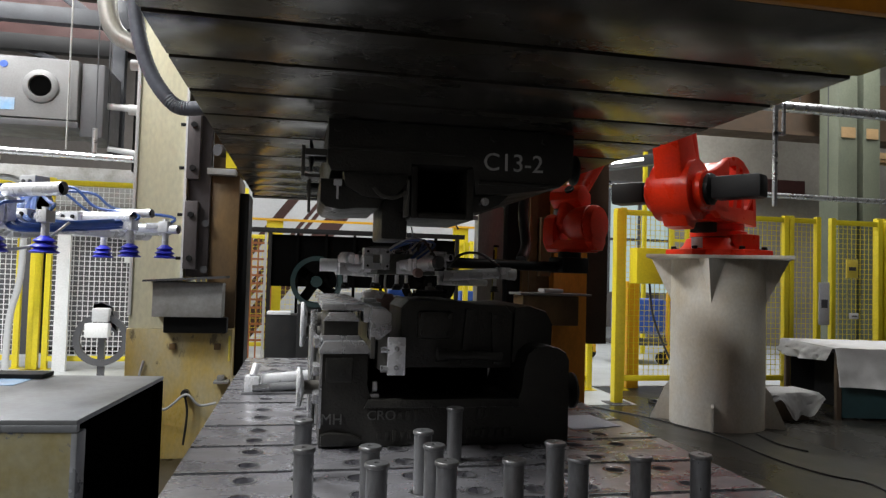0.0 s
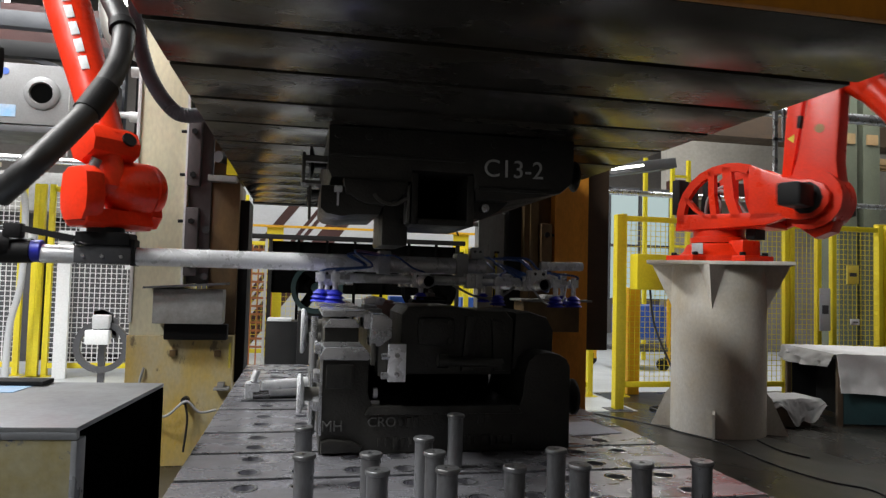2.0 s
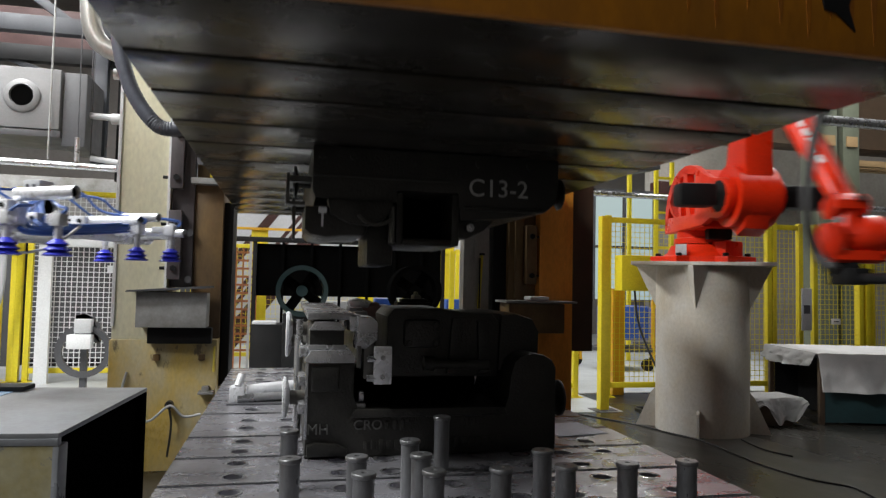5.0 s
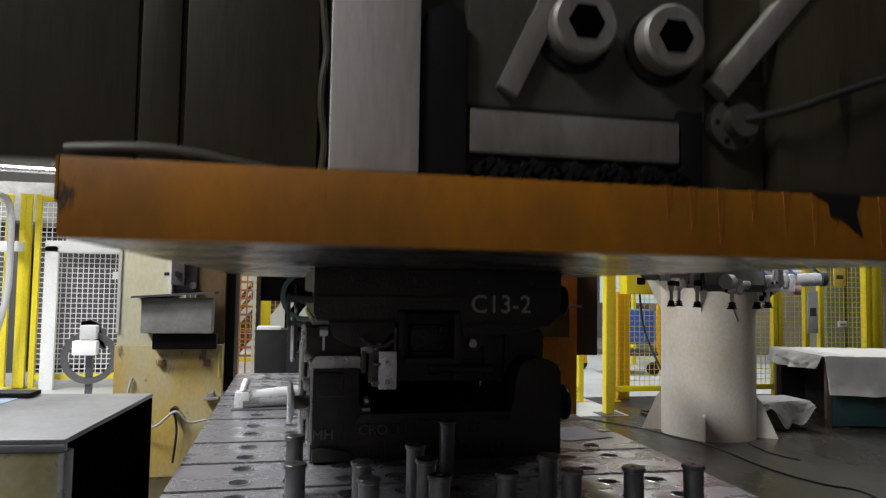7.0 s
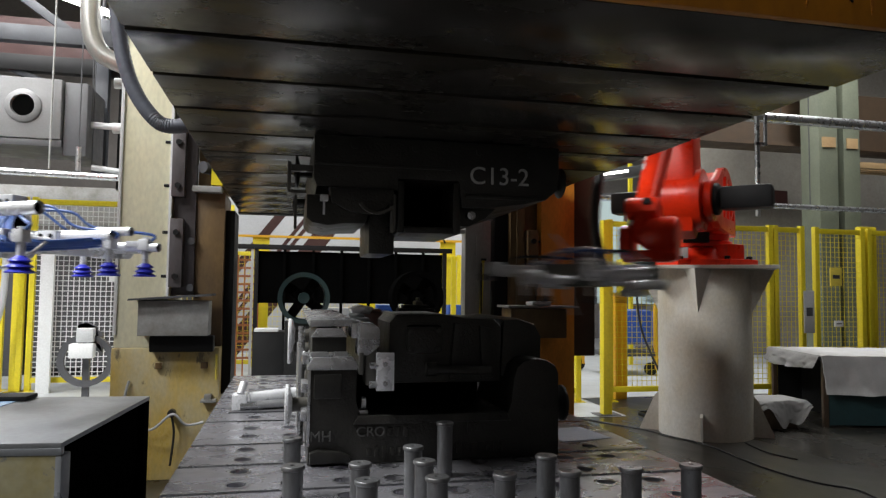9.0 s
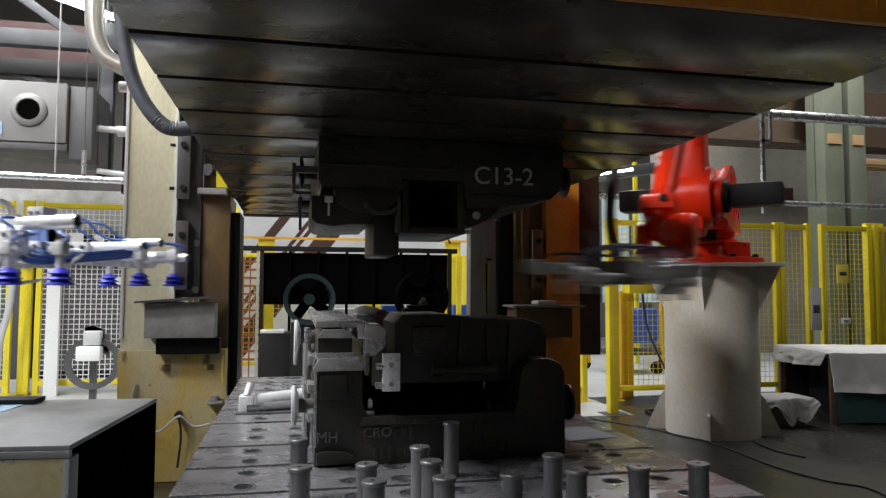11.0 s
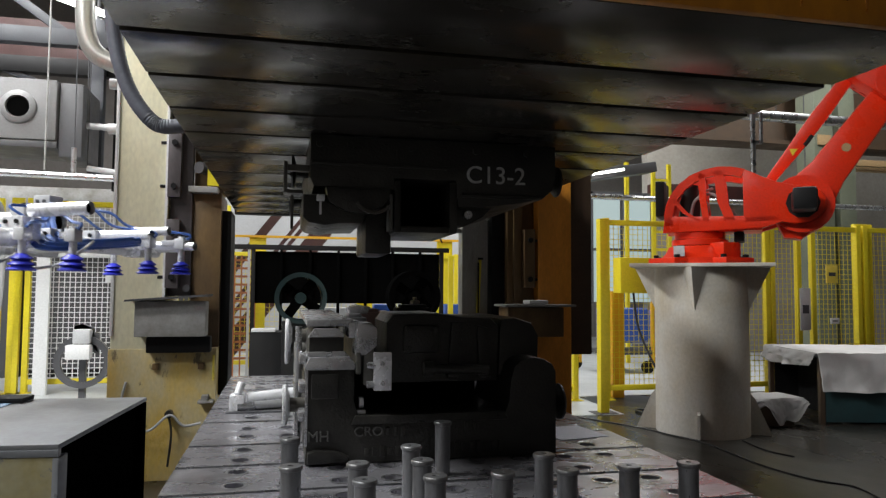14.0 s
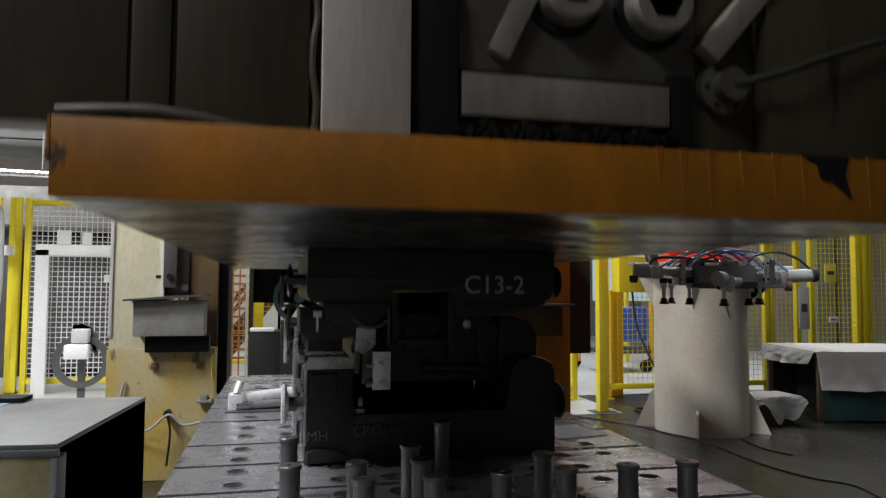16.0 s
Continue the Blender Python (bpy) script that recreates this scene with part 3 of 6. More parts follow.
b = B(); box(b, 0.343, 0.366, DY0 + 0.0, DY0 + 0.40, 1.388, 1.56, 0.006); box(b, 0.53, 0.556, DY0 + 0.0, DY0 + 0.40, 1.388, 1.56, 0.006); box(b, 0.366, 0.53, DY0 + 0.0, DY0 + 0.40, 1.388, 1.41, 0.006); wpart("pad_frame", b, M_IRON, upper)
# Black filling puts the shade of the recess into the colour.
b = B(); box(b, 0.366, 0.53, DY0 + 0.16, DY0 + 0.40, 1.41, 1.56); wpart("pad", b, M_MATTE, upper, "recessed pad blackened for the shade behind its frame")
b = B(); slab(b, [(0.556, 1.49), (0.556, 1.42), (0.60, 1.42), (0.66, 1.45), (0.70, 1.49)], DY0 + 0.06, DY0 + 0.5, 0.006); wpart("cam_block", b, M_IRON, upper)
b = B(); rod(b, (0.60, DY0 + 0.02, 1.455), (0.60, DY0 + 0.06, 1.455), 0.014, seg=12); wpart("cam_pin", b, M_IRON_TOP, upper)
b = B(); box(b, 0.092, 0.118, DY0 - 0.014, DY0 + 0.012, 1.482, 1.502, 0.003); box(b, 0.101, 0.108, DY0 - 0.012, DY0 - 0.004, 1.438, 1.483); wpart("stop_block", b, M_ALU, upper, "small bright stop block")
for bx in (0.10, 0.20, 0.40, 0.62, 0.80):
    b = B(); rod(b, (bx, DY0 - 0.008, 1.668), (bx, DY0 + 0.004, 1.668), 0.013, seg=6); wpart("clamp_bolt", b, M_IRON, upper)
for x, y, s in ((0.955, 2.40, 1), (0.955, 3.3, 1), (0.03, 2.42, -1), (0.03, 3.3, -1)):
    b = B(); rod(b, (x - 0.06 * s, y, 1.60), (x + 0.02 * s, y, 1.60), 0.02); lathe(b, [(0.024, -0.012 * s), (0.052, -0.004 * s), (0.056, 0), (0.054, 0.005 * s), (0.03, -0.002 * s)], (x + 0.012 * s, y, 1.60), "x"); wpart("lifting_trunnion", b, M_IRON, upper, "round black lifting disc")
b = B(); box(b, -0.012, 0.0, 2.27, 2.36, 1.51, 1.61, 0.003); box(b, 0.0, 0.07, 2.30, 2.33, 1.585, 1.605); box(b, 0.012, 0.022, 2.36, 2.38, 1.40, 1.52, 0.002); box(b, 0.0, 0.05, 2.30, 2.38, 1.512, 1.522); wpart("safety_catch", b, M_GIBLIGHT, upper, "grey steel safety catch")
letters("painted_mark", "C13-2", 0.084, pose(0.690, DY0 - 0.004, 1.585, 90, 0, 0), M_MARK, upper, "white hand-painted marking").matrix_parent_inverse = upper.matrix_basis.inverted()

# ---- lower die ----
lower = thing("lower_die", (0.49, 2.95, BZ), "black cast lower stamping die on the press bolster", "die")
b = B()
slab(b, [(DX0, BZ), (DX1, BZ), (DX1, 0.925), (0.895, 0.950), (0.865, 0.968), (0.826, 0.975), (0.785, 0.968), (0.758, 0.945), (0.745, 0.90), (0.738, 0.83), (0.725, 0.795), (0.70, 0.787), (0.25, 0.787), (0.235, 0.80), (0.222, 0.84), (0.222, 0.945), (DX0, 0.945)], DY0, DY0 + 0.42, 0.009)
box(b, DX0, 0.585, DY0 + 0.48, DY1, BZ, 0.78, 0.01); box(b, 0.585, DX1, 3.42, DY1, BZ, 0.78, 0.01)
wpart("die_base", b, M_IRON, lower)
b = B(); slab(b, [(0.225, 0.800), (0.72, 0.800), (0.735, 0.772), (0.21, 0.772)], DY0 - 0.012, DY0 + 0.02, 0.006); wpart("cast_lip", b, M_IRON, lower)
# Pale machined metal, which also carries the highlight on this corner.
b = B(); slab(b, [(DX0 - 0.006, 0.945), (0.228, 0.945), (0.228, 0.955), (0.206, 0.985), (DX0 + 0.012, 0.985), (DX0 - 0.006, 0.955)], DY0 - 0.008, DY0 + 0.36, 0.003)
wpart("corner_block", b, M_IRON_TOP, lower, "bevelled machined corner block")
b = B(); box(b, 0.086, 0.172, DY0 - 0.010, DY0 + 0.01, 0.855, 0.932, 0.006); wpart("cover_plate", b, M_IRON, lower)
b = B(); slab(b, [(0.078, 0.985), (0.188, 0.985), (0.188, 1.045), (0.168, 1.07), (0.098, 1.07), (0.078, 1.045)], DY0 + 0.03, DY0 + 0.5, 0.004); guide = wpart("guide_block", b, M_IRON, lower)
# Bright slabs put the highlight of the bevels into the colour.
b = B(); slab(b, [(0.074, 1.046), (0.192, 1.046), (0.172, 1.074), (0.094, 1.074)], DY0 + 0.024, DY0 + 0.04, 0.002); box(b, 0.074, 0.192, DY0 + 0.020, DY0 + 0.034, 0.986, 1.0, 0.003); wpart("face_bevel", b, M_IRON_TOP, guide, "face bevel brightened for its highlight")
b = B(); box(b, 0.070, 0.222, DY0 + 0.06, DY1 - 0.25, 1.078, 1.10, 0.005); box(b, 0.205, 0.245, DY0 + 0.05, DY0 + 0.30, 1.04, 1.095, 0.008); wpart("wear_plate", b, M_IRON_TOP, lower, "bright machined wear plate")
b = B(); slab(b, [(0.335, 0.885), (0.73, 0.885), (0.735, 1.075), (0.705, 1.105), (0.60, 1.108), (0.52, 1.120), (0.36, 1.118), (0.335, 1.09)], DY0 + 0.10, DY0 + 0.42, 0.014)
wpart("forming_block", b, M_IRON, lower)
b = B(); box(b, 0.392, 0.520, DY0 + 0.075, DY0 + 0.12, 0.985, 1.082, 0.020); plate = wpart("access_plate", b, M_IRON, lower, "raised bolted cover plate")
for x in (0.41, 0.50):
    for z in (1.003, 1.064):
        b = B(); rod(b, (x, DY0 + 0.066, z), (x, DY0 + 0.085, z), 0.009, seg=8); wpart("bolt", b, M_IRON, plate)
b = B(); slab(b, [(0.545, 0.90), (0.585, 0.90), (0.60, 1.09), (0.56, 1.09)], DY0 + 0.082, DY0 + 0.12, 0.006); wpart("cast_rib", b, M_IRON, lower)
b = B(); slab(b, [(0.66, 0.90), (0.70, 0.90), (0.69, 1.07), (0.65, 1.08)], DY0 + 0.085, DY0 + 0.12, 0.006); wpart("cast_rib", b, M_IRON, lower)
b = B(); box(b, 0.27, 0.62, DY0 + 0.43, DY1 - 0.08, 0.88, 1.02, 0.012); wpart("draw_ring", b, M_IRON, lower)
b = B(); slab(b, [(0.735, 0.90), (0.885, 0.90), (0.89, 1.04), (0.865, 1.085), (0.80, 1.105), (0.745, 1.10)], DY0 + 0.12, DY0 + 0.62, 0.016); wpart("forming_block", b, M_IRON, lower)
# Black web and blocks give the shaded void behind the die window.
b = B(); box(b, 0.10, 0.735, DY0 + 0.425, DY0 + 0.47, 0.66, 0.895); box(b, 0.585, DX1 - 0.01, DY0 + 0.425, DY0 + 0.55, BZ, 0.742, 0.006); box(b, 0.585, 0.64, DY0 + 0.425, DY0 + 0.55, 0.73, 0.785, 0.01); wpart("rear_web", b, M_MATTE, lower, "inner web, black for the shade inside the die")
for x0, x1, y0, y1, z, mt, lab in ((0.235, 0.33, 2.88, 3.05, 1.085, M_PALE, "pale locator plate"), (0.30, 0.43, 3.12, 3.24, 1.10, M_PINK, "reddish locator block"), (0.42, 0.50, 3.3, 3.42, 1.085, M_ALU, "bright locator plate"), (0.45, 0.60, 2.86, 2.96, 1.125, M_BLACK, "black locator arm"), (0.53, 0.56, 2.92, 3.0, 1.155, M_GIBLIGHT, "grey locator stem")):
    b = B(); box(b, x0, x1, y0, y1, 1.021, z, 0.006); box(b, x0 + 0.02, x1 - 0.02, y0 + 0.01, y1 - 0.01, z, z + 0.014, 0.004); wpart("locator", b, mt, lower, lab)
b = B(); slab(b, [(0.27, 1.10), (0.345, 1.095), (0.36, 1.125), (0.31, 1.135), (0.265, 1.12)], 3.0, 3.14, 0.006); wpart("locator", b, M_ALU, lower, "bright rounded locator")
# Thin bright strip painted in as the left edge's highlight.
b = B(); box(b, DX0 - 0.003, DX0 + 0.006, DY0 - 0.003, DY0 + 0.004, BZ + 0.06, 0.945, 0.001); wpart("machined_edge", b, M_IRON_TOP, lower, "bright strip for the highlight on the corner edge")
b = B(); rod(b, (0.46, DY0 + 0.05, 0.938), (0.68, DY0 + 0.05, 0.930), 0.016); rod(b, (0.455, DY0 + 0.05, 0.938), (0.49, DY0 + 0.05, 0.937), 0.024, seg=12); wpart("cross_bar", b, M_IRON, lower, "oily rod with a collar")
b = B(); box(b, 0.279, 0.336, DY0 - 0.034, DY0 - 0.012, 0.880, 1.0, 0.003); plate = wpart("limit_plate", b, M_ALU, lower, "pale bolted limit plate")
for z in (0.905, 0.965):
    b = B(); rod(b, (0.306, DY0 - 0.046, z), (0.306, DY0 - 0.034, z), 0.0085, seg=6); wpart("bolt", b, M_IRON_TOP, plate)
    b = B(); rod(b, (0.258, DY0 - 0.024, z - 0.006), (0.285, DY0 - 0.024, z - 0.006), 0.011, seg=8); wpart("stud", b, M_IRON_TOP, plate)
b = B(); slab(b, [(0.222, 0.99), (0.255, 0.99), (0.292, 1.02), (0.292, 1.075), (0.27, 1.092), (0.228, 1.092)], DY0 - 0.01, DY0 + 0.12, 0.006); wpart("slide_guide", b, M_IRON_TOP, lower, "pale worn slide guide")
b = B(); box(b, 0.248, 0.282, DY0 - 0.008, DY0 + 0.1, 0.895, 1.02, 0.006); box(b, 0.225, 0.240, DY0 - 0.015, DY0 + 0.03, 0.93, 1.0, 0.003); wpart("slide_guide", b, M_GIBLIGHT, lower)
b = B(); rod(b, (0.238, DY0 + 0.02, 0.838), (0.252, DY0 + 0.02, 0.838), 0.018, seg=12); box(b, 0.226, 0.26, DY0 + 0.01, DY0 + 0.05, 0.80, 0.815, 0.003); wpart("spring_stop", b, M_IRON_TOP, lower)
for x, y, z, r, s in ((0.006, 2.40, 0.815, 0.068, -1), (0.974, 2.40, 0.80, 0.064, 1), (0.012, 2.62, 1.03, 0.062, -1), (0.012, 2.95, 0.955, 0.062, -1), (0.960, 3.05, 0.96, 0.06, 1)):
    b = B(); rod(b, (x - 0.08 * s, y, z), (x + 0.0 * s, y, z), 0.024); stub = wpart("lifting_trunnion", b, M_GIBLIGHT if s < 0 else M_IRON, lower, "round lifting stub")
    b = B(); lathe(b, [(0.026, -0.016 * s), (r - 0.006, -0.008 * s), (r, -0.002 * s), (r, 0.006 * s), (r - 0.006, 0.009 * s), (r * 0.5, 0.002 * s)], (x, y, z), "x"); wpart("flange", b, M_ALU if s < 0 else M_IRON, stub, "dished flange disc")
for gy, gz in ((2.5, 1.07), (2.8, 1.02)):
    b = B(); rod(b, (0.05, gy, 0.66), (0.05, gy, gz), 0.012); wpart("guide_pin", b, M_STEEL, lower, "bright upright guide rod")
for gz in (0.78, 0.87, 0.96):
    b = B(); box(b, 0.048, DX0, 2.28, 2.40, gz, gz + 0.03, 0.004); wpart("side_lug", b, M_IRON_TOP, lower, "worn side lug")
for text, x, z, s in (("MH", 0.110, 0.736, 0.046), ("CRO", 0.268, 0.7475, 0.044)):
    letters("cast_letters", text, s, pose(x, DY0 - 0.004, z, 90, 0, 0), M_FAINT, lower, "raised cast letters", 0.004).matrix_parent_inverse = lower.matrix_basis.inverted()
for x0, n, z in ((0.322, 3, 0.7475), (0.585, 2, 0.752), (0.255, 6, 0.684), (0.50, 9, 0.688)):
    for i in range(n):
        hgt = 0.012 + 0.003 * ((i * 7 + n) % 3)
        b = B(); box(b, x0 + 0.025 * i, x0 + 0.016 + 0.025 * i, DY0 - 0.007, DY0 + 0.002, z - hgt, z + hgt, 0.003); wpart("cast_mark", b, M_IRON, lower, "unreadable raised cast mark")
b = B(); slab(b, [(DX0 + 0.006, 0.656), (0.195, 0.656), (0.205, 0.675), (0.17, 0.692), (0.10, 0.698), (DX0 + 0.006, 0.690)], DY0 - 0.022, DY0 + 0.01, 0.006); wpart("clamp_ledge", b, M_IRON, lower, "lumpy cast clamp ledge")
for i in range(3):
    b = B(); rod(b, (0.62 + 0.05 * i, 3.44, 0.80 + 0.004 * i), (0.66 + 0.05 * i, 3.62, 0.80), 0.016, seg=10); wpart("air_spring", b, M_STEEL, lower, "bright cylinder inside the die")

# loose things on the bed
clamp = thing("pneumatic_cylinder", (-0.02, 3.35, BZ), "shiny small pneumatic cylinder lying on the bolster", "cylinder")
b = B(); rod(b, (-0.16, 3.33, BZ + 0.05), (0.05, 3.37, BZ + 0.065), 0.028); wpart("barrel", b, M_ALU, clamp)
b = B(); rod(b, (-0.20, 3.29, BZ + 0.02), (0.04, 3.31, BZ + 0.03), 0.02); wpart("rod", b, M_STEEL, clamp)
b = B(); box(b, -0.235, -0.17, 3.28, 3.36, BZ, BZ + 0.075, 0.008); rod(b, (-0.20, 3.30, BZ + 0.075), (-0.185, 3.32, BZ + 0.125), 0.018); wpart("end_block", b, M_ALU, clamp)
b = B(); box(b, -0.245, 0.0, 3.24, 3.38, BZ, BZ + 0.006); wpart("base_plate", b, M_DARKGREY, clamp)
paper = thing("paper_sheet", (1.04, 2.62, BZ), "sheet of white paper lying on the bolster", "paper")
b = B(); box(b, 0.985, 1.195, 2.46, 2.68, BZ + 0.001, BZ + 0.003, 0, Matrix.Translation((1.09, 2.57, 0)) @ pose(0, 0, 0, 0, 0, 9) @ Matrix.Translation((-1.09, -2.57, 0))); wpart("sheet", b, M_PAPER, paper)

# ---- press columns ----


def column(x0, x1, y0, y1, label):
    return thing("press_column", ((x0 + x1) / 2, (y0 + y1) / 2, 0), label, "press column")


left = column(-1.05, -0.74, 4.7, 5.2, "cream press column with ochre stained foot and dark guide rails")
b = B(); box(b, -1.055, -0.745, 4.70, 5.30, 0.82, 4.5, 0.006); wpart("upright", b, M_CREAM, left)
b = B(); box(b, -1.06, -1.04, 4.685, 4.70, 0.9, 4.5, 0.002); box(b, -0.757, -0.74, 4.685, 4.70, 0.9, 4.5, 0.002); wpart("edge_trim", b, M_WHITE, left, "pale edge strip")
b = B(); box(b, -1.065, -0.42, 4.69, 5.30, 0.0, 0.82, 0.01); wpart("foot", b, M_OCHRE, left, "ochre stained column foot")
b = B(); box(b, -0.735, -0.60, 4.75, 4.84, 1.15, 4.4, 0.004); wpart("guide_rail", b, M_GIB, left, "dark greasy guide rail")
b = B(); box(b, -0.60, -0.42, 4.78, 5.25, 0.82, 1.83, 0.006); box(b, -0.60, -0.33, 4.84, 5.25, 1.86, 4.4, 0.006); wpart("guide_way", b, M_BROWN, left)
b = B(); box(b, -0.42, -0.36, 4.85, 5.2, 0.5, 1.72, 0.004); wpart("guide_face", b, M_BLACK, left)
for z in (1.60, 1.02):
    z += 0.2
    b = B(); box(b, -0.745, -0.665, 4.68, 4.75, z - 0.02, z + 0.42, 0.006); gib = wpart("gib_block", b, M_GIB, left, "dark bolted guide block")
    b = B()
    for k in (0.05, 0.33):
        rod(b, (-0.705, 4.66, z + k), (-0.705, 4.69, z + k), 0.02, seg=6); rod(b, (-0.79, 4.70, z + k), (-0.74, 4.70, z + k), 0.01, seg=8)
    wpart("bolt", b, M_BLACK, gib)
b = B(); box(b, -0.62, -0.44, 4.70, 4.85, 1.82, 1.86, 0.004); wpart("stop_shelf", b, M_GREYPAINT, left)
b = B(); slab(b, [(-0.505, 1.865), (-0.425, 1.865), (-0.505, 1.975)], 4.70, 4.74); wpart("warning_corner", b, M_YELLOW, left, "yellow painted triangular gusset")
b = B(); rod(b, (-0.62, 4.72, 1.50), (-0.62, 4.76, 1.50), 0.025, seg=8); rod(b, (-0.56, 4.70, 1.98), (-0.52, 4.76, 1.98), 0.04, seg=10); rod(b, (-0.62, 4.72, 1.2), (-0.62, 4.76, 1.2), 0.025, seg=8); wpart("bolt", b, M_DARKGREY, left)
b = B(); box(b, -0.885, -0.475, 4.52, 4.69, 0.905, 1.12, 0.006); tray = wpart("oil_tray", b, M_GREYPAINT, left, "scuffed grey oil tray")
b = B(); slab(b, [(-0.935, 1.118), (-0.93, 1.13), (-0.455, 1.165), (-0.455, 1.15)], 4.46, 4.72); wpart("lid", b, M_DARKGREY, tray, "bent dark lid")
b = B(); box(b, -0.83, -0.45, 4.60, 4.69, 0.80, 0.90, 0.01); wpart("bracket", b, M_BLACK, left)
b = B(); pipe(b, [(-0.95, 4.67, 0.62), (-0.97, 4.66, 0.5), (-0.93, 4.64, 0.36), (-0.8, 4.6, 0.33), (-0.68, 4.6, 0.42), (-0.6, 4.62, 0.35), (-0.5, 4.64, 0.36)], 0.008); wpart("cable", b, M_PALE, left, "thin pale cable")
b = B(); pipe(b, [(-0.69, 4.62, 0.42), (-0.67, 4.62, 0.3), (-0.69, 4.64, 0.1)], 0.007); rod(b, (-0.69, 4.62, 0.42), (-0.69, 4.67, 0.42), 0.024); wpart("cable_gland", b, M_RUBBER, left)
b = B(); box(b, -0.80, -0.76, 4.66, 4.69, 0.69, 0.73, 0.005); box(b, -0.53, -0.49, 4.66, 4.69, 0.69, 0.73, 0.005); wpart("lug", b, M_BROWN, left)
b = B(); rod(b, (-0.435, 4.66, 0.62), (-0.435, 4.66, 0.78), 0.007); rod(b, (-0.435, 4.66, 0.64), (-0.435, 4.70, 0.64), 0.007); wpart("sensor_rod", b, M_YELLOWSIGN, left, "thin yellowish sensor rod")
b = B(); box(b, -0.52, -0.43, 4.60, 4.70, 0.485, 0.50, 0.002); box(b, -0.50, -0.46, 4.62, 4.69, 0.50, 0.53, 0.003); wpart("cable_bracket", b, M_GREYPAINT, left)

right = column(1.75, 2.05, 4.7, 5.2, "orange press column with greasy brown guide rails")
b = B(); box(b, 1.765, 2.02, 4.72, 5.30, 0.0, 4.5, 0.006); wpart("upright", b, M_ORANGE, right)
b = B(); box(b, 2.024, 2.215, 4.80, 5.1, 0.735, 4.5, 0.006); wpart("cable_duct", b, M_BROWNDARK, right, "dark brown cable duct")
b = B(); box(b, 1.46, 1.56, 4.86, 5.25, 0.4, 4.4, 0.004); wpart("guide_face", b, M_BLACK, right)
b = B(); box(b, 1.56, 1.762, 4.80, 5.25, 0.4, 1.95, 0.006); box(b, 1.60, 1.66, 4.77, 4.80, 0.8, 4.4, 0.004); wpart("guide_way", b, M_BROWN, right)
for z in (1.22,):
    b = B(); box(b, 1.665, 1.745, 4.72, 4.80, z, z + 0.42, 0.006); gib = wpart("gib_block", b, M_BROWN, right, "greasy bolted guide block")
    b = B()
    for k in (0.06, 0.34):
        rod(b, (1.705, 4.70, z + k), (1.705, 4.73, z + k), 0.02, seg=6); rod(b, (1.745, 4.74, z + k), (1.79, 4.74, z + k), 0.01, seg=8)
    wpart("bolt", b, M_BLACK, gib)
b = B(); box(b, 1.47, 1.87, 4.50, 4.72, 0.885, 1.085, 0.006); tray = wpart("oil_tray", b, M_BROWN, right, "greasy brown oil tray")
b = B(); box(b, 1.44, 1.945, 4.46, 4.73, 1.09, 1.105, 0.002); wpart("lid", b, M_GREYPAINT, tray)
b = B(); box(b, 1.62, 1.76, 4.50, 4.64, 1.106, 1.135, 0.012); wpart("rag", b, M_CLOTH, tray, "folded white rag")
b = B(); box(b, 1.245, 1.435, 4.88, 5.0, 0.3, 1.75, 0.004); box(b, 1.13, 1.245, 4.9, 4.95, 1.615, 1.645, 0.004); box(b, 1.325, 1.335, 4.87, 4.88, 1.38, 1.60); wpart("sensor_post", b, M_GUARD, right, "grey light-curtain post")
b = B(); rod(b, (1.355, 4.865, 0.98), (1.375, 4.865, 1.42), 0.011); wpart("yellow_strip", b, M_YELLOW, right)
b = B(); box(b, 1.353, 1.363, 4.848, 4.856, 1.0, 1.4); rod(b, (1.355, 4.855, 0.97), (1.355, 4.855, 0.985), 0.016, seg=10); rod(b, (1.375, 4.855, 1.42), (1.375, 4.855, 1.435), 0.02, seg=10); wpart("strip_slot", b, M_BLACK, right)
b = B(); pipe(b, [(1.13, 4.9, 1.63), (1.09, 4.9, 1.65), (1.075, 4.9, 1.60), (1.10, 4.9, 1.54)], 0.006); wpart("sensor_lead", b, M_RUBBER, right)
b = B(); box(b, -0.36, 1.5, 5.1, 5.2, 1.73, 1.80); wpart("cross_tie", b, M_BLACK, right, "dark cross tie between the columns")

# ---- open box by the bed ----
chest = thing("steel_box", (-0.9, 2.1, 0), "open-sided grey steel box with rusty worn paint", "box")
TB = pose(-0.427, 2.417, 0, 0, 0, -5)
b = B()
box(b, -1.3, 0, -0.69, 0, 0.838, 0.85, 0.002, TB)
wpart("lid", b, M_BOXTOP, chest, "scuffed grey sheet lid")
b = B(); box(b, -1.3, -0.001, -0.69, -0.675, 0, 0.8215, 0.002, TB); wpart("front_panel", b, M_BOXFRONT, chest, "paint-stained front panel")
b = B(); box(b, -1.3, 0, -0.692, -0.674, 0.822, 0.838, 0.001, TB); wpart("top_edge", b, M_BOXTOP, chest, "worn folded top edge")
b = B(); box(b, -0.012, 0.002, -0.692, -0.64, 0, 0.821, 0.003, TB); wpart("corner_post", b, M_BOXTOP, chest, "worn bright corner edge")
# Matt black post and inner sheet stand for the shade in the open side.
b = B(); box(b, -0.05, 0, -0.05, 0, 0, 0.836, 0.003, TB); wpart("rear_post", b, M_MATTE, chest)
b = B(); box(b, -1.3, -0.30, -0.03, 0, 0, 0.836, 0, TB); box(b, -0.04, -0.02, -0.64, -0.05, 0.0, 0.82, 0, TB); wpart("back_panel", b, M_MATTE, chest)
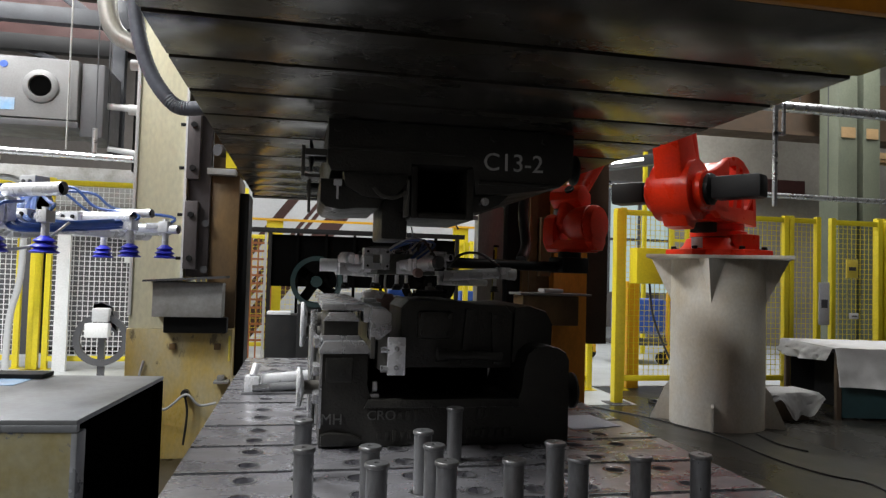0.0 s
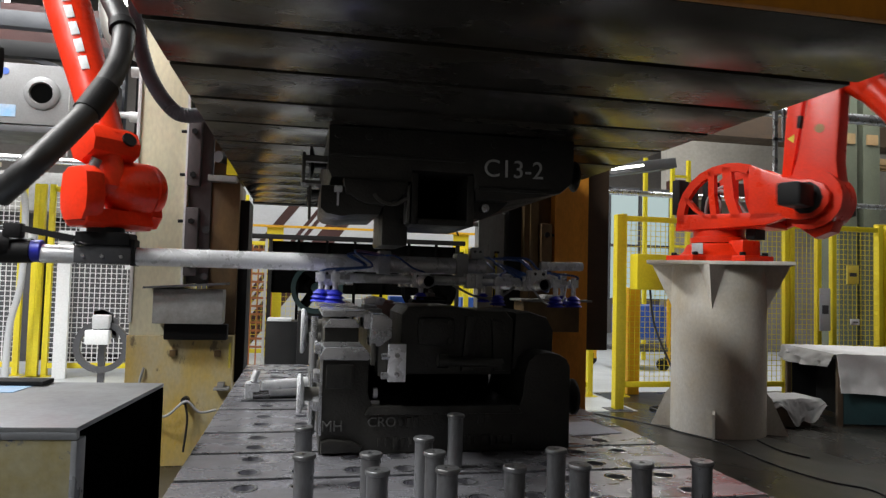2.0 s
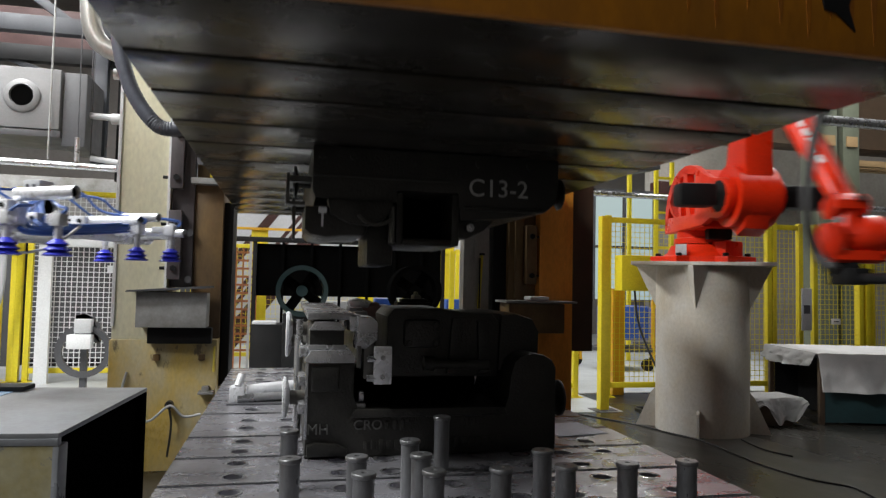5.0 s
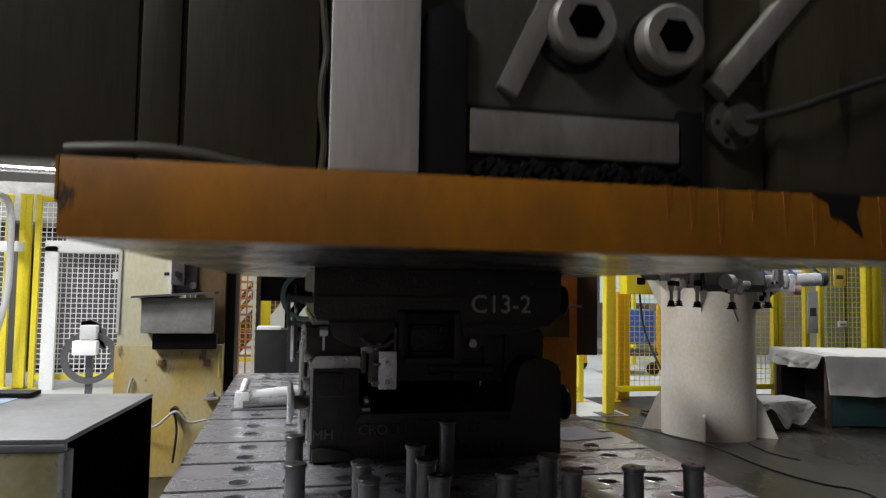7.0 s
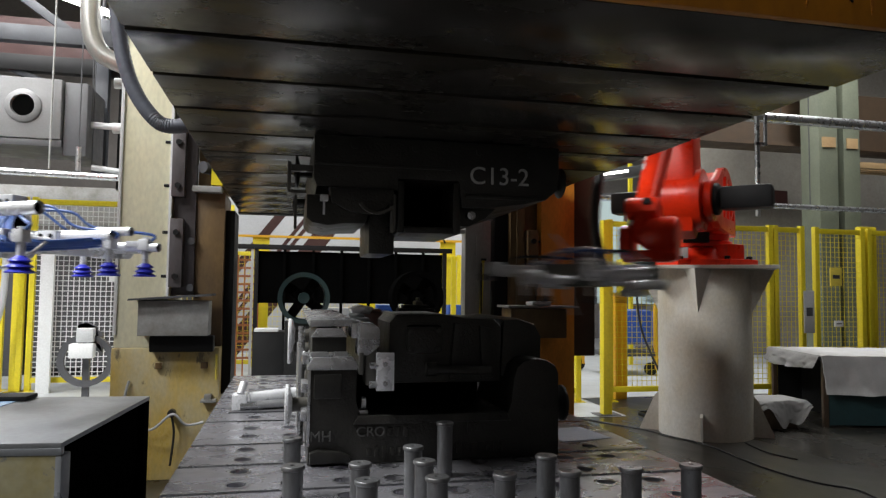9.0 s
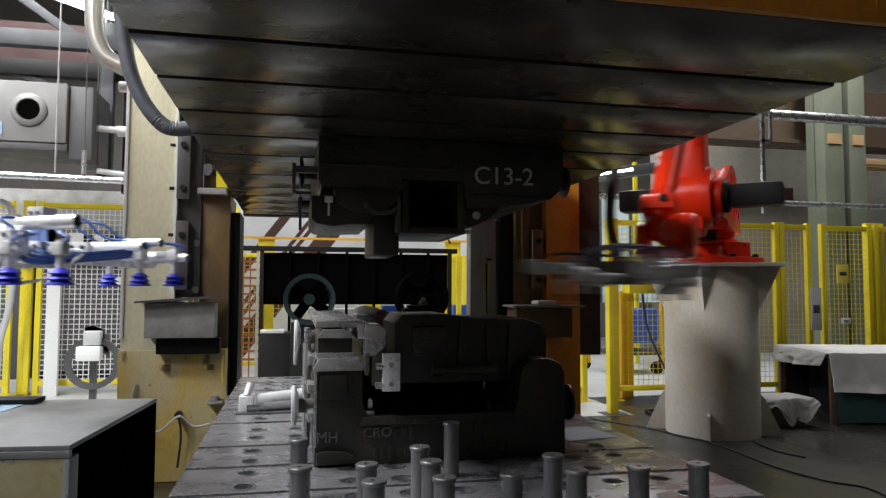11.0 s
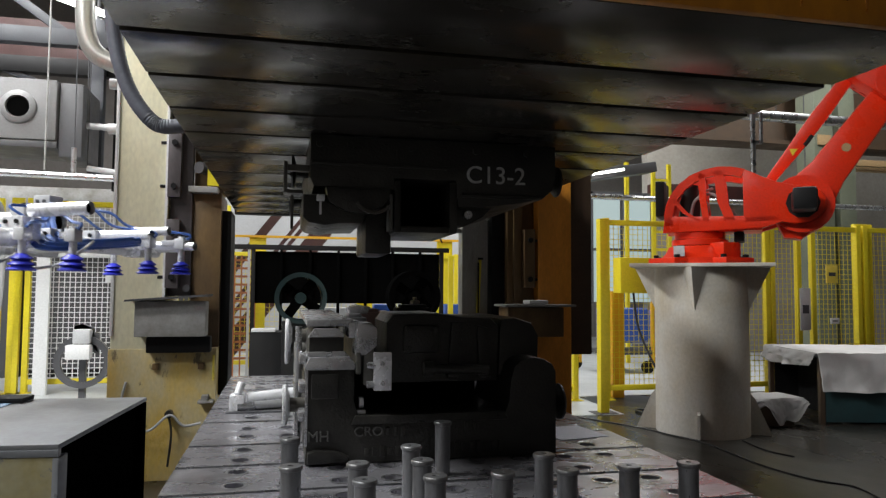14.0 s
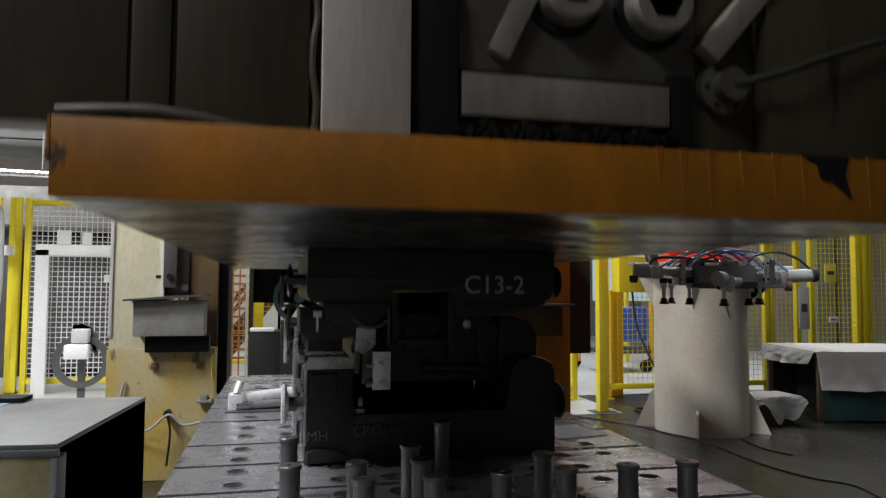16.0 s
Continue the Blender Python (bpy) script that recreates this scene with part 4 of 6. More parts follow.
b = B(); box(b, -0.62, -0.36, -0.22, -0.05, 0.8505, 0.852, 0, TB); wpart("blue_stain", b, M_BLUESTAIN, chest, "smear of blue paint")
b = B(); box(b, -0.75, -0.33, -0.10, -0.02, 0.8525, 0.866, 0.002, TB); wpart("opening_rim", b, M_BLACK, chest)

# ---- robots ----
L1, L2, R2, H2 = 1.15, 1.75, 0.80, 0.485
RIGHT_BASE, LEFT_BASE, PED_Z, LEFT_PED_Z = (3.54, 5.45), (-2.5, 4.5), 1.435, 1.85


def pedestal(x, y, top, label):
    p = thing("robot_pedestal", pose(x, y, 0, 0, 0, 20), label, "pedestal", "robot pedestals")
    b = B(); lathe(b, [(0.385, 0), (0.385, top - 0.03)], seg=48); part("drum", b, M_PED, p)
    b = B(); box(b, -0.56, 0.56, -0.46, 0.46, top - 0.03, top, 0.006, pose(0, 0, 0, 0, 0, -53)); part("top_plate", b, M_PED, p)
    for k in (30, 120, 210, 300):
        b = B()
        m = pose(0, 0, 0, 0, 0, k)
        va, vb, vc, vd, ve = [b.verts.new(m @ Vector(p)) for p in ((0.35, -0.12, top - 0.031), (0.35, 0.12, top - 0.031), (0.56, 0.0, top - 0.031), (0.382, 0.0, top - 0.40), (0.30, 0.0, top - 0.031))]
        for face in ((va, vc, vd), (vc, vb, vd), (va, vd, ve), (vb, ve, vd), (va, ve, vc), (ve, vb, vc)):
            b.faces.new(face)
        part("top_gusset", b, M_PED, p)
    for k, h in ((-53, 0.34), (37, 0.34), (127, 0.34), (-147, 0.22)):
        b = B(); slab(b, [(0.37, 0), (0.55 * h / 0.34 + 0.06 if h < 0.3 else 0.55, 0), (0.42, h * 0.88), (0.385, h), (0.37, h)], -0.011, 0.011, 0, pose(0, 0, 0, 0, 0, k))
        part("foot_gusset", b, M_PED, p)
    return p


pedestal(*RIGHT_BASE, PED_Z, "stained pale grey welded steel robot pedestal")
pedestal(*LEFT_BASE, LEFT_PED_Z, "pale grey welded steel robot pedestal beside the press")


def cheek(bm, y0, y1):
    """One side of the turret: a solid nose and an open arch with spokes."""
    slab(bm, [(0.36, 0.33), (0.50, 0.33), (0.62, 0.34), (0.74, 0.32), (0.84, 0.325), (0.92, 0.37), (0.965, 0.44), (0.965, 0.52), (0.92, 0.59), (0.84, 0.625), (0.74, 0.635), (0.62, 0.665), (0.50, 0.72), (0.42, 0.765), (0.36, 0.79)], y0, y1, 0.014)
    arc = [(-0.27, 0.33), (-0.272, 0.42), (-0.255, 0.51), (-0.215, 0.60), (-0.15, 0.685), (-0.06, 0.755), (0.05, 0.80), (0.17, 0.82), (0.28, 0.812), (0.38, 0.785)]
    inner = [(x * 0.84 + 0.025, z * 0.86 + 0.045) for x, z in arc]
    for k in range(len(arc) - 1):
        slab(bm, [arc[k], arc[k + 1], inner[k + 1], inner[k]], y0, y1)
    for line, w in ((((0.02, 0.36), (-0.10, 0.44), (-0.20, 0.56)), 0.022), (((0.07, 0.36), (0.045, 0.55), (0.04, 0.77)), 0.026), (((0.26, 0.36), (0.20, 0.52), (0.17, 0.79)), 0.040)):
        for (xa, za), (xb, zb) in zip(line, line[1:]):
            slab(bm, [(xa - w, za), (xa + w, za), (xb + w, zb), (xb - w, zb)], y0, y1)
    slab(bm, [(-0.285, 0.27), (0.50, 0.29), (0.66, 0.34), (0.60, 0.39), (-0.265, 0.41)], y0, y1, 0.008)


def robot(base, top, label, group, motors):
    r = thing("industrial_robot", (*base, top), label, "robot", group)
    b = B(); lathe(b, [(0.34, 0.0), (0.34, 0.05), (0.29, 0.09), (0.26, 0.15), (0.23, 0.16)], seg=36)
    for k in range(4):
        box(b, 0.22, 0.44, -0.16, 0.16, 0, 0.05, 0.012, pose(0, 0, 0, 0, 0, 90 * k + 12))
    box(b, -0.1, 0.1, -0.36, -0.2, 0.02, 0.18, 0.02, pose(0, 0, 0, 0, 0, 12)); foot = part("base", b, M_RED, r)
    b = B(); box(b, -0.05, 0.05, -0.365, -0.361, 0.06, 0.15, 0.001, pose(0, 0, 0, 0, 0, -60)); part("data_plate", b, M_PALE, foot, "pale grey data plate")
    for k in range(8):
        a = radians(90 * (k // 2) + 12 + (18 if k % 2 else -18))
        b = B(); lathe(b, [(0.024, 0.05), (0.024, 0.075), (0.014, 0.078)], (0.40 * math.cos(a), 0.40 * math.sin(a), 0), seg=8); part("anchor_bolt", b, M_BLACK, foot, "black anchor bolt")
    car = B()
    lathe(car, [(0.235, 0.165), (0.235, 0.21), (0.21, 0.22), (0.21, 0.29)], seg=36)
    box(car, -0.27, 0.50, -0.21, 0.21, 0.275, 0.33, 0.012)
    cheek(car, -0.225, -0.165); cheek(car, 0.165, 0.225)
    slab(car, [(0.36, 0.34), (0.62, 0.36), (0.58, 0.64), (0.46, 0.72), (0.36, 0.765)], -0.17, 0.17)
    car = part("turret", car, M_RED, r)
    b = B(); lathe(b, [(0.085, 0.33), (0.085, 0.56), (0.07, 0.60), (0.07, 0.70)], (-0.08, 0.02, 0), seg=20); box(b, -0.35, -0.275, -0.17, 0.17, 0.42, 0.73, 0.01); part("turret_motor", b, M_BLACK, car, "black motor inside the turret")
    b = B(); pipe(b, [(0.05, -0.12, 0.36), (0.08, -0.14, 0.5), (0.02, -0.13, 0.6), (0.12, -0.12, 0.65)], 0.012); part("turret_cable", b, M_PALE, car)
    b = B(); pipe(b, [(0.30, -0.14, 0.40), (0.22, -0.16, 0.52), (0.10, -0.15, 0.60), (-0.02, -0.14, 0.55), (-0.06, -0.12, 0.42)], 0.014); part("turret_cable", b, M_GREYPAINT, car, "looped grey cable")
    for s, e in zip((1, -1), motors):
        b = B(); lathe(b, [(0.125, 0), (0.125, 0.03), (0.10, 0.045)], (R2, 0.23 * s, H2), "y", 10)
        box(b, R2 - 0.088, R2 + 0.088, 0.27 * s, e * s, H2 - 0.088, H2 + 0.088, 0.034); part("shoulder_motor", b, M_BLACK, car, "black servo motor housing")
    b = B(); box(b, 0.28, 0.36, -0.10, 0.1, 0.19, 0.275, 0.01); part("stop_block", b, M_BLACK, car)
    b = B()
    rod(b, (0, -0.155, 0), (0, 0.155, 0), 0.235, seg=36)
    slab(b, [(-0.17, 0.15), (0.10, 0.19), (0.32, 0.145), (L1, 0.105), (L1, -0.105), (0.32, -0.145), (0.10, -0.19), (-0.17, -0.15)], -0.11, 0.11, 0.025); slab(b, [(-0.30, -0.05), (-0.20, 0.12), (0, 0), (-0.10, -0.20), (-0.24, -0.16)], -0.10, 0.10, 0.02)
    rod(b, (L1, -0.15, 0), (L1, 0.15, 0), 0.14, seg=28)
    arm = part("lower_arm", b, M_RED, r)
    for ya, yb in ((-0.115, -0.111), (0.111, 0.115)):
        b = B(); rod(b, (0.55, ya, 0), (0.55, yb, 0), 0.035, seg=20); part("round_sticker", b, M_WOOD, arm, "round pale sticker")
    b = B()
    slab(b, [(-0.12, -0.03), (0.30, -0.055), (0.62, -0.062), (L1 + 0.05, -0.04), (L1 + 0.05, 0.045), (0.60, 0.062), (0.25, 0.050), (-0.12, 0.035)], -0.018, 0.058, 0.010)
    link = part("parallel_link", b, M_RED, r)
    b = B(); slab(b, [(0.24, -0.025), (0.31, -0.025), (0.275, 0.03)], -0.022, -0.0185); part("warning_sticker", b, M_YELLOW, link, "yellow triangular warning sticker")
    b = B(); bar(b, (0.36, 0.0, -0.05), (0.46, 0.0, -0.05), 0.05, 0.03, 0.004); part("bumper", b, M_BLACK, link)
    b = B()
    box(b, -0.34, 0.26, -0.17, 0.17, -0.15, 0.17, 0.04); rod(b, (0, -0.2, 0), (0, 0.2, 0), 0.15, seg=28)
    rod(b, (0.24, 0, 0), (0.42, 0, 0), 0.15, 0.115, seg=28); rod(b, (0.42, 0, 0), (L2 - 0.05, 0, 0), 0.108, 0.072, seg=28)
    fore = part("forearm", b, M_RED, r)
    b = B(); slab(b, [(L2 - 0.095, -0.04), (L2 - 0.085, 0.05), (L2 - 0.05, 0.082), (L2 + 0.005, 0.085), (L2 + 0.045, 0.055), (L2 + 0.05, -0.045), (L2 + 0.01, -0.082), (L2 - 0.05, -0.082)], -0.118, 0.095, 0.026); part("wrist_housing", b, M_RED, fore)
    b = B(); box(b, -0.62, -0.34, -0.14, -0.03, -0.06, 0.06, 0.015); box(b, -0.62, -0.34, 0.03, 0.14, -0.06, 0.06, 0.015); part("wrist_motor", b, M_BLACK, fore)
    for i in range(9):
        x0, x1 = 0.66 + 0.085 * i, 0.725 + 0.085 * i
        rad = 0.108 - 0.036 * (x1 - 0.42) / (L2 - 0.47)
        b = B(); box(b, x0, x1, -0.016, 0.016, rad - 0.006, rad + 0.0025, 0.001, pose(0, 0, 0, 42, 0, 0))
        part("logo_bar", b, M_WHITE, fore, "white plain bar of a maker's mark")
    b = B(); rod(b, (L2 - 0.005, 0.03, 0.085), (L2 - 0.005, 0.03, 0.096), 0.029, seg=18); part("cap", b, M_BLACK, fore)
    b = B()
    slab(b, [(-0.045, 0.068), (0.045, 0.068), (0.080, 0.042), (0.092, -0.03), (0.088, -0.10), (0.06, -0.15), (-0.06, -0.15), (-0.088, -0.10), (-0.092, -0.03), (-0.080, 0.042)], -0.150, -0.062, 0.030)
    slab(b, [(-0.07, -0.095), (0.07, -0.095), (0.075, -0.15), (0.055, -0.168), (-0.055, -0.168), (-0.075, -0.15)], -0.13, 0.17, 0.014)
    wrist = part("wrist", b, M_RED, r)
    b = B(); slab(b, [(-0.075, -0.02), (0.075, -0.02), (0.085, -0.11), (0.05, -0.158), (-0.05, -0.158), (-0.085, -0.11)], 0.150, 0.205, 0.018); part("yoke_arm", b, M_RED, wrist)
    b = B(); lathe(b, [(0.060, 0.215), (0.058, 0.15), (0.062, 0.10), (0.075, 0.06), (0.080, 0.0), (0.06, -0.03)], (0, -0.012, 0), seg=28); part("neck", b, M_RED, wrist)
    b = B(); rod(b, (0, -0.085, 0.012), (0, 0.02, 0.012), 0.055, 0.075, seg=24); part("pivot", b, M_RED, wrist)
    b = B(); lathe(b, [(0.060, -0.03), (0.082, 0.0), (0.104, 0.045), (0.116, 0.10), (0.118, 0.150), (0.112, 0.155), (0.119, 0.160), (0.117, 0.185), (0.104, 0.205), (0.06, 0.214)], (0, 0, 0.0), "y", 36); part("wrist_drum", b, M_RED, wrist)
    b = B(); rod(b, (0.02, -0.085, 0.05), (0.03, -0.075, 0.10), 0.022, seg=12); part("connector", b, M_STEEL, wrist, "bright cable connector")
    b = B(); rod(b, (0, 0, -0.20), (0, 0, -0.165), 0.07, seg=20); part("flange", b, M_BLACK, wrist, "black tool flange")
    return {"robot": r, "turret": car, "lower_arm": arm, "link": link, "forearm": fore, "wrist": wrist}


RIGHT = robot(RIGHT_BASE, PED_Z, "red industrial robot on a pedestal, unloading the press", "press robots", (0.64, 0.56))
LEFT = robot(LEFT_BASE, LEFT_PED_Z, "red industrial robot loading the press with a gripper boom", "press robots", (0.31, 0.56))
b = B(); pipe(b, [(0.06, -0.02, 0.95), (0.05, -0.18, 0.72), (0.06, -0.27, 0.42), (0.08, -0.30, 0.10), (0.10, -0.26, -0.12), (0.2, -0.22, -0.22)], 0.032, 12, 0.003); part("cable_hose", b, M_RUBBER, RIGHT["wrist"], "thick black ribbed cable hose")
b = B(); pipe(b, [(-0.237, 0.102, 1.067), (-0.194, 0.076, 0.895), (-0.036, 0.035, 0.721), (0.059, -0.005, 0.607), (0.131, -0.075, 0.462), (0.185, -0.17, 0.324), (0.2, -0.232, 0.233), (0.217, -0.341, 0.107), (0.229, -0.441, -0.003), (0.129, -0.489, -0.103)], 0.042, 14, 0.0025); part("cable_hose", b, M_RUBBER, LEFT["wrist"], "thick black ribbed cable hose")
for ca, cb_, cr in (((0.02, 0.012, 0.665), (0.045, 0.0, 0.63), 0.052), ((0.178, -0.15, 0.345), (0.2, -0.235, 0.228), 0.05)):
    b = B(); rod(b, ca, cb_, cr); part("hose_clamp", b, M_BLACK, LEFT["wrist"])


# ---- grippers: x along the boom from the flange, z up ----
def suction_cup(g, x, y, z, mat, r=0.036):
    b = B(); rod(b, (x, y, z + r * 1.0), (x, y, z + 0.115), 0.010, seg=10); box(b, x - 0.016, x + 0.016, y - 0.016, y + 0.016, z + 0.075, z + 0.108, 0.003)
    stem = part("cup_stem", b, M_ALU, g)
    b = B(); lathe(b, [(r * 0.30, r * 1.15), (r * 0.42, r * 1.05), (r * 0.72, r * 0.84), (r * 0.76, r * 0.78), (r * 0.54, r * 0.64), (r * 0.86, r * 0.42), (r * 0.90, r * 0.36), (r * 0.64, r * 0.24), (r, 0.0), (r * 0.94, -0.003)], (x, y, z), seg=24)
    part("suction_cup", b, mat, stem, "blue rubber bellows cup" if mat is M_BLUE else "black rubber cup")


def tube(g, a, b_, r, name="tube", mat=None):
    b = B(); rod(b, a, b_, r, seg=18, caps=False); rod(b, a, b_, r * 0.86, seg=18, caps=False)
    d = (Vector(b_) - Vector(a)).normalized()
    ob = part(name, b, mat or M_ALU, g)
    # Solid black plug, set back from the ends, as the hollow's shade.
    b = B(); rod(b, Vector(a) + d * 0.012, Vector(b_) - d * 0.012, r * 0.855, seg=18)
    part("bore", b, M_MATTE, ob, "black plug for the shade inside the tube")
    return ob


def clampjoint(g, x, y, z, s=0.035, turn=0.0):
    """A split clamp with its slot and two screws."""
    m = pose(x, y, z, 0, 0, turn)
    b = B(); box(b, -s, s, -s, -0.003, -s * 0.9, s * 0.9, 0.005, m); box(b, -s, s, 0.003, s, -s * 0.9, s * 0.9, 0.005, m); box(b, -s * 0.7, s * 0.7, -0.004, 0.004, -s * 0.7, s * 0.7, 0, m)
    joint = part("clamp", b, M_ALU, g, "split aluminium clamp")
    for k in (-0.5, 0.5):
        b = B(); rod(b, m @ Vector((s * k, -s * 1.15, s * 0.45)), m @ Vector((s * k, -s * 0.9, s * 0.45)), 0.006, seg=8); part("screw", b, M_BLACK, joint)


def air_line(g, pts, mat, r=0.0045, label="thin air line"):
    b = B(); pipe(b, pts, r, 6); part("air_line", b, mat, g, label)


lg = thing("loading_gripper", (-2.3, 2.8, 1.4), "aluminium tube gripper with blue suction cups", "gripper")
tube(lg, (-0.30, 0, -0.016), (1.50, 0, -0.016), 0.0365, "boom")
b = B(); box(b, -0.165, 0.035, -0.07, 0.07, 0.024, 0.075, 0.008); mount = part("mount", b, M_BLACK, lg, "black boom clamp")
b = B(); box(b, -0.17, 0.04, -0.055, 0.055, -0.05, 0.021, 0.006); cap = part("clamp_cap", b, M_DARKGREY, mount, "dark grey lower clamp half")
for x in (-0.135, -0.065, 0.005):
    b = B(); rod(b, (x, -0.062, -0.02), (x, -0.054, -0.02), 0.007, seg=8); part("screw", b, M_STEEL, mount, "bright clamp screw")
b = B(); box(b, 0.036, 0.052, -0.05, 0.04, -0.055, 0.05, 0.004); part("stop_plate", b, M_BLACK, mount)
b = B(); rod(b, (-0.46, 0, -0.01), (-0.335, 0, -0.006), 0.048, seg=16); rod(b, (-0.50, -0.03, 0.01), (-0.42, 0.0, 0.01), 0.055, seg=12); box(b, -0.43, -0.36, -0.05, 0.0, 0.04, 0.10, 0.012); bar(b, (-0.40, -0.03, 0.085), (-0.17, -0.05, 0.045), 0.022, 0.026); part("tool_plug", b, M_BLACK, lg, "black tool changer plug")
b = B(); lathe(b, [(0.043, -0.338), (0.044, -0.300), (0.040, -0.296)], (0, 0, -0.006), "x", 20); part("collar", b, M_BLUE, lg, "blue end collar")
air_line(lg, [(-0.17, -0.06, 0.04), (-0.12, -0.075, 0.025), (-0.09, -0.06, 0.03)], M_RUBBER, 0.003)
# hanger plates on the boom carry the tube frame
for x, w in ((1.05, 0.026), (1.39, 0.026)):
    b = B(); box(b, x - w, x + w, -0.048, 0.048, -0.075, 0.040, 0.006); hang = part("hanger_plate", b, M_PALE, lg, "pale hanger plate on the boom")
    for yy in (-0.02, 0.02):
        b = B(); rod(b, (x, yy, 0.040), (x, yy, 0.047), 0.008, seg=6); part("screw", b, M_DARKGREY, hang)
tube(lg, (1.18, -0.40, -0.085), (1.18, 0.36, -0.085), 0.024, "cross_tube")
tube(lg, (1.64, -0.40, -0.088), (1.64, 0.30, -0.088), 0.024, "cross_tube")
tube(lg, (0.76, -0.20, -0.080), (1.60, -0.20, -0.080), 0.019, "side_tube")
tube(lg, (0.86, 0.20, -0.080), (1.80, 0.20, -0.080), 0.019, "side_tube")
tube(lg, (1.42, -0.02, -0.062), (1.84, -0.02, -0.062), 0.020, "side_tube")
tube(lg, (1.66, -0.29, -0.012), (1.84, -0.29, -0.008), 0.018, "spigot")
tube(lg, (1.76, 0.0, -0.046), (1.885, 0.0, -0.045), 0.013, "spigot")
tube(lg, (1.70, 0.06, -0.085), (1.935, 0.06, -0.088), 0.013, "spigot")
for x, y, z, tn in ((1.18, -0.20, -0.082, 0), (1.18, 0.20, -0.082, 0), (1.64, -0.20, -0.084, 0), (1.64, 0.20, -0.084, 0), (1.18, 0.0, -0.075, 0), (1.64, -0.02, -0.075, 0), (0.82, -0.20, -0.08, 0), (0.90, 0.20, -0.08, 90), (1.40, -0.20, -0.08, 90), (1.64, -0.30, -0.06, 0)):
    clampjoint(lg, x, y, z, 0.034, tn)
b = B(); box(b, 1.43, 1.49, -0.03, 0.03, 0.0185, 0.07, 0.006); valve = part("valve_block", b, M_PALE, lg, "pale valve block")
for k in (-0.012, 0.012):
    b = B(); rod(b, (1.46 + k, -0.034, 0.05), (1.46 + k, -0.028, 0.05), 0.006, seg=8); part("port", b, M_DARKGREY, valve)
LCUPS = [(0.78, -0.25, 0.040), (0.81, -0.10, 0.038), (0.83, -0.37, 0.041), (1.20, -0.10, 0.034), (1.49, -0.26, 0.034), (1.55, 0.20, 0.033), (1.70, -0.36, 0.036), (1.80, -0.30, 0.036), (1.83, -0.02, 0.032), (1.89, 0.06, 0.032)]
for x, y, r in LCUPS:
    suction_cup(lg, x, y, -0.172, M_BLUE, r)
    b = B(); bar(b, (x, y, -0.078), (x + (0.05 if x < 1.3 else -0.06), y * 0.88, -0.078), 0.022, 0.018, 0.003); part("cup_arm", b, M_ALU, lg)
for k, (x, y, r) in enumerate(LCUPS):
    src = (1.05, -0.04) if x < 1.3 else (1.52, -0.03)
    mx, my = (x + src[0]) / 2, (y + src[1]) / 2
    air_line(lg, [(src[0], src[1], 0.02), (mx - 0.03, my - 0.02, 0.015 + 0.006 * (k % 3)), (mx + 0.04, my * 1.15, -0.03), (x + 0.015, y + 0.01, -0.05), (x, y, -0.075)], M_BLUEHOSE, 0.0045, "thin blue air line")
for k in range(4):
    air_line(lg, [(1.53, -0.06 - 0.01 * k, 0.0), (1.60, -0.14 - 0.02 * k, -0.03 - 0.01 * k), (1.69, -0.22 - 0.02 * k, -0.075 - 0.012 * k), (1.77, -0.20 + 0.05 * k, -0.09), (1.82, -0.08 + 0.03 * k, -0.075)], M_BLUEHOSE, 0.008, "bundled blue air line")
air_line(lg, [(1.30, -0.20, -0.09), (1.40, -0.24, -0.14), (1.50, -0.22, -0.145), (1.58, -0.20, -0.10)], M_GREYPAINT, 0.005, "sagging grey cable")
air_line(lg, [(1.62, -0.30, -0.10), (1.68, -0.32, -0.165), (1.76, -0.28, -0.15), (1.80, -0.22, -0.09)], M_PALE, 0.004, "sagging pale cable")

rg = thing("unloading_gripper", (2.6, 4.0, 1.3), "aluminium bar gripper with black cups and air lines", "gripper")
tube(rg, (-0.10, 0, 0), (1.12, 0, 0), 0.03, "boom", M_BLACK)
b = B(); box(b, -0.10, 0.11, -0.075, 0.075, -0.035, 0.06, 0.01); part("mount", b, M_BLACK, rg, "black boom clamp")
b = B(); slab(b, [(1.02, -0.075), (1.40, -0.075), (1.40, -0.045), (1.31, 0.03), (1.15, 0.03), (1.02, -0.03)], -0.11, 0.17, 0.008); hub = part("centre_casting", b, M_CAST, rg, "grey green centre casting")
for yy in (-0.115, 0.175):
    for xa, za, xb, zb in ((1.07, -0.07, 1.17, 0.026), (1.37, -0.06, 1.29, 0.026), (1.20, -0.07, 1.22, 0.026)):
        b = B(); bar(b, (xa, yy, za), (xb, yy, zb), 0.010, 0.012); part("casting_rib", b, M_CAST, hub)
b = B(); lathe(b, [(0.052, 0.0), (0.055, 0.012), (0.050, 0.022), (0.03, 0.024)], (1.21, 0.06, 0.032), seg=28); part("swivel_ring", b, M_STEEL, hub, "bright swivel ring")
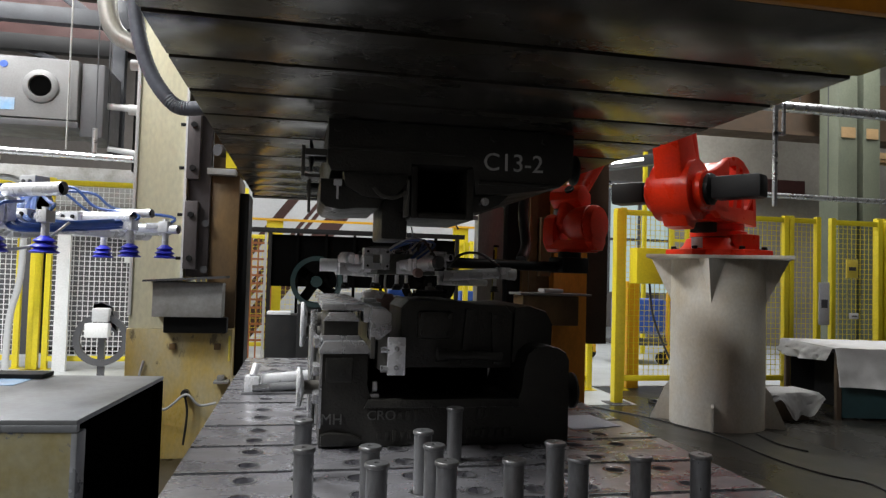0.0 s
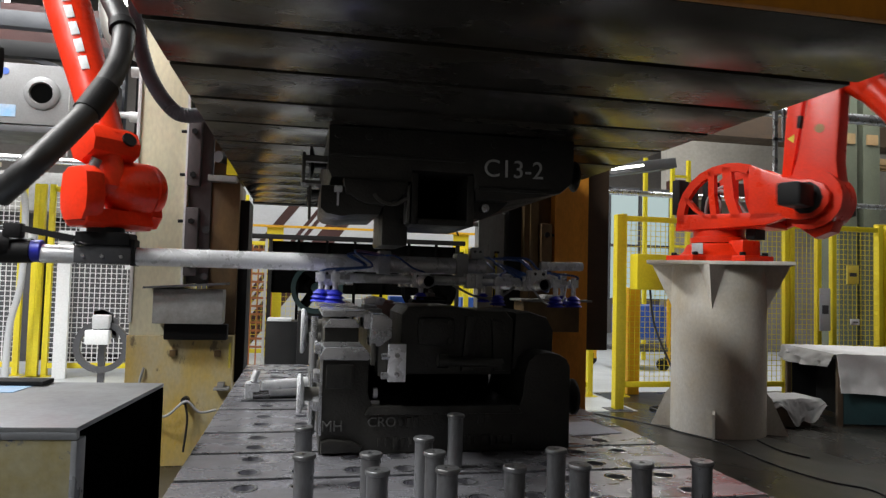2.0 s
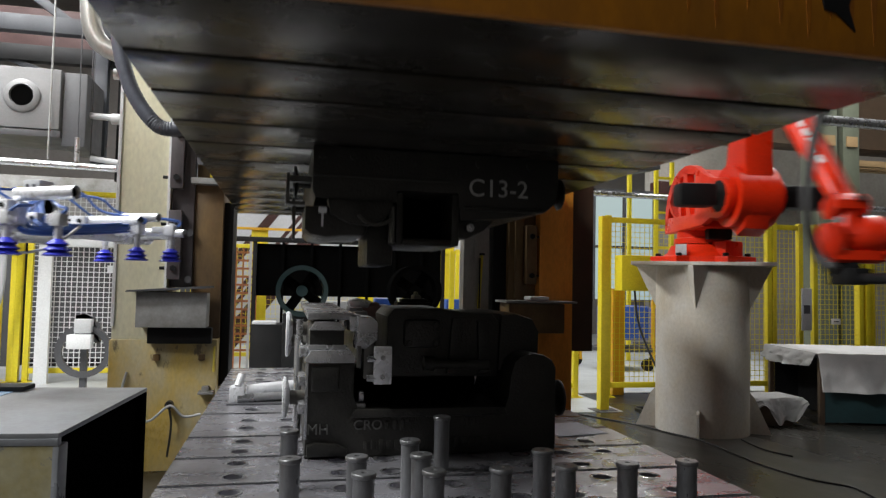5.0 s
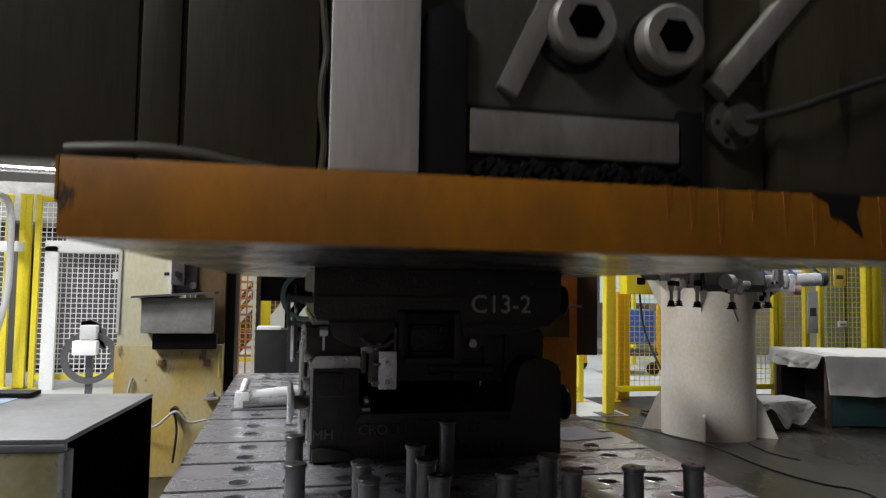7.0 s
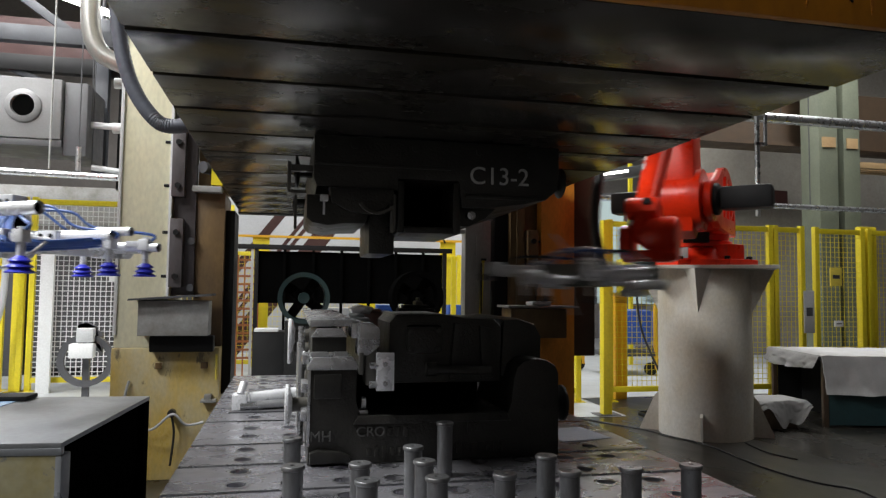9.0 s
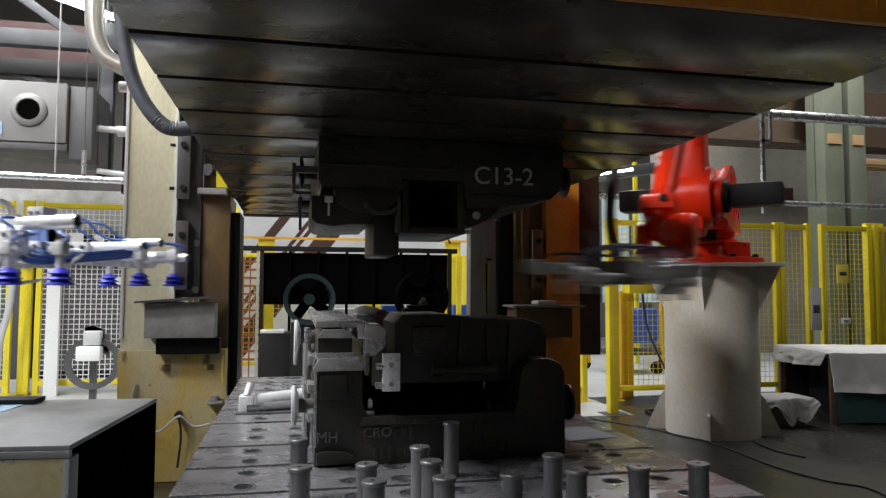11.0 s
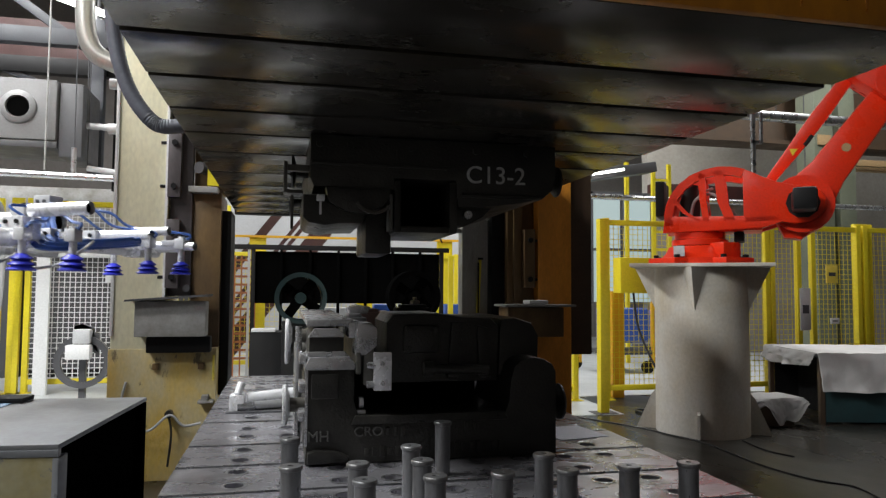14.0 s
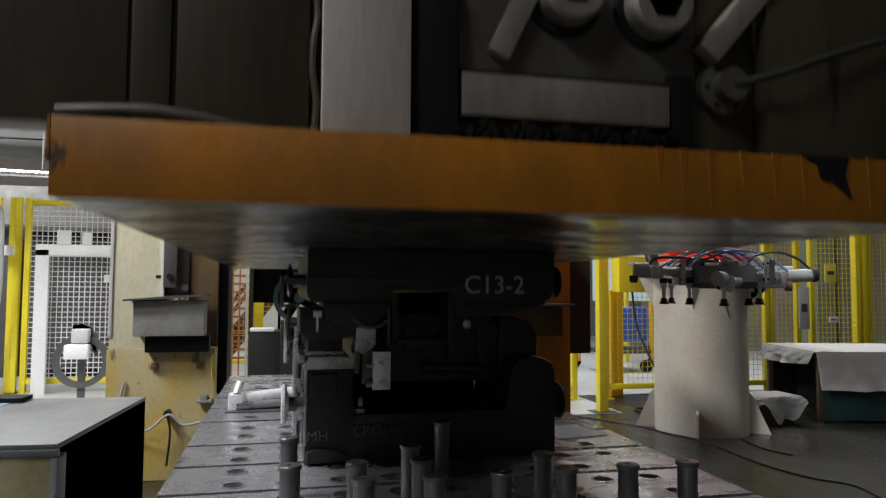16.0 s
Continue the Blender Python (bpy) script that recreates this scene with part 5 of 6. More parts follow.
# square bracket plates with holes
for bx0, bx1, by in ((1.12, 1.28, -0.17), (1.36, 1.50, 0.22), (1.02, 1.14, 0.20)):
    b = B(); box(b, bx0, bx0 + 0.045, by - 0.012, by + 0.012, -0.052, 0.05, 0.003); box(b, bx1 - 0.05, bx1, by - 0.012, by + 0.012, -0.052, 0.05, 0.003); box(b, bx0 + 0.045, bx1 - 0.05, by - 0.012, by + 0.012, 0.02, 0.05, 0.003); box(b, bx0 + 0.045, bx1 - 0.05, by - 0.012, by + 0.012, -0.052, -0.02, 0.003)
    plate = part("bracket_plate", b, M_ALU, rg, "aluminium bracket plate with a square hole")
    for k in range(4):
        x, z = (bx0 + 0.015 if k % 2 else bx1 - 0.02), (-0.035 if k < 2 else 0.034)
        b = B(); rod(b, (x, by - 0.018, z), (x, by + 0.018, z), 0.006, seg=8); part("screw", b, M_BLACK, plate)
tube(rg, (1.27, 0.13, -0.032), (1.215, 0.46, -0.012), 0.030, "cross_tube")
tube(rg, (1.14, 0.10, 0.012), (1.10, 0.40, 0.016), 0.018, "cross_tube")
tube(rg, (1.16, -0.10, 0.004), (1.33, -0.36, 0.008), 0.022, "cross_tube")
tube(rg, (1.05, -0.10, 0.016), (1.02, -0.36, 0.016), 0.018, "cross_tube")
tube(rg, (1.36, 0.10, -0.045), (1.53, 0.01, -0.05), 0.020, "side_tube")
tube(rg, (1.36, 0.05, -0.075), (1.53, -0.03, -0.065), 0.016, "side_tube")
tube(rg, (1.06, 0.24, -0.075), (0.72, 0.31, -0.050), 0.028, "side_tube")
tube(rg, (1.06, 0.21, -0.105), (0.80, 0.27, -0.105), 0.017, "side_tube")
for x, y, z, tn in ((1.30, -0.32, 0.0, 30), (1.515, 0.01, -0.052, 0), (0.72, 0.31, -0.052, 0), (1.24, 0.30, -0.025, 10), (1.04, -0.30, 0.01, 0), (1.26, 0.16, -0.04, 0), (1.20, -0.18, -0.03, 30)):
    clampjoint(rg, x, y, z, 0.034, tn)
for a, c, r, mt, lab in (((1.33, -0.35, 0.008), (1.345, -0.425, 0.008), 0.036, M_WHITE, "white round end cap"), ((1.54, -0.01, -0.035), (1.62, -0.045, -0.035), 0.032, M_WHITE, "white round end cap"), ((0.70, 0.32, -0.055), (0.655, 0.335, -0.058), 0.03, M_WHITE, "white round end cap"), ((1.22, 0.46, -0.012), (1.21, 0.485, -0.012), 0.032, M_DARKGREY, "dark end plug"), ((1.26, 0.33, -0.062), (1.26, 0.36, -0.064), 0.022, M_PINK, "faded pink end cap")):
    b = B(); rod(b, a, c, r, seg=20); part("end_cap", b, mt, rg, lab)
b = B(); box(b, 1.33, 1.40, -0.45, -0.405, -0.05, -0.015, 0.010); part("sensor_foot", b, M_DARKGREY, rg, "dark sensor foot")
b = B(); bar(b, (1.25, 0.20, -0.06), (1.26, 0.335, -0.062), 0.022, 0.022, 0.004); part("cap_arm", b, M_ALU, rg)
for x, y in ((1.22, -0.27), (1.26, -0.14), (1.28, 0.15), (1.50, 0.0), (0.76, 0.29), (1.08, 0.24), (1.04, -0.22)):
    suction_cup(rg, x, y, -0.148, M_RUBBER, 0.026)
    b = B(); box(b, x - 0.02, x + 0.02, y - 0.02, y + 0.02, -0.05, -0.025, 0.004); part("cup_mount", b, M_BLACK, rg, "black cup mount")
for k in range(7):
    y0, y1 = -0.30 + 0.03 * k, 0.02 + 0.045 * k
    air_line(rg, [(1.20 + 0.01 * k, y0, 0.02), (1.12 + 0.012 * k, y0 + 0.10, 0.075 + 0.008 * (k % 3)), (1.06 + 0.02 * k, (y0 + y1) / 2 + 0.02, 0.105 + 0.012 * (k % 2)), (1.12, y1 - 0.03, 0.085), (1.20 + 0.01 * k, y1 + 0.05, 0.005)], (M_BLUEHOSE, M_BLUEHOSE, M_PALE)[k % 3], 0.0055)
air_line(rg, [(1.10, 0.02, 0.10), (1.18, 0.10, 0.06), (1.30, 0.10, -0.01), (1.30, 0.0, -0.03), (1.24, -0.06, 0.04)], M_PALE, 0.005, "looped pale air line")
air_line(rg, [(1.08, -0.08, 0.10), (1.05, -0.14, 0.16), (1.03, -0.20, 0.20)], M_PALE, 0.004, "pale air line end")
air_line(rg, [(1.28, 0.02, -0.06), (1.29, 0.03, -0.13), (1.28, 0.06, -0.21)], M_WHITE, 0.006, "white wire hanging down")
air_line(rg, [(1.16, 0.16, 0.0), (1.18, 0.19, 0.075), (1.21, 0.30, 0.095), (1.23, 0.40, 0.06), (1.22, 0.47, 0.0)], M_RUBBER, 0.007, "arched black cable")
air_line(rg, [(1.02, 0.22, -0.03), (0.95, 0.25, 0.04), (0.85, 0.28, 0.045), (0.74, 0.31, -0.02)], M_RUBBER, 0.007, "arched black cable")
air_line(rg, [(1.30, -0.36, 0.02), (1.24, -0.30, 0.07), (1.18, -0.12, 0.07), (1.1, 0, 0.06)], M_RUBBER, 0.007, "arched black cable")
for ob in rg.children:  # the tool is a little narrower than its bars are listed
    ob.data.transform(Matrix.Diagonal((1, 0.88, 1, 1)))
    for sub_part in ob.children:
        sub_part.data.transform(Matrix.Diagonal((1, 0.88, 1, 1)))

# ---- fences ----


def fence(x0, x1, y, z1, pitch, wires=True, wire=0.0025, z0=0.12, low=0.10, wire_mat=None, label="yellow welded mesh safety fence panel"):
    f = thing("safety_fence", ((x0 + x1) / 2, y, 0), label, "fence", "safety fences")
    for x in (x0, x1):
        b = B(); box(b, x - 0.03, x + 0.03, y - 0.03, y + 0.03, 0, z1 + 0.02, 0.004); box(b, x - 0.07, x + 0.07, y - 0.07, y + 0.07, 0, 0.01); wpart("post", b, M_YELLOW, f)
    b = B(); box(b, x0 + 0.03, x1 - 0.03, y - 0.02, y + 0.02, z1 - 0.06, z1, 0.003); wpart("top_rail", b, M_YELLOW, f)
    b = B(); box(b, x0 + 0.03, x1 - 0.03, y - 0.02, y + 0.02, low, low + 0.06, 0.003); wpart("bottom_rail", b, M_YELLOW, f)
    if wires:
        b = B()
        n = int((x1 - x0 - 0.06) / pitch)
        for i in range(1, n + 1):
            x = x0 + 0.03 + i * pitch
            box(b, x - wire, x + wire, y - 0.0025, y + 0.0025, low + 0.06, z1 - 0.06)
        n = int((z1 - low - 0.12) / pitch)
        for i in range(1, n + 1):
            z = low + 0.06 + i * pitch
            box(b, x0 + 0.03, x1 - 0.03, y - 0.006, y - 0.002, z - wire, z + wire)
        tagged(wpart("wire_mesh", b, wire_mat or M_YELLOW, f), kind="stuff")
    return f


FY = 7.2
for x0, x1 in ((2.55, 3.12), (3.50, 4.55), (4.62, 5.55), (5.62, 5.98), (6.2, 6.85), (6.95, 7.8)):
    fence(x0, x1, FY + (0.02 if x0 > 6 else 0), 2.0, 0.06, x0 != 2.55)
for x in (3.08,):
    p = thing("guard_post", (x, 6.42, 0), "yellow light-curtain post with a foot plate", "post")
    b = B(); box(b, x - 0.045, x + 0.045, 6.375, 6.465, 0.01, 1.92, 0.004); wpart("upright", b, M_YELLOW, p)
    b = B(); box(b, x - 0.12, x + 0.12, 6.33, 6.51, 0, 0.01); wpart("foot_plate", b, M_DARKGREY, p)
fl = [(-4.6, -3.2, 8.9), (-3.02, -2.96, 8.8), (-2.86, -1.9, 8.8), (-1.8, -0.7, 8.9)]
for x0, x1, y in fl:
    fence(x0, x1, y, 2.2, 0.058, x1 - x0 > 0.2, 0.0045 if x0 < -1.85 else 0.0025, wire_mat=M_WHITE if x0 < -1.85 else None)
j = thing("switch_box", (3.77, 7.1, 1.2), "yellow switch box on the fence with a hanging cable", "switch box")
b = B(); box(b, 3.56, 3.98, 6.98, 7.16, 1.18, 1.57, 0.012); wpart("case", b, M_YELLOW, j)
b = B(); pipe(b, [(3.75, 7.05, 1.18), (3.78, 7.0, 0.8), (3.86, 6.8, 0.4), (3.95, 6.6, 0.1), (3.7, 6.5, 0.02), (3.45, 6.45, 0.015), (3.5, 6.2, 0.015), (4.0, 6.1, 0.015)], 0.012); wpart("cable", b, M_RUBBER, j)
p = thing("guide_post", (3.72, 7.3, 0), "orange yellow steel gate post", "post")
b = B(); box(b, 3.62, 3.76, 7.3, 7.42, 0.0, 1.2, 0.004); wpart("upright", b, M_ORANGEYEL, p)
for x, z, w, h, mt, nm in ((6.42, 1.42, 0.16, 0.22, M_YELLOWSIGN, "warning_sign"), (6.45, 0.86, 0.12, 0.07, M_WHITE, "label_plate"), (6.04, 1.0, 0.14, 0.5, M_PALE, "cable_channel")):
    s = thing(nm, (x, FY - 0.06, z), "small plate fixed on the yellow fence", "sign")
    b = B(); box(b, x - w / 2, x + w / 2, FY - 0.05, FY - 0.035, z - h / 2, z + h / 2, 0.002); wpart("plate", b, mt, s)
    b = B(); box(b, x - w * 0.3, x + w * 0.3, FY - 0.053, FY - 0.05, z - h * 0.1, z + h * 0.1); wpart("print_bar", b, M_DARKGREY, s)
p = thing("guard_screen", (7.0, 7.3, 0), "wide yellow painted steel guard panel", "panel")
b = B(); box(b, 6.86, 7.12, 7.26, 7.32, 0.0, 2.05, 0.01); wpart("sheet", b, M_YELLOW, p)

# ---- covered table and rag by the pedestal ----
tb = thing("work_table", (5.2, 5.8, 0), "work table covered with a hanging white cloth", "table")
TT = pose(4.77, 5.50, 0, 0, 0, -13)
b = B(); box(b, 0, 1.8, 0.0, 1.05, 0.60, 0.635, 0.004, TT); wpart("top", b, M_DARKGREY, tb)
# Black panels put the shade of the hollow underside into the colour.
b = B(); box(b, 0.06, 1.78, 0.98, 1.0, 0.02, 0.60, 0, TT); box(b, 0.30, 0.33, 0.06, 0.98, 0.02, 0.60, 0, TT); wpart("back_panel", b, M_BLACK, tb)
b = B(); box(b, 0.06, 1.75, 0.01, 0.04, 0.02, 0.34, 0.004, TT); wpart("drawer_front", b, M_TEAL, tb, "dark teal drawer front")
for x, y in ((0.01, 0.005), (1.74, 0.005), (0.01, 0.99)):
    b = B(); box(b, x, x + 0.045, y, y + 0.045, 0, 0.60, 0.003, TT); wpart("leg", b, M_BROWNDARK, tb)
cl = thing("table_cloth", (5.2, 5.8, 0.635), "creased white cloth hanging over the table edge", "cloth")


def drape(bm, x0, x1, ya, yb, z, drop, m, seed, nx=36):
    """A cloth lying from yb to ya and hanging over the edge at ya, with folds; drop(u) is its hang."""
    rows = []
    for i in range(nx + 1):
        u = i / nx
        x = x0 + (x1 - x0) * u
        line = []
        d = drop(u)
        for k in range(15):
            if k < 5:
                y, zz = yb + (ya - yb) * k / 4, z + 0.008 + 0.007 * noise.noise((x * 9, k, seed))
            else:
                f = (k - 4) / 10
                y, zz = ya - 0.012 - f * 0.05 - 0.025 * f * math.sin(17 * x + seed) - 0.04 * f * noise.noise((x * 9, f * 3, seed)) - 0.012 * noise.noise((x * 30, f * 7, seed)), z + 0.004 - d * f
            line.append(bm.verts.new(m @ Vector((x, y, zz))))
        rows.append(line)
    for a, b in zip(rows, rows[1:]):
        for k in range(14):
            bm.faces.new((a[k], b[k], b[k + 1], a[k + 1]))
    bmesh.ops.solidify(bm, geom=bm.faces[:], thickness=0.004)


b = B(); drape(b, -0.02, 1.83, -0.02, 1.03, 0.637, lambda u: 0.33 + 0.012 * math.sin(7 * u), TT, 8.0, 60)
drape(b, -1.05, -0.01, -0.015, 0.25, 0.641, lambda u: 0.13 + 0.02 * math.sin(4 * u), TT @ pose(0, 0, 0, 0, 0, -90), 3.0, 34)
wpart("cloth", b, M_CLOTH, cl)
st = thing("low_crate", (4.33, 5.62, 0), "low dark crate under a white rag", "crate")
b = B(); box(b, 4.10, 4.50, 5.50, 5.80, 0, 0.24, 0.01); wpart("body", b, M_BROWNDARK, st)
rg2 = thing("rag", (4.33, 5.62, 0.24), "crumpled white rag draped over a low crate", "rag")
b = B(); drape(b, 4.0, 4.58, 5.48, 5.82, 0.245, lambda u: 0.07 + 0.15 * max(0.0, math.sin(4.2 * u - 1.0)) + 0.03 * math.sin(17 * u), Matrix(), 5.0, 48); wpart("cloth", b, M_CLOTH, rg2)
# Thin dark tubes added in place of joints and cracks in the floor.
cb = thing("floor_cable", (3.8, 4.6, 0), "dark joint and crack lines across the oily floor, modelled as tubes", "cable")
b = B(); pipe(b, [(2.7, 6.3, 0.006), (3.04, 5.71, 0.006), (3.15, 5.35, 0.006), (3.26, 5.0, 0.006), (3.24, 4.3, 0.006), (3.32, 3.9, 0.006), (3.45, 3.7, 0.006), (3.38, 3.4, 0.006)], 0.006); wpart("cable", b, M_RUBBER, cb)
b = B(); pipe(b, [(3.62, 5.02, 0.006), (3.57, 4.69, 0.006), (3.64, 4.46, 0.006)], 0.006); wpart("cable", b, M_RUBBER, cb)

# ---- behind the press ----
fr = thing("fan_frame", (0.8, 9.0, 0), "black steel frame with dark back panel", "frame")
for x in (-0.42, -0.07, 0.285, 0.64, 0.99, 1.34, 1.70, 1.98):
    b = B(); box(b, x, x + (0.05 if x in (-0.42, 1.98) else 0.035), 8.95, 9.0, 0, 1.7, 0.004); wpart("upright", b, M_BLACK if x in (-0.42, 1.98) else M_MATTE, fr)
b = B(); box(b, -0.75, 2.1, 8.93, 8.99, 1.69, 1.75, 0.004); wpart("top_rail", b, M_BLACK, fr)
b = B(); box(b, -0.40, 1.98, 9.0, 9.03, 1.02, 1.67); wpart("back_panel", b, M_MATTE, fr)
b = B(); box(b, -0.46, -0.43, 8.95, 8.98, 0.0, 1.72); wpart("edge_strip", b, M_PALE, fr)


def drum_fan(x, y, z, r, mat, label):
    f = thing("drum_fan", (x, y, z - r), label, "fan", "drum fans")
    b = B(); lathe(b, [(r * 0.82, -0.14), (r, -0.15), (r, 0.15), (r * 0.82, 0.14), (r * 0.82, -0.13)], (x, y, z), "y", 36); b.faces.ensure_lookup_table()
    bmesh.ops.delete(b, geom=[q for q in b.faces if len(q.verts) > 4], context="FACES"); wpart("drum", b, mat, f)
    b = B(); rod(b, (x, y - 0.1, z), (x, y + 0.1, z), r * 0.22, seg=20); wpart("hub", b, mat, f)
    for k in range(4):
        b = B(); box(b, r * 0.15, r * 0.86, -0.01, 0.01, -r * 0.20, r * 0.20, 0, pose(x, y, z) @ pose(0, 0, 0, 0, 90 * k + 35, 0) @ pose(0, 0, 0, 28, 0, 0)); wpart("blade", b, M_MATTE, f)
    b = B()
    for k in (2, 4):
        lathe(b, [(r * k / 5.0, -0.162), (r * k / 5.0 + 0.006, -0.162), (r * k / 5.0 + 0.006, -0.156), (r * k / 5.0, -0.156), (r * k / 5.0, -0.162)], (x, y, z), "y", 32)
    bmesh.ops.delete(b, geom=[q for q in b.faces if len(q.verts) > 4], context="FACES"); wpart("grille", b, M_MATTE, f)
    b = B(); box(b, x - r * 0.7, x + r * 0.7, y - 0.12, y + 0.12, 0.0, z - r * 0.9, 0.01); wpart("stand", b, M_BLACK, f)


drum_fan(0.17, 8.0, 1.10, 0.285, M_TEALLIT, "dark teal drum fan on a stand behind the press")
drum_fan(1.45, 8.0, 1.12, 0.30, M_MATTE, "black drum fan on a stand behind the press")
cb2 = thing("control_cabinet", (-0.15, 8.2, 0), "small black control cabinet with a pale lid", "cabinet")
b = B(); box(b, -0.37, -0.02, 8.0, 8.4, 0, 0.72, 0.008); wpart("body", b, M_BLACK, cb2)
b = B(); box(b, -0.36, -0.10, 7.99, 8.3, 0.722, 0.75, 0.004); wpart("lid", b, M_PALE, cb2)
fence(-0.95, 2.6, 10.6, 1.74, 0.07, True)
orange = thing("orange_rack", (-0.6, 9.8, 0), "orange mesh storage rack behind the press", "rack")
b = B()
for z in np.arange(0.25, 1.6, 0.11):
    box(b, -0.95, -0.42, 9.8, 9.81, float(z), float(z) + 0.03)
for x in np.arange(-0.95, -0.4, 0.09):
    box(b, float(x), float(x) + 0.02, 9.79, 9.8, 0.0, 1.65)
tagged(wpart("mesh", b, M_RUSTORANGE, orange), kind="stuff")
yp = thing("guard_post", (-0.62, 9.0, 0), "thin yellow guard post behind the press", "post")
b = B(); box(b, -0.66, -0.60, 8.6, 8.66, 0, 1.75); wpart("upright", b, M_ORANGEYEL, yp)
yp = thing("guard_post", (2.1, 8.9, 0), "thick yellow guard post behind the press", "post")
b = B(); box(b, 2.09, 2.15, 8.9, 8.96, 0, 1.65); wpart("upright", b, M_YELLOW, yp)
hr = thing("handrail", (0.6, 11.0, 1.9), "yellow handrail along a raised walkway", "handrail")
b = B(); box(b, -1.0, 3.6, 11.0, 11.05, 1.985, 2.02); box(b, -1.0, 3.6, 11.0, 11.05, 1.72, 1.75); wpart("rail", b, M_ORANGEYEL, hr)
for x in (-0.55, 1.1, 2.4):
    b = B(); box(b, x, x + 0.25, 11.05, 11.1, 0.0, 2.0); wpart("post", b, M_YELLOW, hr)
for x, w in ((-0.2, 0.14), (0.25, 0.06), (0.38, 0.06), (0.75, 0.30)):
    s = thing("stair_stringer", (x, 12, 0), "dark red slanting stair beam", "beam", "stair beams")
    b = B(); bar(b, (x - 1.81, 12.0, 0.0), (x + 0.7, 12.0, 3.3), 0.12, w); wpart("beam", b, M_RUST, s)
lit = thing("lit_panel", (0.8, 13.5, 0), "pale lit wall panel beyond the walkway", "panel")
b = B(); box(b, -2.5, 4.8, 13.5, 13.6, 0.0, 3.6); wpart("sheet", b, M_PALE, lit)
for x, z, w, h in ((0.55, 0.95, 0.55, 0.25), (1.0, 0.85, 0.5, 0.2), (1.9, 0.9, 0.3, 0.3)):
    s = thing("carton", (x, 9.6, 0), "pale carton stacked behind the press", "carton", "cartons")
    b = B(); box(b, x - w / 2, x + w / 2, 9.5, 9.8, 0, z, 0.006); wpart("body", b, M_PALE, s)
for x, y in ((1.3, 9.4), (2.35, 9.7)):
    s = thing("blue_bin", (x, y, 0), "blue plastic bin behind the press", "bin", "blue bins")
    b = B(); box(b, x - 0.14, x + 0.14, y - 0.1, y + 0.1, 0, 1.0, 0.02); wpart("body", b, M_BLUEBIN, s)

# ---- right background ----
for i, (x, y, w, h) in enumerate(((4.9, 9.6, 0.8, 0.95), (5.9, 10.2, 0.7, 0.9), (4.2, 10.4, 0.6, 0.75))):
    s = thing("parts_cart", (x, y, 0), "wheeled cart with blue bins beyond the fence", "cart", "parts carts")
    b = B(); box(b, x - w / 2, x + w / 2, y - 0.3, y + 0.3, 0.28, 0.34, 0.01); wpart("deck", b, M_DARKGREY, s)
    b = B(); box(b, x - w * 0.4, x + w * 0.4, y - 0.26, y + 0.2, 0.45, h, 0.03); wpart("bin", b, M_BLUEBIN, s)
    for sx in (-1, 1):
        b = B(); lathe(b, [(0.09, -0.03), (0.09, 0.03)], (x + sx * w * 0.36, y - 0.25, 0.094), "y", 16); wpart("wheel", b, M_BLACK, s)
        b = B(); box(b, x + sx * w * 0.45 - 0.02, x + sx * w * 0.45 + 0.02, y - 0.3, y - 0.26, 0.1, h + 0.1); wpart("upright", b, M_ORANGEYEL, s)
tw = thing("access_tower", (6.0, 10.8, 0), "yellow scaffold tower before a daylit opening", "scaffold")
for x in (5.62, 6.12, 6.42):
    b = B(); box(b, x, x + 0.06, 10.8, 10.86, 0, 3.4); wpart("upright", b, M_YELLOW, tw)
for z in np.arange(0.4, 3.4, 0.3):
    b = B(); box(b, 6.14, 6.45, 10.81, 10.85, float(z), float(z) + 0.04); wpart("rung", b, M_YELLOW, tw)
for i in range(3):
    w = thing("daylit_window", (5.2 + 0.62 * i, 12.0, 1.0), "bright daylit window pane in a pale frame", "window", "bright windows")
    b = B(); box(b, 4.95 + 0.62 * i, 5.5 + 0.62 * i, 12.0, 12.03, 1.0, 3.0); wpart("pane", b, M_WINDOW, w)
    b = B(); box(b, 4.93 + 0.62 * i, 4.95 + 0.62 * i, 11.98, 12.05, 0.98, 3.05); box(b, 4.93 + 0.62 * i, 5.52 + 0.62 * i, 11.98, 12.05, 3.0, 3.06); box(b, 4.93 + 0.62 * i, 5.52 + 0.62 * i, 11.98, 12.0, 1.95, 2.0); wpart("frame", b, M_DARKGREY, w)
wl = B(); box(wl, 6.8, 15.9, 12.2, 12.4, 0, 6)
setting("partition_wall", wl, M_PARTITION, "grey partition wall behind the fences", "wall")
for x, w in ((8.0, 0.34), (8.45, 0.3), (10.6, 0.4)):
    s = thing("building_column", (x, 9.3, 0), "grey green steel building column with pale labels", "column", "building columns")
    b = B(); box(b, x, x + w, 9.2, 9.6, 0, 6, 0.01); wpart("shaft", b, M_GREEN, s)
    b = B(); box(b, x + 0.05, x + w - 0.05, 9.18, 9.2, 3.50, 3.66); wpart("label_plate", b, M_WOOD, s)
for nm, a, b_, r, mt, lab in (("overhead_pipe", (5.2, 8.0, 3.55), (13, 8.0, 3.52), 0.07, M_STEEL, "bright steel pipe overhead"), ("overhead_pipe", (2.3, 9.0, 2.53), (13, 9.0, 2.50), 0.04, M_STEEL, "thin steel pipe along the hall")):
    s = thing(nm, a, lab, "pipe", "pipes")
    b = B(); rod(b, a, b_, r, seg=16); wpart("run", b, mt, s)
    for k in (0.15, 0.5, 0.85):
        q = Vector(a).lerp(Vector(b_), k)
        b = B(); rod(b, q, (q.x, q.y, 8.0), 0.008, seg=6); wpart("hanger", b, M_DARKGREY, s)
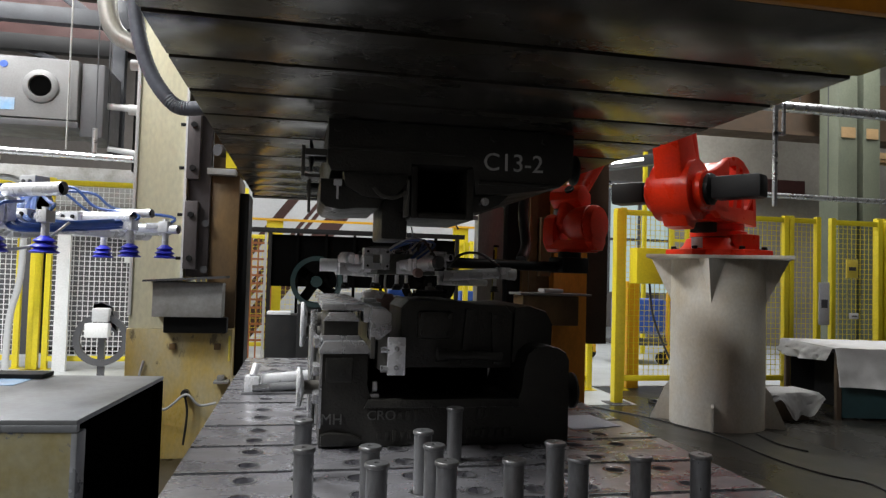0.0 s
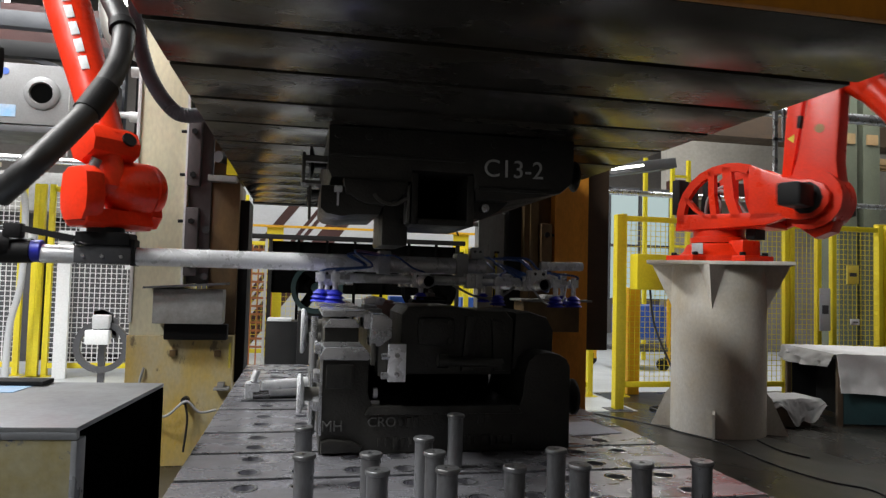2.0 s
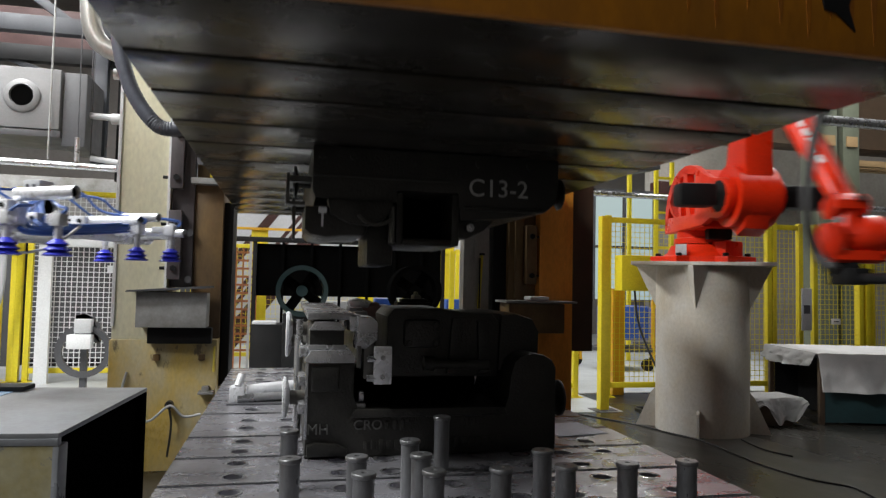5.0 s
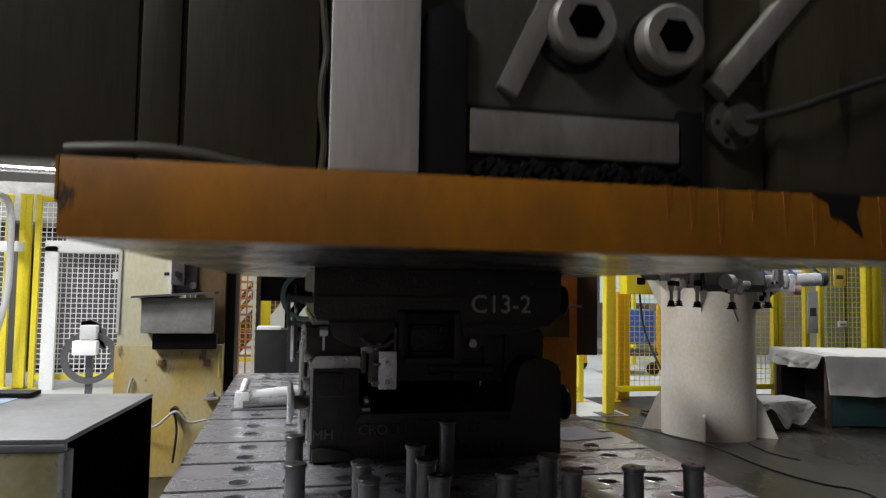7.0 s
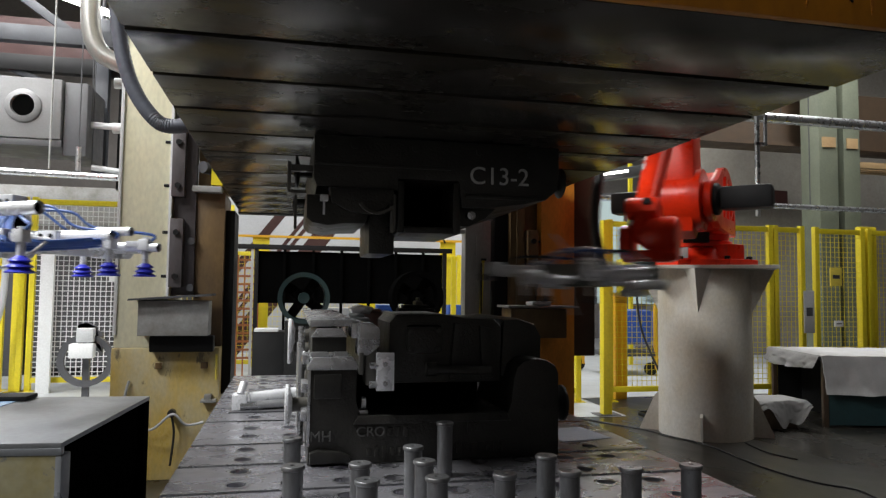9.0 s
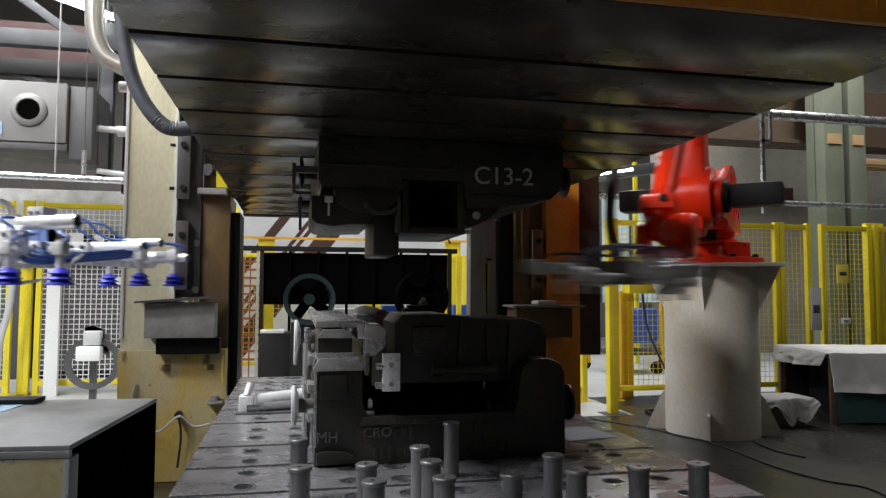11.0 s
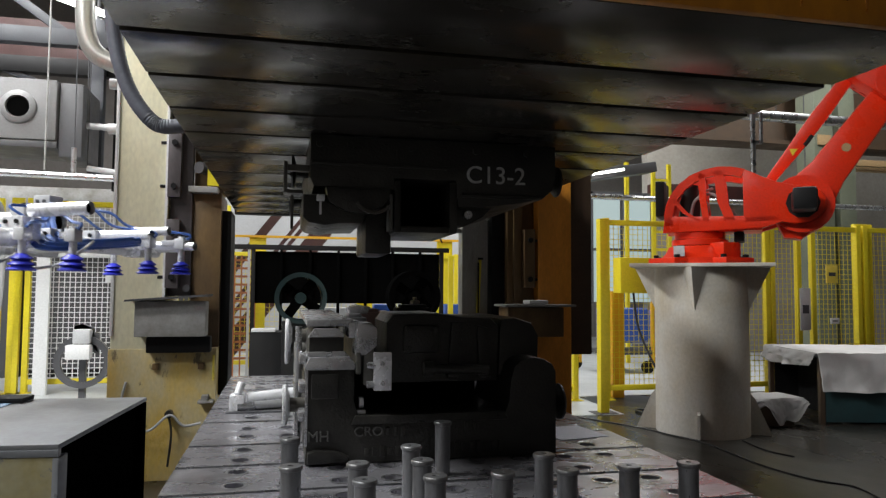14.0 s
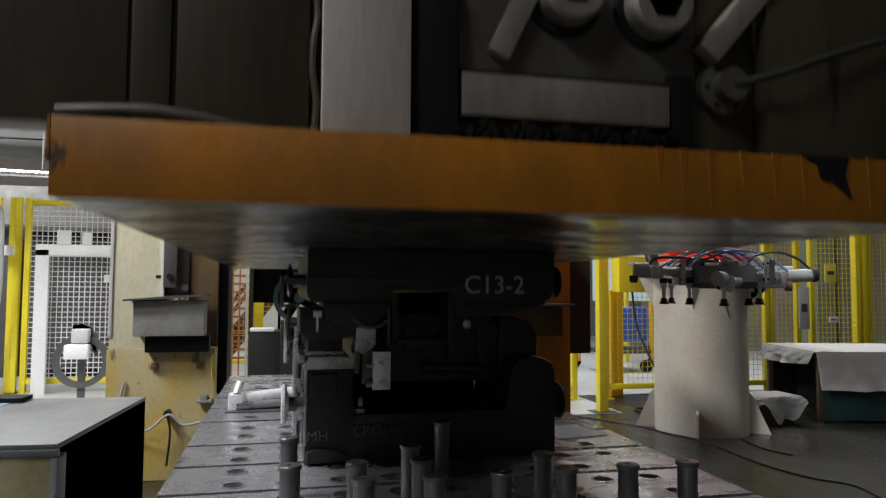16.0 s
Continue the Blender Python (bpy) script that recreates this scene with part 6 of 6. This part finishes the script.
bm_ = thing("crane_beam", (9, 9.9, 3.6), "brown steel beam under the roof", "beam")
b = B(); box(b, 5.0, 15.99, 9.9, 10.1, 3.68, 4.6); wpart("web", b, M_BROWNDARK, bm_)
b = B(); box(b, 5.0, 15, 9.75, 10.25, 3.62, 3.68); wpart("flange", b, M_BROWNDARK, bm_)
bm_ = thing("crane_beam", (8, 11.9, 2.7), "red oxide steel beam along the wall", "beam")
b = B(); box(b, 6.8, 9.6, 11.9, 12.199, 2.95, 3.25); wpart("web", b, M_RUST, bm_)
s = thing("timber_stack", (9.6, 9.6, 3.3), "raw timber pieces on the beam", "timber")
for k in range(3):
    b = B(); box(b, 8.85 + 0.15 * k, 10.4, 9.62 + 0.2 * k, 9.74 + 0.2 * k, 3.30 + 0.0 * k, 3.40, 0.004); wpart("plank", b, M_WOOD, s)
b = B(); bar(b, (9.0, 9.7, 3.30), (9.0, 9.7, 3.63), 0.05, 0.05); wpart("hanger", b, M_WOOD, s)
hg = thing("pipe_hanger", (5.28, 7.0, 3.0), "galvanised hanging conduit drop", "conduit")
b = B(); box(b, 5.25, 5.29, 7.0, 7.04, 2.1, 6.0); box(b, 5.36, 5.39, 7.0, 7.03, 2.95, 3.3); box(b, 5.25, 5.39, 7.0, 7.03, 2.92, 2.96); wpart("channel", b, M_STEEL, hg)
dk = thing("overhead_duct", (3.7, 8.7, 2.9), "dark metal duct under the roof", "duct")
b = B(); bar(b, (2.9, 8.7, 2.58), (5.0, 8.87, 2.94), 0.3, 0.14, 0.01); wpart("body", b, M_DARKGREY, dk)
b = B(); bar(b, (3.95, 8.5, 2.75), (4.4, 8.5, 2.83), 0.03, 0.03); wpart("lamp_tube", b, M_TUBE, dk, "lit tube lamp")
md = thing("dark_machine", (4.6, 6.7, 0), "dark wheeled machine behind the pedestal", "machine")
b = B(); box(b, 4.5, 4.75, 6.75, 7.0, 0.0, 1.05, 0.03); rod(b, (4.62, 6.7, 0.85), (4.62, 6.75, 0.85), 0.12); wpart("body", b, M_BLACK, md)

# ---- left background ----
hv = thing("air_handler", (-2.6, 7.6, 2.6), "pale grey hanging air unit with a round port", "air unit")
b = B(); box(b, -3.6, -2.25, 7.5, 8.3, 2.655, 3.26, 0.015); wpart("casing", b, M_HVAC, hv)
b = B(); lathe(b, [(0.165, 0), (0.165, 0.015), (0.15, 0.03), (0.11, 0.035), (0.10, 0.0), (0.02, 0.0)], (-2.59, 7.5, 2.97), "y", 32); bmesh.ops.transform(b, matrix=Matrix.Translation((0, 15.0, 0)) @ Matrix.Diagonal((1, -1, 1, 1)), verts=b.verts); port = wpart("port_ring", b, M_HVAC, hv, "pale round port flange")
# Black disc stands for the shade inside the open port.
b = B(); rod(b, (-2.59, 7.49, 2.97), (-2.59, 7.482, 2.97), 0.098, seg=28); wpart("port_hole", b, M_MATTE, port)
b = B(); box(b, -3.02, -2.82, 7.494, 7.499, 2.72, 2.84); wpart("label", b, M_BLUESTAIN, hv, "pale blue label with unreadable print")
b = B(); rod(b, (-2.93, 7.5, 3.17), (-2.93, 7.494, 3.17), 0.035, seg=20); wpart("number_disc", b, M_BLUEBIN, hv)
b = B(); box(b, -3.6, -2.24, 7.52, 8.3, 2.58, 2.65, 0.01); wpart("base_frame", b, M_DARKGREY, hv)
b = B(); box(b, -2.24, -2.02, 7.55, 8.2, 2.5, 3.25, 0.02); wpart("side_box", b, M_DARKGREY, hv)
for x0, x1, z0, z1, y, mt, lab in ((-3.9, -1.6, 3.72, 3.89, 7.8, M_BLUESTEEL, "dark blue grey steel beam"), (-3.9, -1.6, 3.58, 3.76, 8.4, M_BLACK, "dark steel beam"), (-2.16, -2.02, 2.4, 4.2, 8.3, M_BLUESTEEL, "dark grey steel upright"), (-1.95, -1.86, 2.3, 4.5, 8.5, M_BLACK, "dark steel upright"), (-3.9, -1.2, 4.0, 4.6, 9.6, M_RUST, "dull red roof girder"), (-4.5, -1.2, 2.0, 2.5, 9.9, M_GREYPAINT, "grey steel wall girt")):
    s = thing("steel_beam", ((x0 + x1) / 2, y, z0), lab, "beam", "hall steelwork")
    b = B(); box(b, x0, x1, y, y + 0.12, z0, z1, 0.004); wpart("web", b, mt, s)
    b = B(); rod(b, (x0 + 0.05, y + 0.06, z1 - 0.01), (x0 + 0.05, y + 0.06, 8.0), 0.02, seg=8); wpart("hanger", b, M_DARKGREY, s)
for (xa, za), (xb, zb), y, w in (((-3.6, 4.9), (-2.2, 3.9), 8.7, 0.10), ((-2.9, 5.2), (-1.9, 3.95), 9.2, 0.12), ((-3.4, 3.74), (-2.7, 3.46), 8.45, 0.07)):
    s = thing("roof_brace", (xa, y, za), "slanting grey steel roof brace", "brace", "hall steelwork")
    b = B(); bar(b, (xa, y, za), (xb, y, zb), 0.06, w, 0.004); wpart("web", b, M_PALE if w > 0.11 else M_BLUESTEEL, s)
    b = B(); rod(b, (xa, y, za), (xa, y, 8.0), 0.015, seg=8); wpart("hanger", b, M_DARKGREY, s)
for a, b_, r, mt in (((-4.5, 7.4, 2.33), (-1.68, 7.4, 2.28), 0.035, M_STEEL), ((-2.02, 7.7, 2.86), (-1.5, 7.7, 2.84), 0.035, M_PALE), ((-2.0, 7.7, 2.42), (-1.5, 7.7, 2.36), 0.03, M_PALE), ((-2.32, 7.45, 2.35), (-2.32, 7.45, 4.6), 0.009, M_GREYPAINT), ((-2.02, 7.3, 2.3), (-2.02, 7.3, 2.55), 0.025, M_STEEL)):
    s = thing("steel_pipe", a, "galvanised steel pipe on the hall steelwork", "pipe", "pipes")
    b = B(); rod(b, a, b_, r, seg=12); wpart("run", b, mt, s)
    b = B(); rod(b, a, (a[0], a[1], 8.0), 0.006, seg=6); wpart("hanger", b, M_DARKGREY, s)
el = thing("exhaust_duct", (-1.55, 6.0, 3.1), "shiny bent exhaust pipe", "pipe")
b = B(); pipe(b, [(-1.62, 6.0, 4.4), (-1.62, 6.0, 3.6), (-1.60, 6.0, 3.25), (-1.52, 6.0, 3.08), (-1.35, 6.0, 3.0)], 0.075, 16); wpart("elbow", b, M_GUARD, el)
for z in (2.9, 2.52):
    b = B(); rod(b, (-1.46, 6.2, z), (-1.2, 6.2, z), 0.045); wpart("branch", b, M_PALE, el)
rl = thing("roof_light", (-4.2, 10.0, 5.9), "bright roof light panel", "roof light")
b = B(); box(b, -5.4, -3.9, 9.9, 10.0, 4.45, 4.95); wpart("pane", b, M_SKY, rl)
for par, x, y, z in ((hv, -3.3, 7.9, 3.25), (el, -1.62, 6.0, 4.35), (rl, -4.6, 9.95, 4.9), (dk, 4.0, 8.8, 2.85), (hg, 5.27, 7.02, 5.9)):
    b = B(); rod(b, (x, y, z), (x, y, 8.0), 0.015, seg=8); wpart("hanger", b, M_DARKGREY, par)
tl = thing("tube_lamp", (-1.9, 7.0, 3.9), "bright slanting tube lamp under the roof", "lamp")
b = B(); bar(b, (-2.35, 7.0, 3.98), (-1.5, 7.0, 3.72), 0.06, 0.05); wpart("tube", b, M_TUBE, tl)
b = B(); rod(b, (-1.9, 7.0, 3.86), (-1.9, 7.0, 8.0), 0.012, seg=8); wpart("hanger", b, M_DARKGREY, tl)
wp = thing("white_gate_frame", (-2.5, 8.7, 0), "white painted gate frame behind the mesh", "gate")
b = B(); box(b, -2.72, -2.58, 8.6, 8.66, 0, 1.62, 0.004); box(b, -2.72, -1.95, 8.6, 8.66, 1.55, 1.68, 0.004); box(b, -3.6, -2.95, 8.6, 8.66, 1.55, 1.66, 0.004); wpart("frame", b, M_WHITE, wp)
b = B(); box(b, -2.5, -2.36, 8.58, 8.62, 1.68, 1.84, 0.004); wpart("plate", b, M_WHITE, wp)
b = B(); box(b, -2.24, -2.14, 8.58, 8.62, 1.68, 1.82, 0.004); wpart("plate", b, M_WHITE, wp)
vs = thing("hose_reel", (-1.95, 7.5, 0), "hose reel with a small white box on the fence", "hose reel")
b = B(); box(b, -2.07, -1.85, 7.42, 7.55, 0.50, 0.64, 0.012); wpart("white_box", b, M_WHITE, vs)
b = B(); box(b, -2.02, -1.86, 7.46, 7.6, 0.65, 0.79, 0.02); wpart("valve", b, M_PALE, vs)
b = B(); slab(b, [(-2.03, 0.79), (-1.80, 0.75), (-1.80, 0.55), (-1.84, 0.55), (-1.86, 0.80), (-1.95, 0.84), (-2.03, 0.82)], 7.56, 7.62); wpart("bracket", b, M_DARKGREY, vs)
b = B(); lathe(b, [(0.20, -0.02), (0.26, -0.03), (0.26, 0.03), (0.20, 0.02), (0.20, -0.02)], (-1.94, 7.55, 0.47), "y", 28); bmesh.ops.delete(b, geom=[q for q in b.faces if len(q.verts) > 4], context="FACES"); wpart("coiled_hose", b, M_DARKGREY, vs)
b = B(); box(b, -1.97, -1.91, 7.55, 7.6, 0, 0.5); wpart("stand", b, M_DARKGREY, vs)
cd = thing("conduit", (-3.05, 8.4, 0), "bent grey cable conduit by the fence", "conduit")
b = B(); pipe(b, [(-3.5, 8.4, 2.15), (-3.15, 8.4, 2.15), (-3.02, 8.4, 2.0), (-3.0, 8.4, 1.4), (-3.02, 8.4, 1.0), (-3.1, 8.4, 0.6), (-3.12, 8.4, 0.0)], 0.035, 10); wpart("pipe", b, M_PALE, cd)
for x, z in ((-2.7, 1.35), (-2.0, 1.3)):
    s = thing("label_tag", (x, 8.75, z), "small white tag on the fence mesh", "tag", "fence tags")
    b = B(); box(b, x - 0.04, x + 0.04, 8.76, 8.768, z - 0.045, z + 0.045); wpart("tag", b, M_WHITE, s)
for x, w, h, mt in ((-4.1, 1.3, 2.0, M_DARKGREY), (-2.7, 1.3, 1.95, M_BLACK), (-1.45, 1.0, 1.9, M_DARKGREY)):
    s = thing("machine_cabinet", (x, 10.5, 0), "grey machine cabinet behind the fence", "cabinet", "machine cabinets")
    b = B(); box(b, x - w / 2, x + w / 2, 10.3, 11.0, 0, h, 0.02); wpart("body", b, mt, s)
    b = B(); box(b, x - w / 2 + 0.05, x + w / 2 - 0.05, 10.285, 10.3, 0.1, h - 0.1, 0.01); wpart("door", b, M_DARKGREY, s)


# ---- movements ----
CYCLE = 10.094  # seconds for one stroke of the line
SLIDE_KEYS = [(0, 0), (4.366, 0), (4.566, 0.004), (4.906, 0.037), (5.166, 0.10), (5.406, 0.187), (5.8, 0.335), (6, 0.406), (6.25, 0.468), (6.5, 0.500), (6.7, 0.493), (7, 0.438), (7.25, 0.35), (7.5, 0.247), (7.75, 0.155), (8, 0.080), (8.25, 0.023), (8.45, 0.001), (8.6, 0)]
LEFT_X = [(0, -2.30), (0.6, -2.29), (0.9, -2.25), (1, -2.165), (1.1, -2.02), (1.2, -1.83), (1.3, -1.58), (1.4, -1.29), (1.5, -1.0), (1.6, -0.83), (1.7, -0.76), (1.8, -0.70), (2, -0.67), (2.5, -0.67), (2.65, -0.72), (2.8, -0.88), (2.9, -1.06), (3, -1.38), (3.1, -1.68), (3.2, -1.88), (3.4, -2.07), (3.5, -2.107), (3.7, -2.13), (3.906, -2.178), (4.406, -2.21), (4.966, -2.2), (5.166, -2.3), (5.316, -2.5), (5.516, -2.95), (8.3, -2.95), (8.5, -2.756), (8.65, -2.58), (8.8, -2.42), (9, -2.31), (9.2, -2.285)]
LEFT_Z = [(0, 1.405), (0.6, 1.405), (1, 1.37), (1.5, 1.35), (1.75, 1.345), (2.02, 1.275), (2.48, 1.268), (2.65, 1.34), (3.1, 1.345), (3.5, 1.35), (3.906, 1.42), (4.406, 1.455), (4.9, 1.44), (5.366, 1.405), (8.4, 1.405)]
RIGHT_TURN = [(0, -144), (0.45, -143), (0.6, -141), (0.7, -138), (0.8, -135), (0.9, -131.5), (1, -127), (1.1, -122), (1.2, -117), (1.3, -112), (1.4, -106), (1.6, -94), (1.8, -76), (2, -59), (2.2, -48), (2.4, -42), (2.6, -38), (3.2, -36), (3.906, -37), (4.306, -43), (4.506, -54), (4.706, -72), (4.906, -93), (5.106, -106), (5.306, -116), (5.506, -122.5), (5.7, -124), (8.5, -124), (8.7, -126), (8.8, -128), (9, -133), (9.1, -136.5), (9.2, -140), (9.4, -144)]
RIGHT_R = [(0, 2.38), (0.5, 2.38), (0.7, 2.2), (0.9, 1.98), (1.1, 1.85), (1.3, 1.9), (1.6, 1.95), (2, 2.0), (2.3, 2.36), (2.45, 2.52), (2.6, 2.66), (2.9, 2.85), (3.2, 3.0), (3.7, 2.95), (3.906, 2.8), (4.306, 2.4), (4.506, 2.2), (4.906, 2.05), (5.306, 1.85), (5.506, 1.75), (8.6, 1.75), (8.8, 1.85), (9, 1.95), (9.2, 2.2), (9.4, 2.38)]
RIGHT_Z = [(0, 1.275), (0.3, 1.285), (0.7, 1.32), (1.2, 1.29), (5.5, 1.285), (8.6, 1.285), (9.2, 1.31), (9.6, 1.275)]


def along(keys, t):
    """The value of a cyclic list of keys at t, slightly rounded at the corners."""
    ts = [k[0] for k in keys] + [CYCLE + keys[0][0]]
    vs = [k[1] for k in keys] + [keys[0][1]]
    return sum(float(np.interp((t + d) % CYCLE, ts, vs)) for d in (-0.06, -0.03, 0, 0.03, 0.06)) / 5


def key_robot(rb, base, top, place, tool, tool_yaw, times, neck, back):
    """Bend a robot so that its flange follows place(t) and carries the tool."""
    rows = {k: [] for k in ("turret", "lower_arm", "link", "forearm", "wrist", "tool")}
    for t in times:
        x, y, z = place(t)
        wz = z + 0.26  # wrist centre
        dx, dy = x - back - base[0], y - base[1]
        a, r, h = math.degrees(math.atan2(dy, dx)), math.hypot(dx, dy) - R2, wz + neck - top - H2
        d = min(math.hypot(r, h), L1 + L2 - 0.01)
        e1 = math.degrees(math.atan2(h, r) + math.acos((L1 * L1 + d * d - L2 * L2) / (2 * L1 * d)))
        ex, ez = R2 + L1 * math.cos(radians(e1)), H2 + L1 * math.sin(radians(e1))
        e2 = math.degrees(math.atan2(H2 + h - ez, R2 + r - ex))
        spin = pose(0, 0, 0, 0, 0, a)
        rows["turret"].append((t, spin))
        rows["lower_arm"].append((t, spin @ pose(R2, 0, H2, 0, -e1, 0)))
        rows["link"].append((t, spin @ pose(R2 - 0.22, 0, H2 + 0.24, 0, -e1, 0)))
        rows["forearm"].append((t, spin @ pose(ex, 0, ez, 0, -e2, 0)))
        rows["wrist"].append((t, spin @ pose(R2 + r, 0, H2 + h - neck)))
        rows["tool"].append((t, pose(x, y, z, 0, 0, tool_yaw(t, a))))
    for k in ("turret", "lower_arm", "link", "forearm", "wrist"):
        walk(rb[k], rows[k])
    walk(tool, rows["tool"])


def right_place(t):
    a, r = radians(along(RIGHT_TURN, t)), along(RIGHT_R, t)
    return RIGHT_BASE[0] + r * math.cos(a), RIGHT_BASE[1] + r * math.sin(a), along(RIGHT_Z, t)


def left_swing(t):
    """The loading flange: its place, and the turn of the gripper, which points along the press only when it is fully in."""
    fx, fz = (along(LEFT_X, t) + 1.83) * 1.0714 - 1.945, 1.2 + (along(LEFT_Z, t) - 1.2) * 1.0714
    turn = -23.0 * min(max((-0.70 - fx) / 1.55, 0.0), 1.15)
    c, s = math.cos(radians(turn)), math.sin(radians(turn))
    reach = 3.0 + 1.89 * s + 0.06 * c
    return (fx + 1.89) / 3.06 * reach - 1.89 * c + 0.06 * s, 3.0, 1.37 + (fz - 1.37) * reach / 3.06, turn


def motions():
    times = [round(0.1 * i, 1) for i in range(161)]
    for ob in (slide, upper):
        x, y, z = ob.matrix_basis.translation
        walk(ob, [(t, pose(x, y, z - along(SLIDE_KEYS, t))) for t in times])
    key_robot(LEFT, LEFT_BASE, LEFT_PED_Z, lambda t: left_swing(t)[:3], lg, lambda t, a: left_swing(t)[3], times, 0.145, 0.07)
    key_robot(RIGHT, RIGHT_BASE, PED_Z, right_place, rg, lambda t, a: a + float(np.interp(a, (-144, -136, -130, -124, -110, -90), (-15, -6, 2, 6, 6, 3))), times, 0.15, 0.0)


motions()
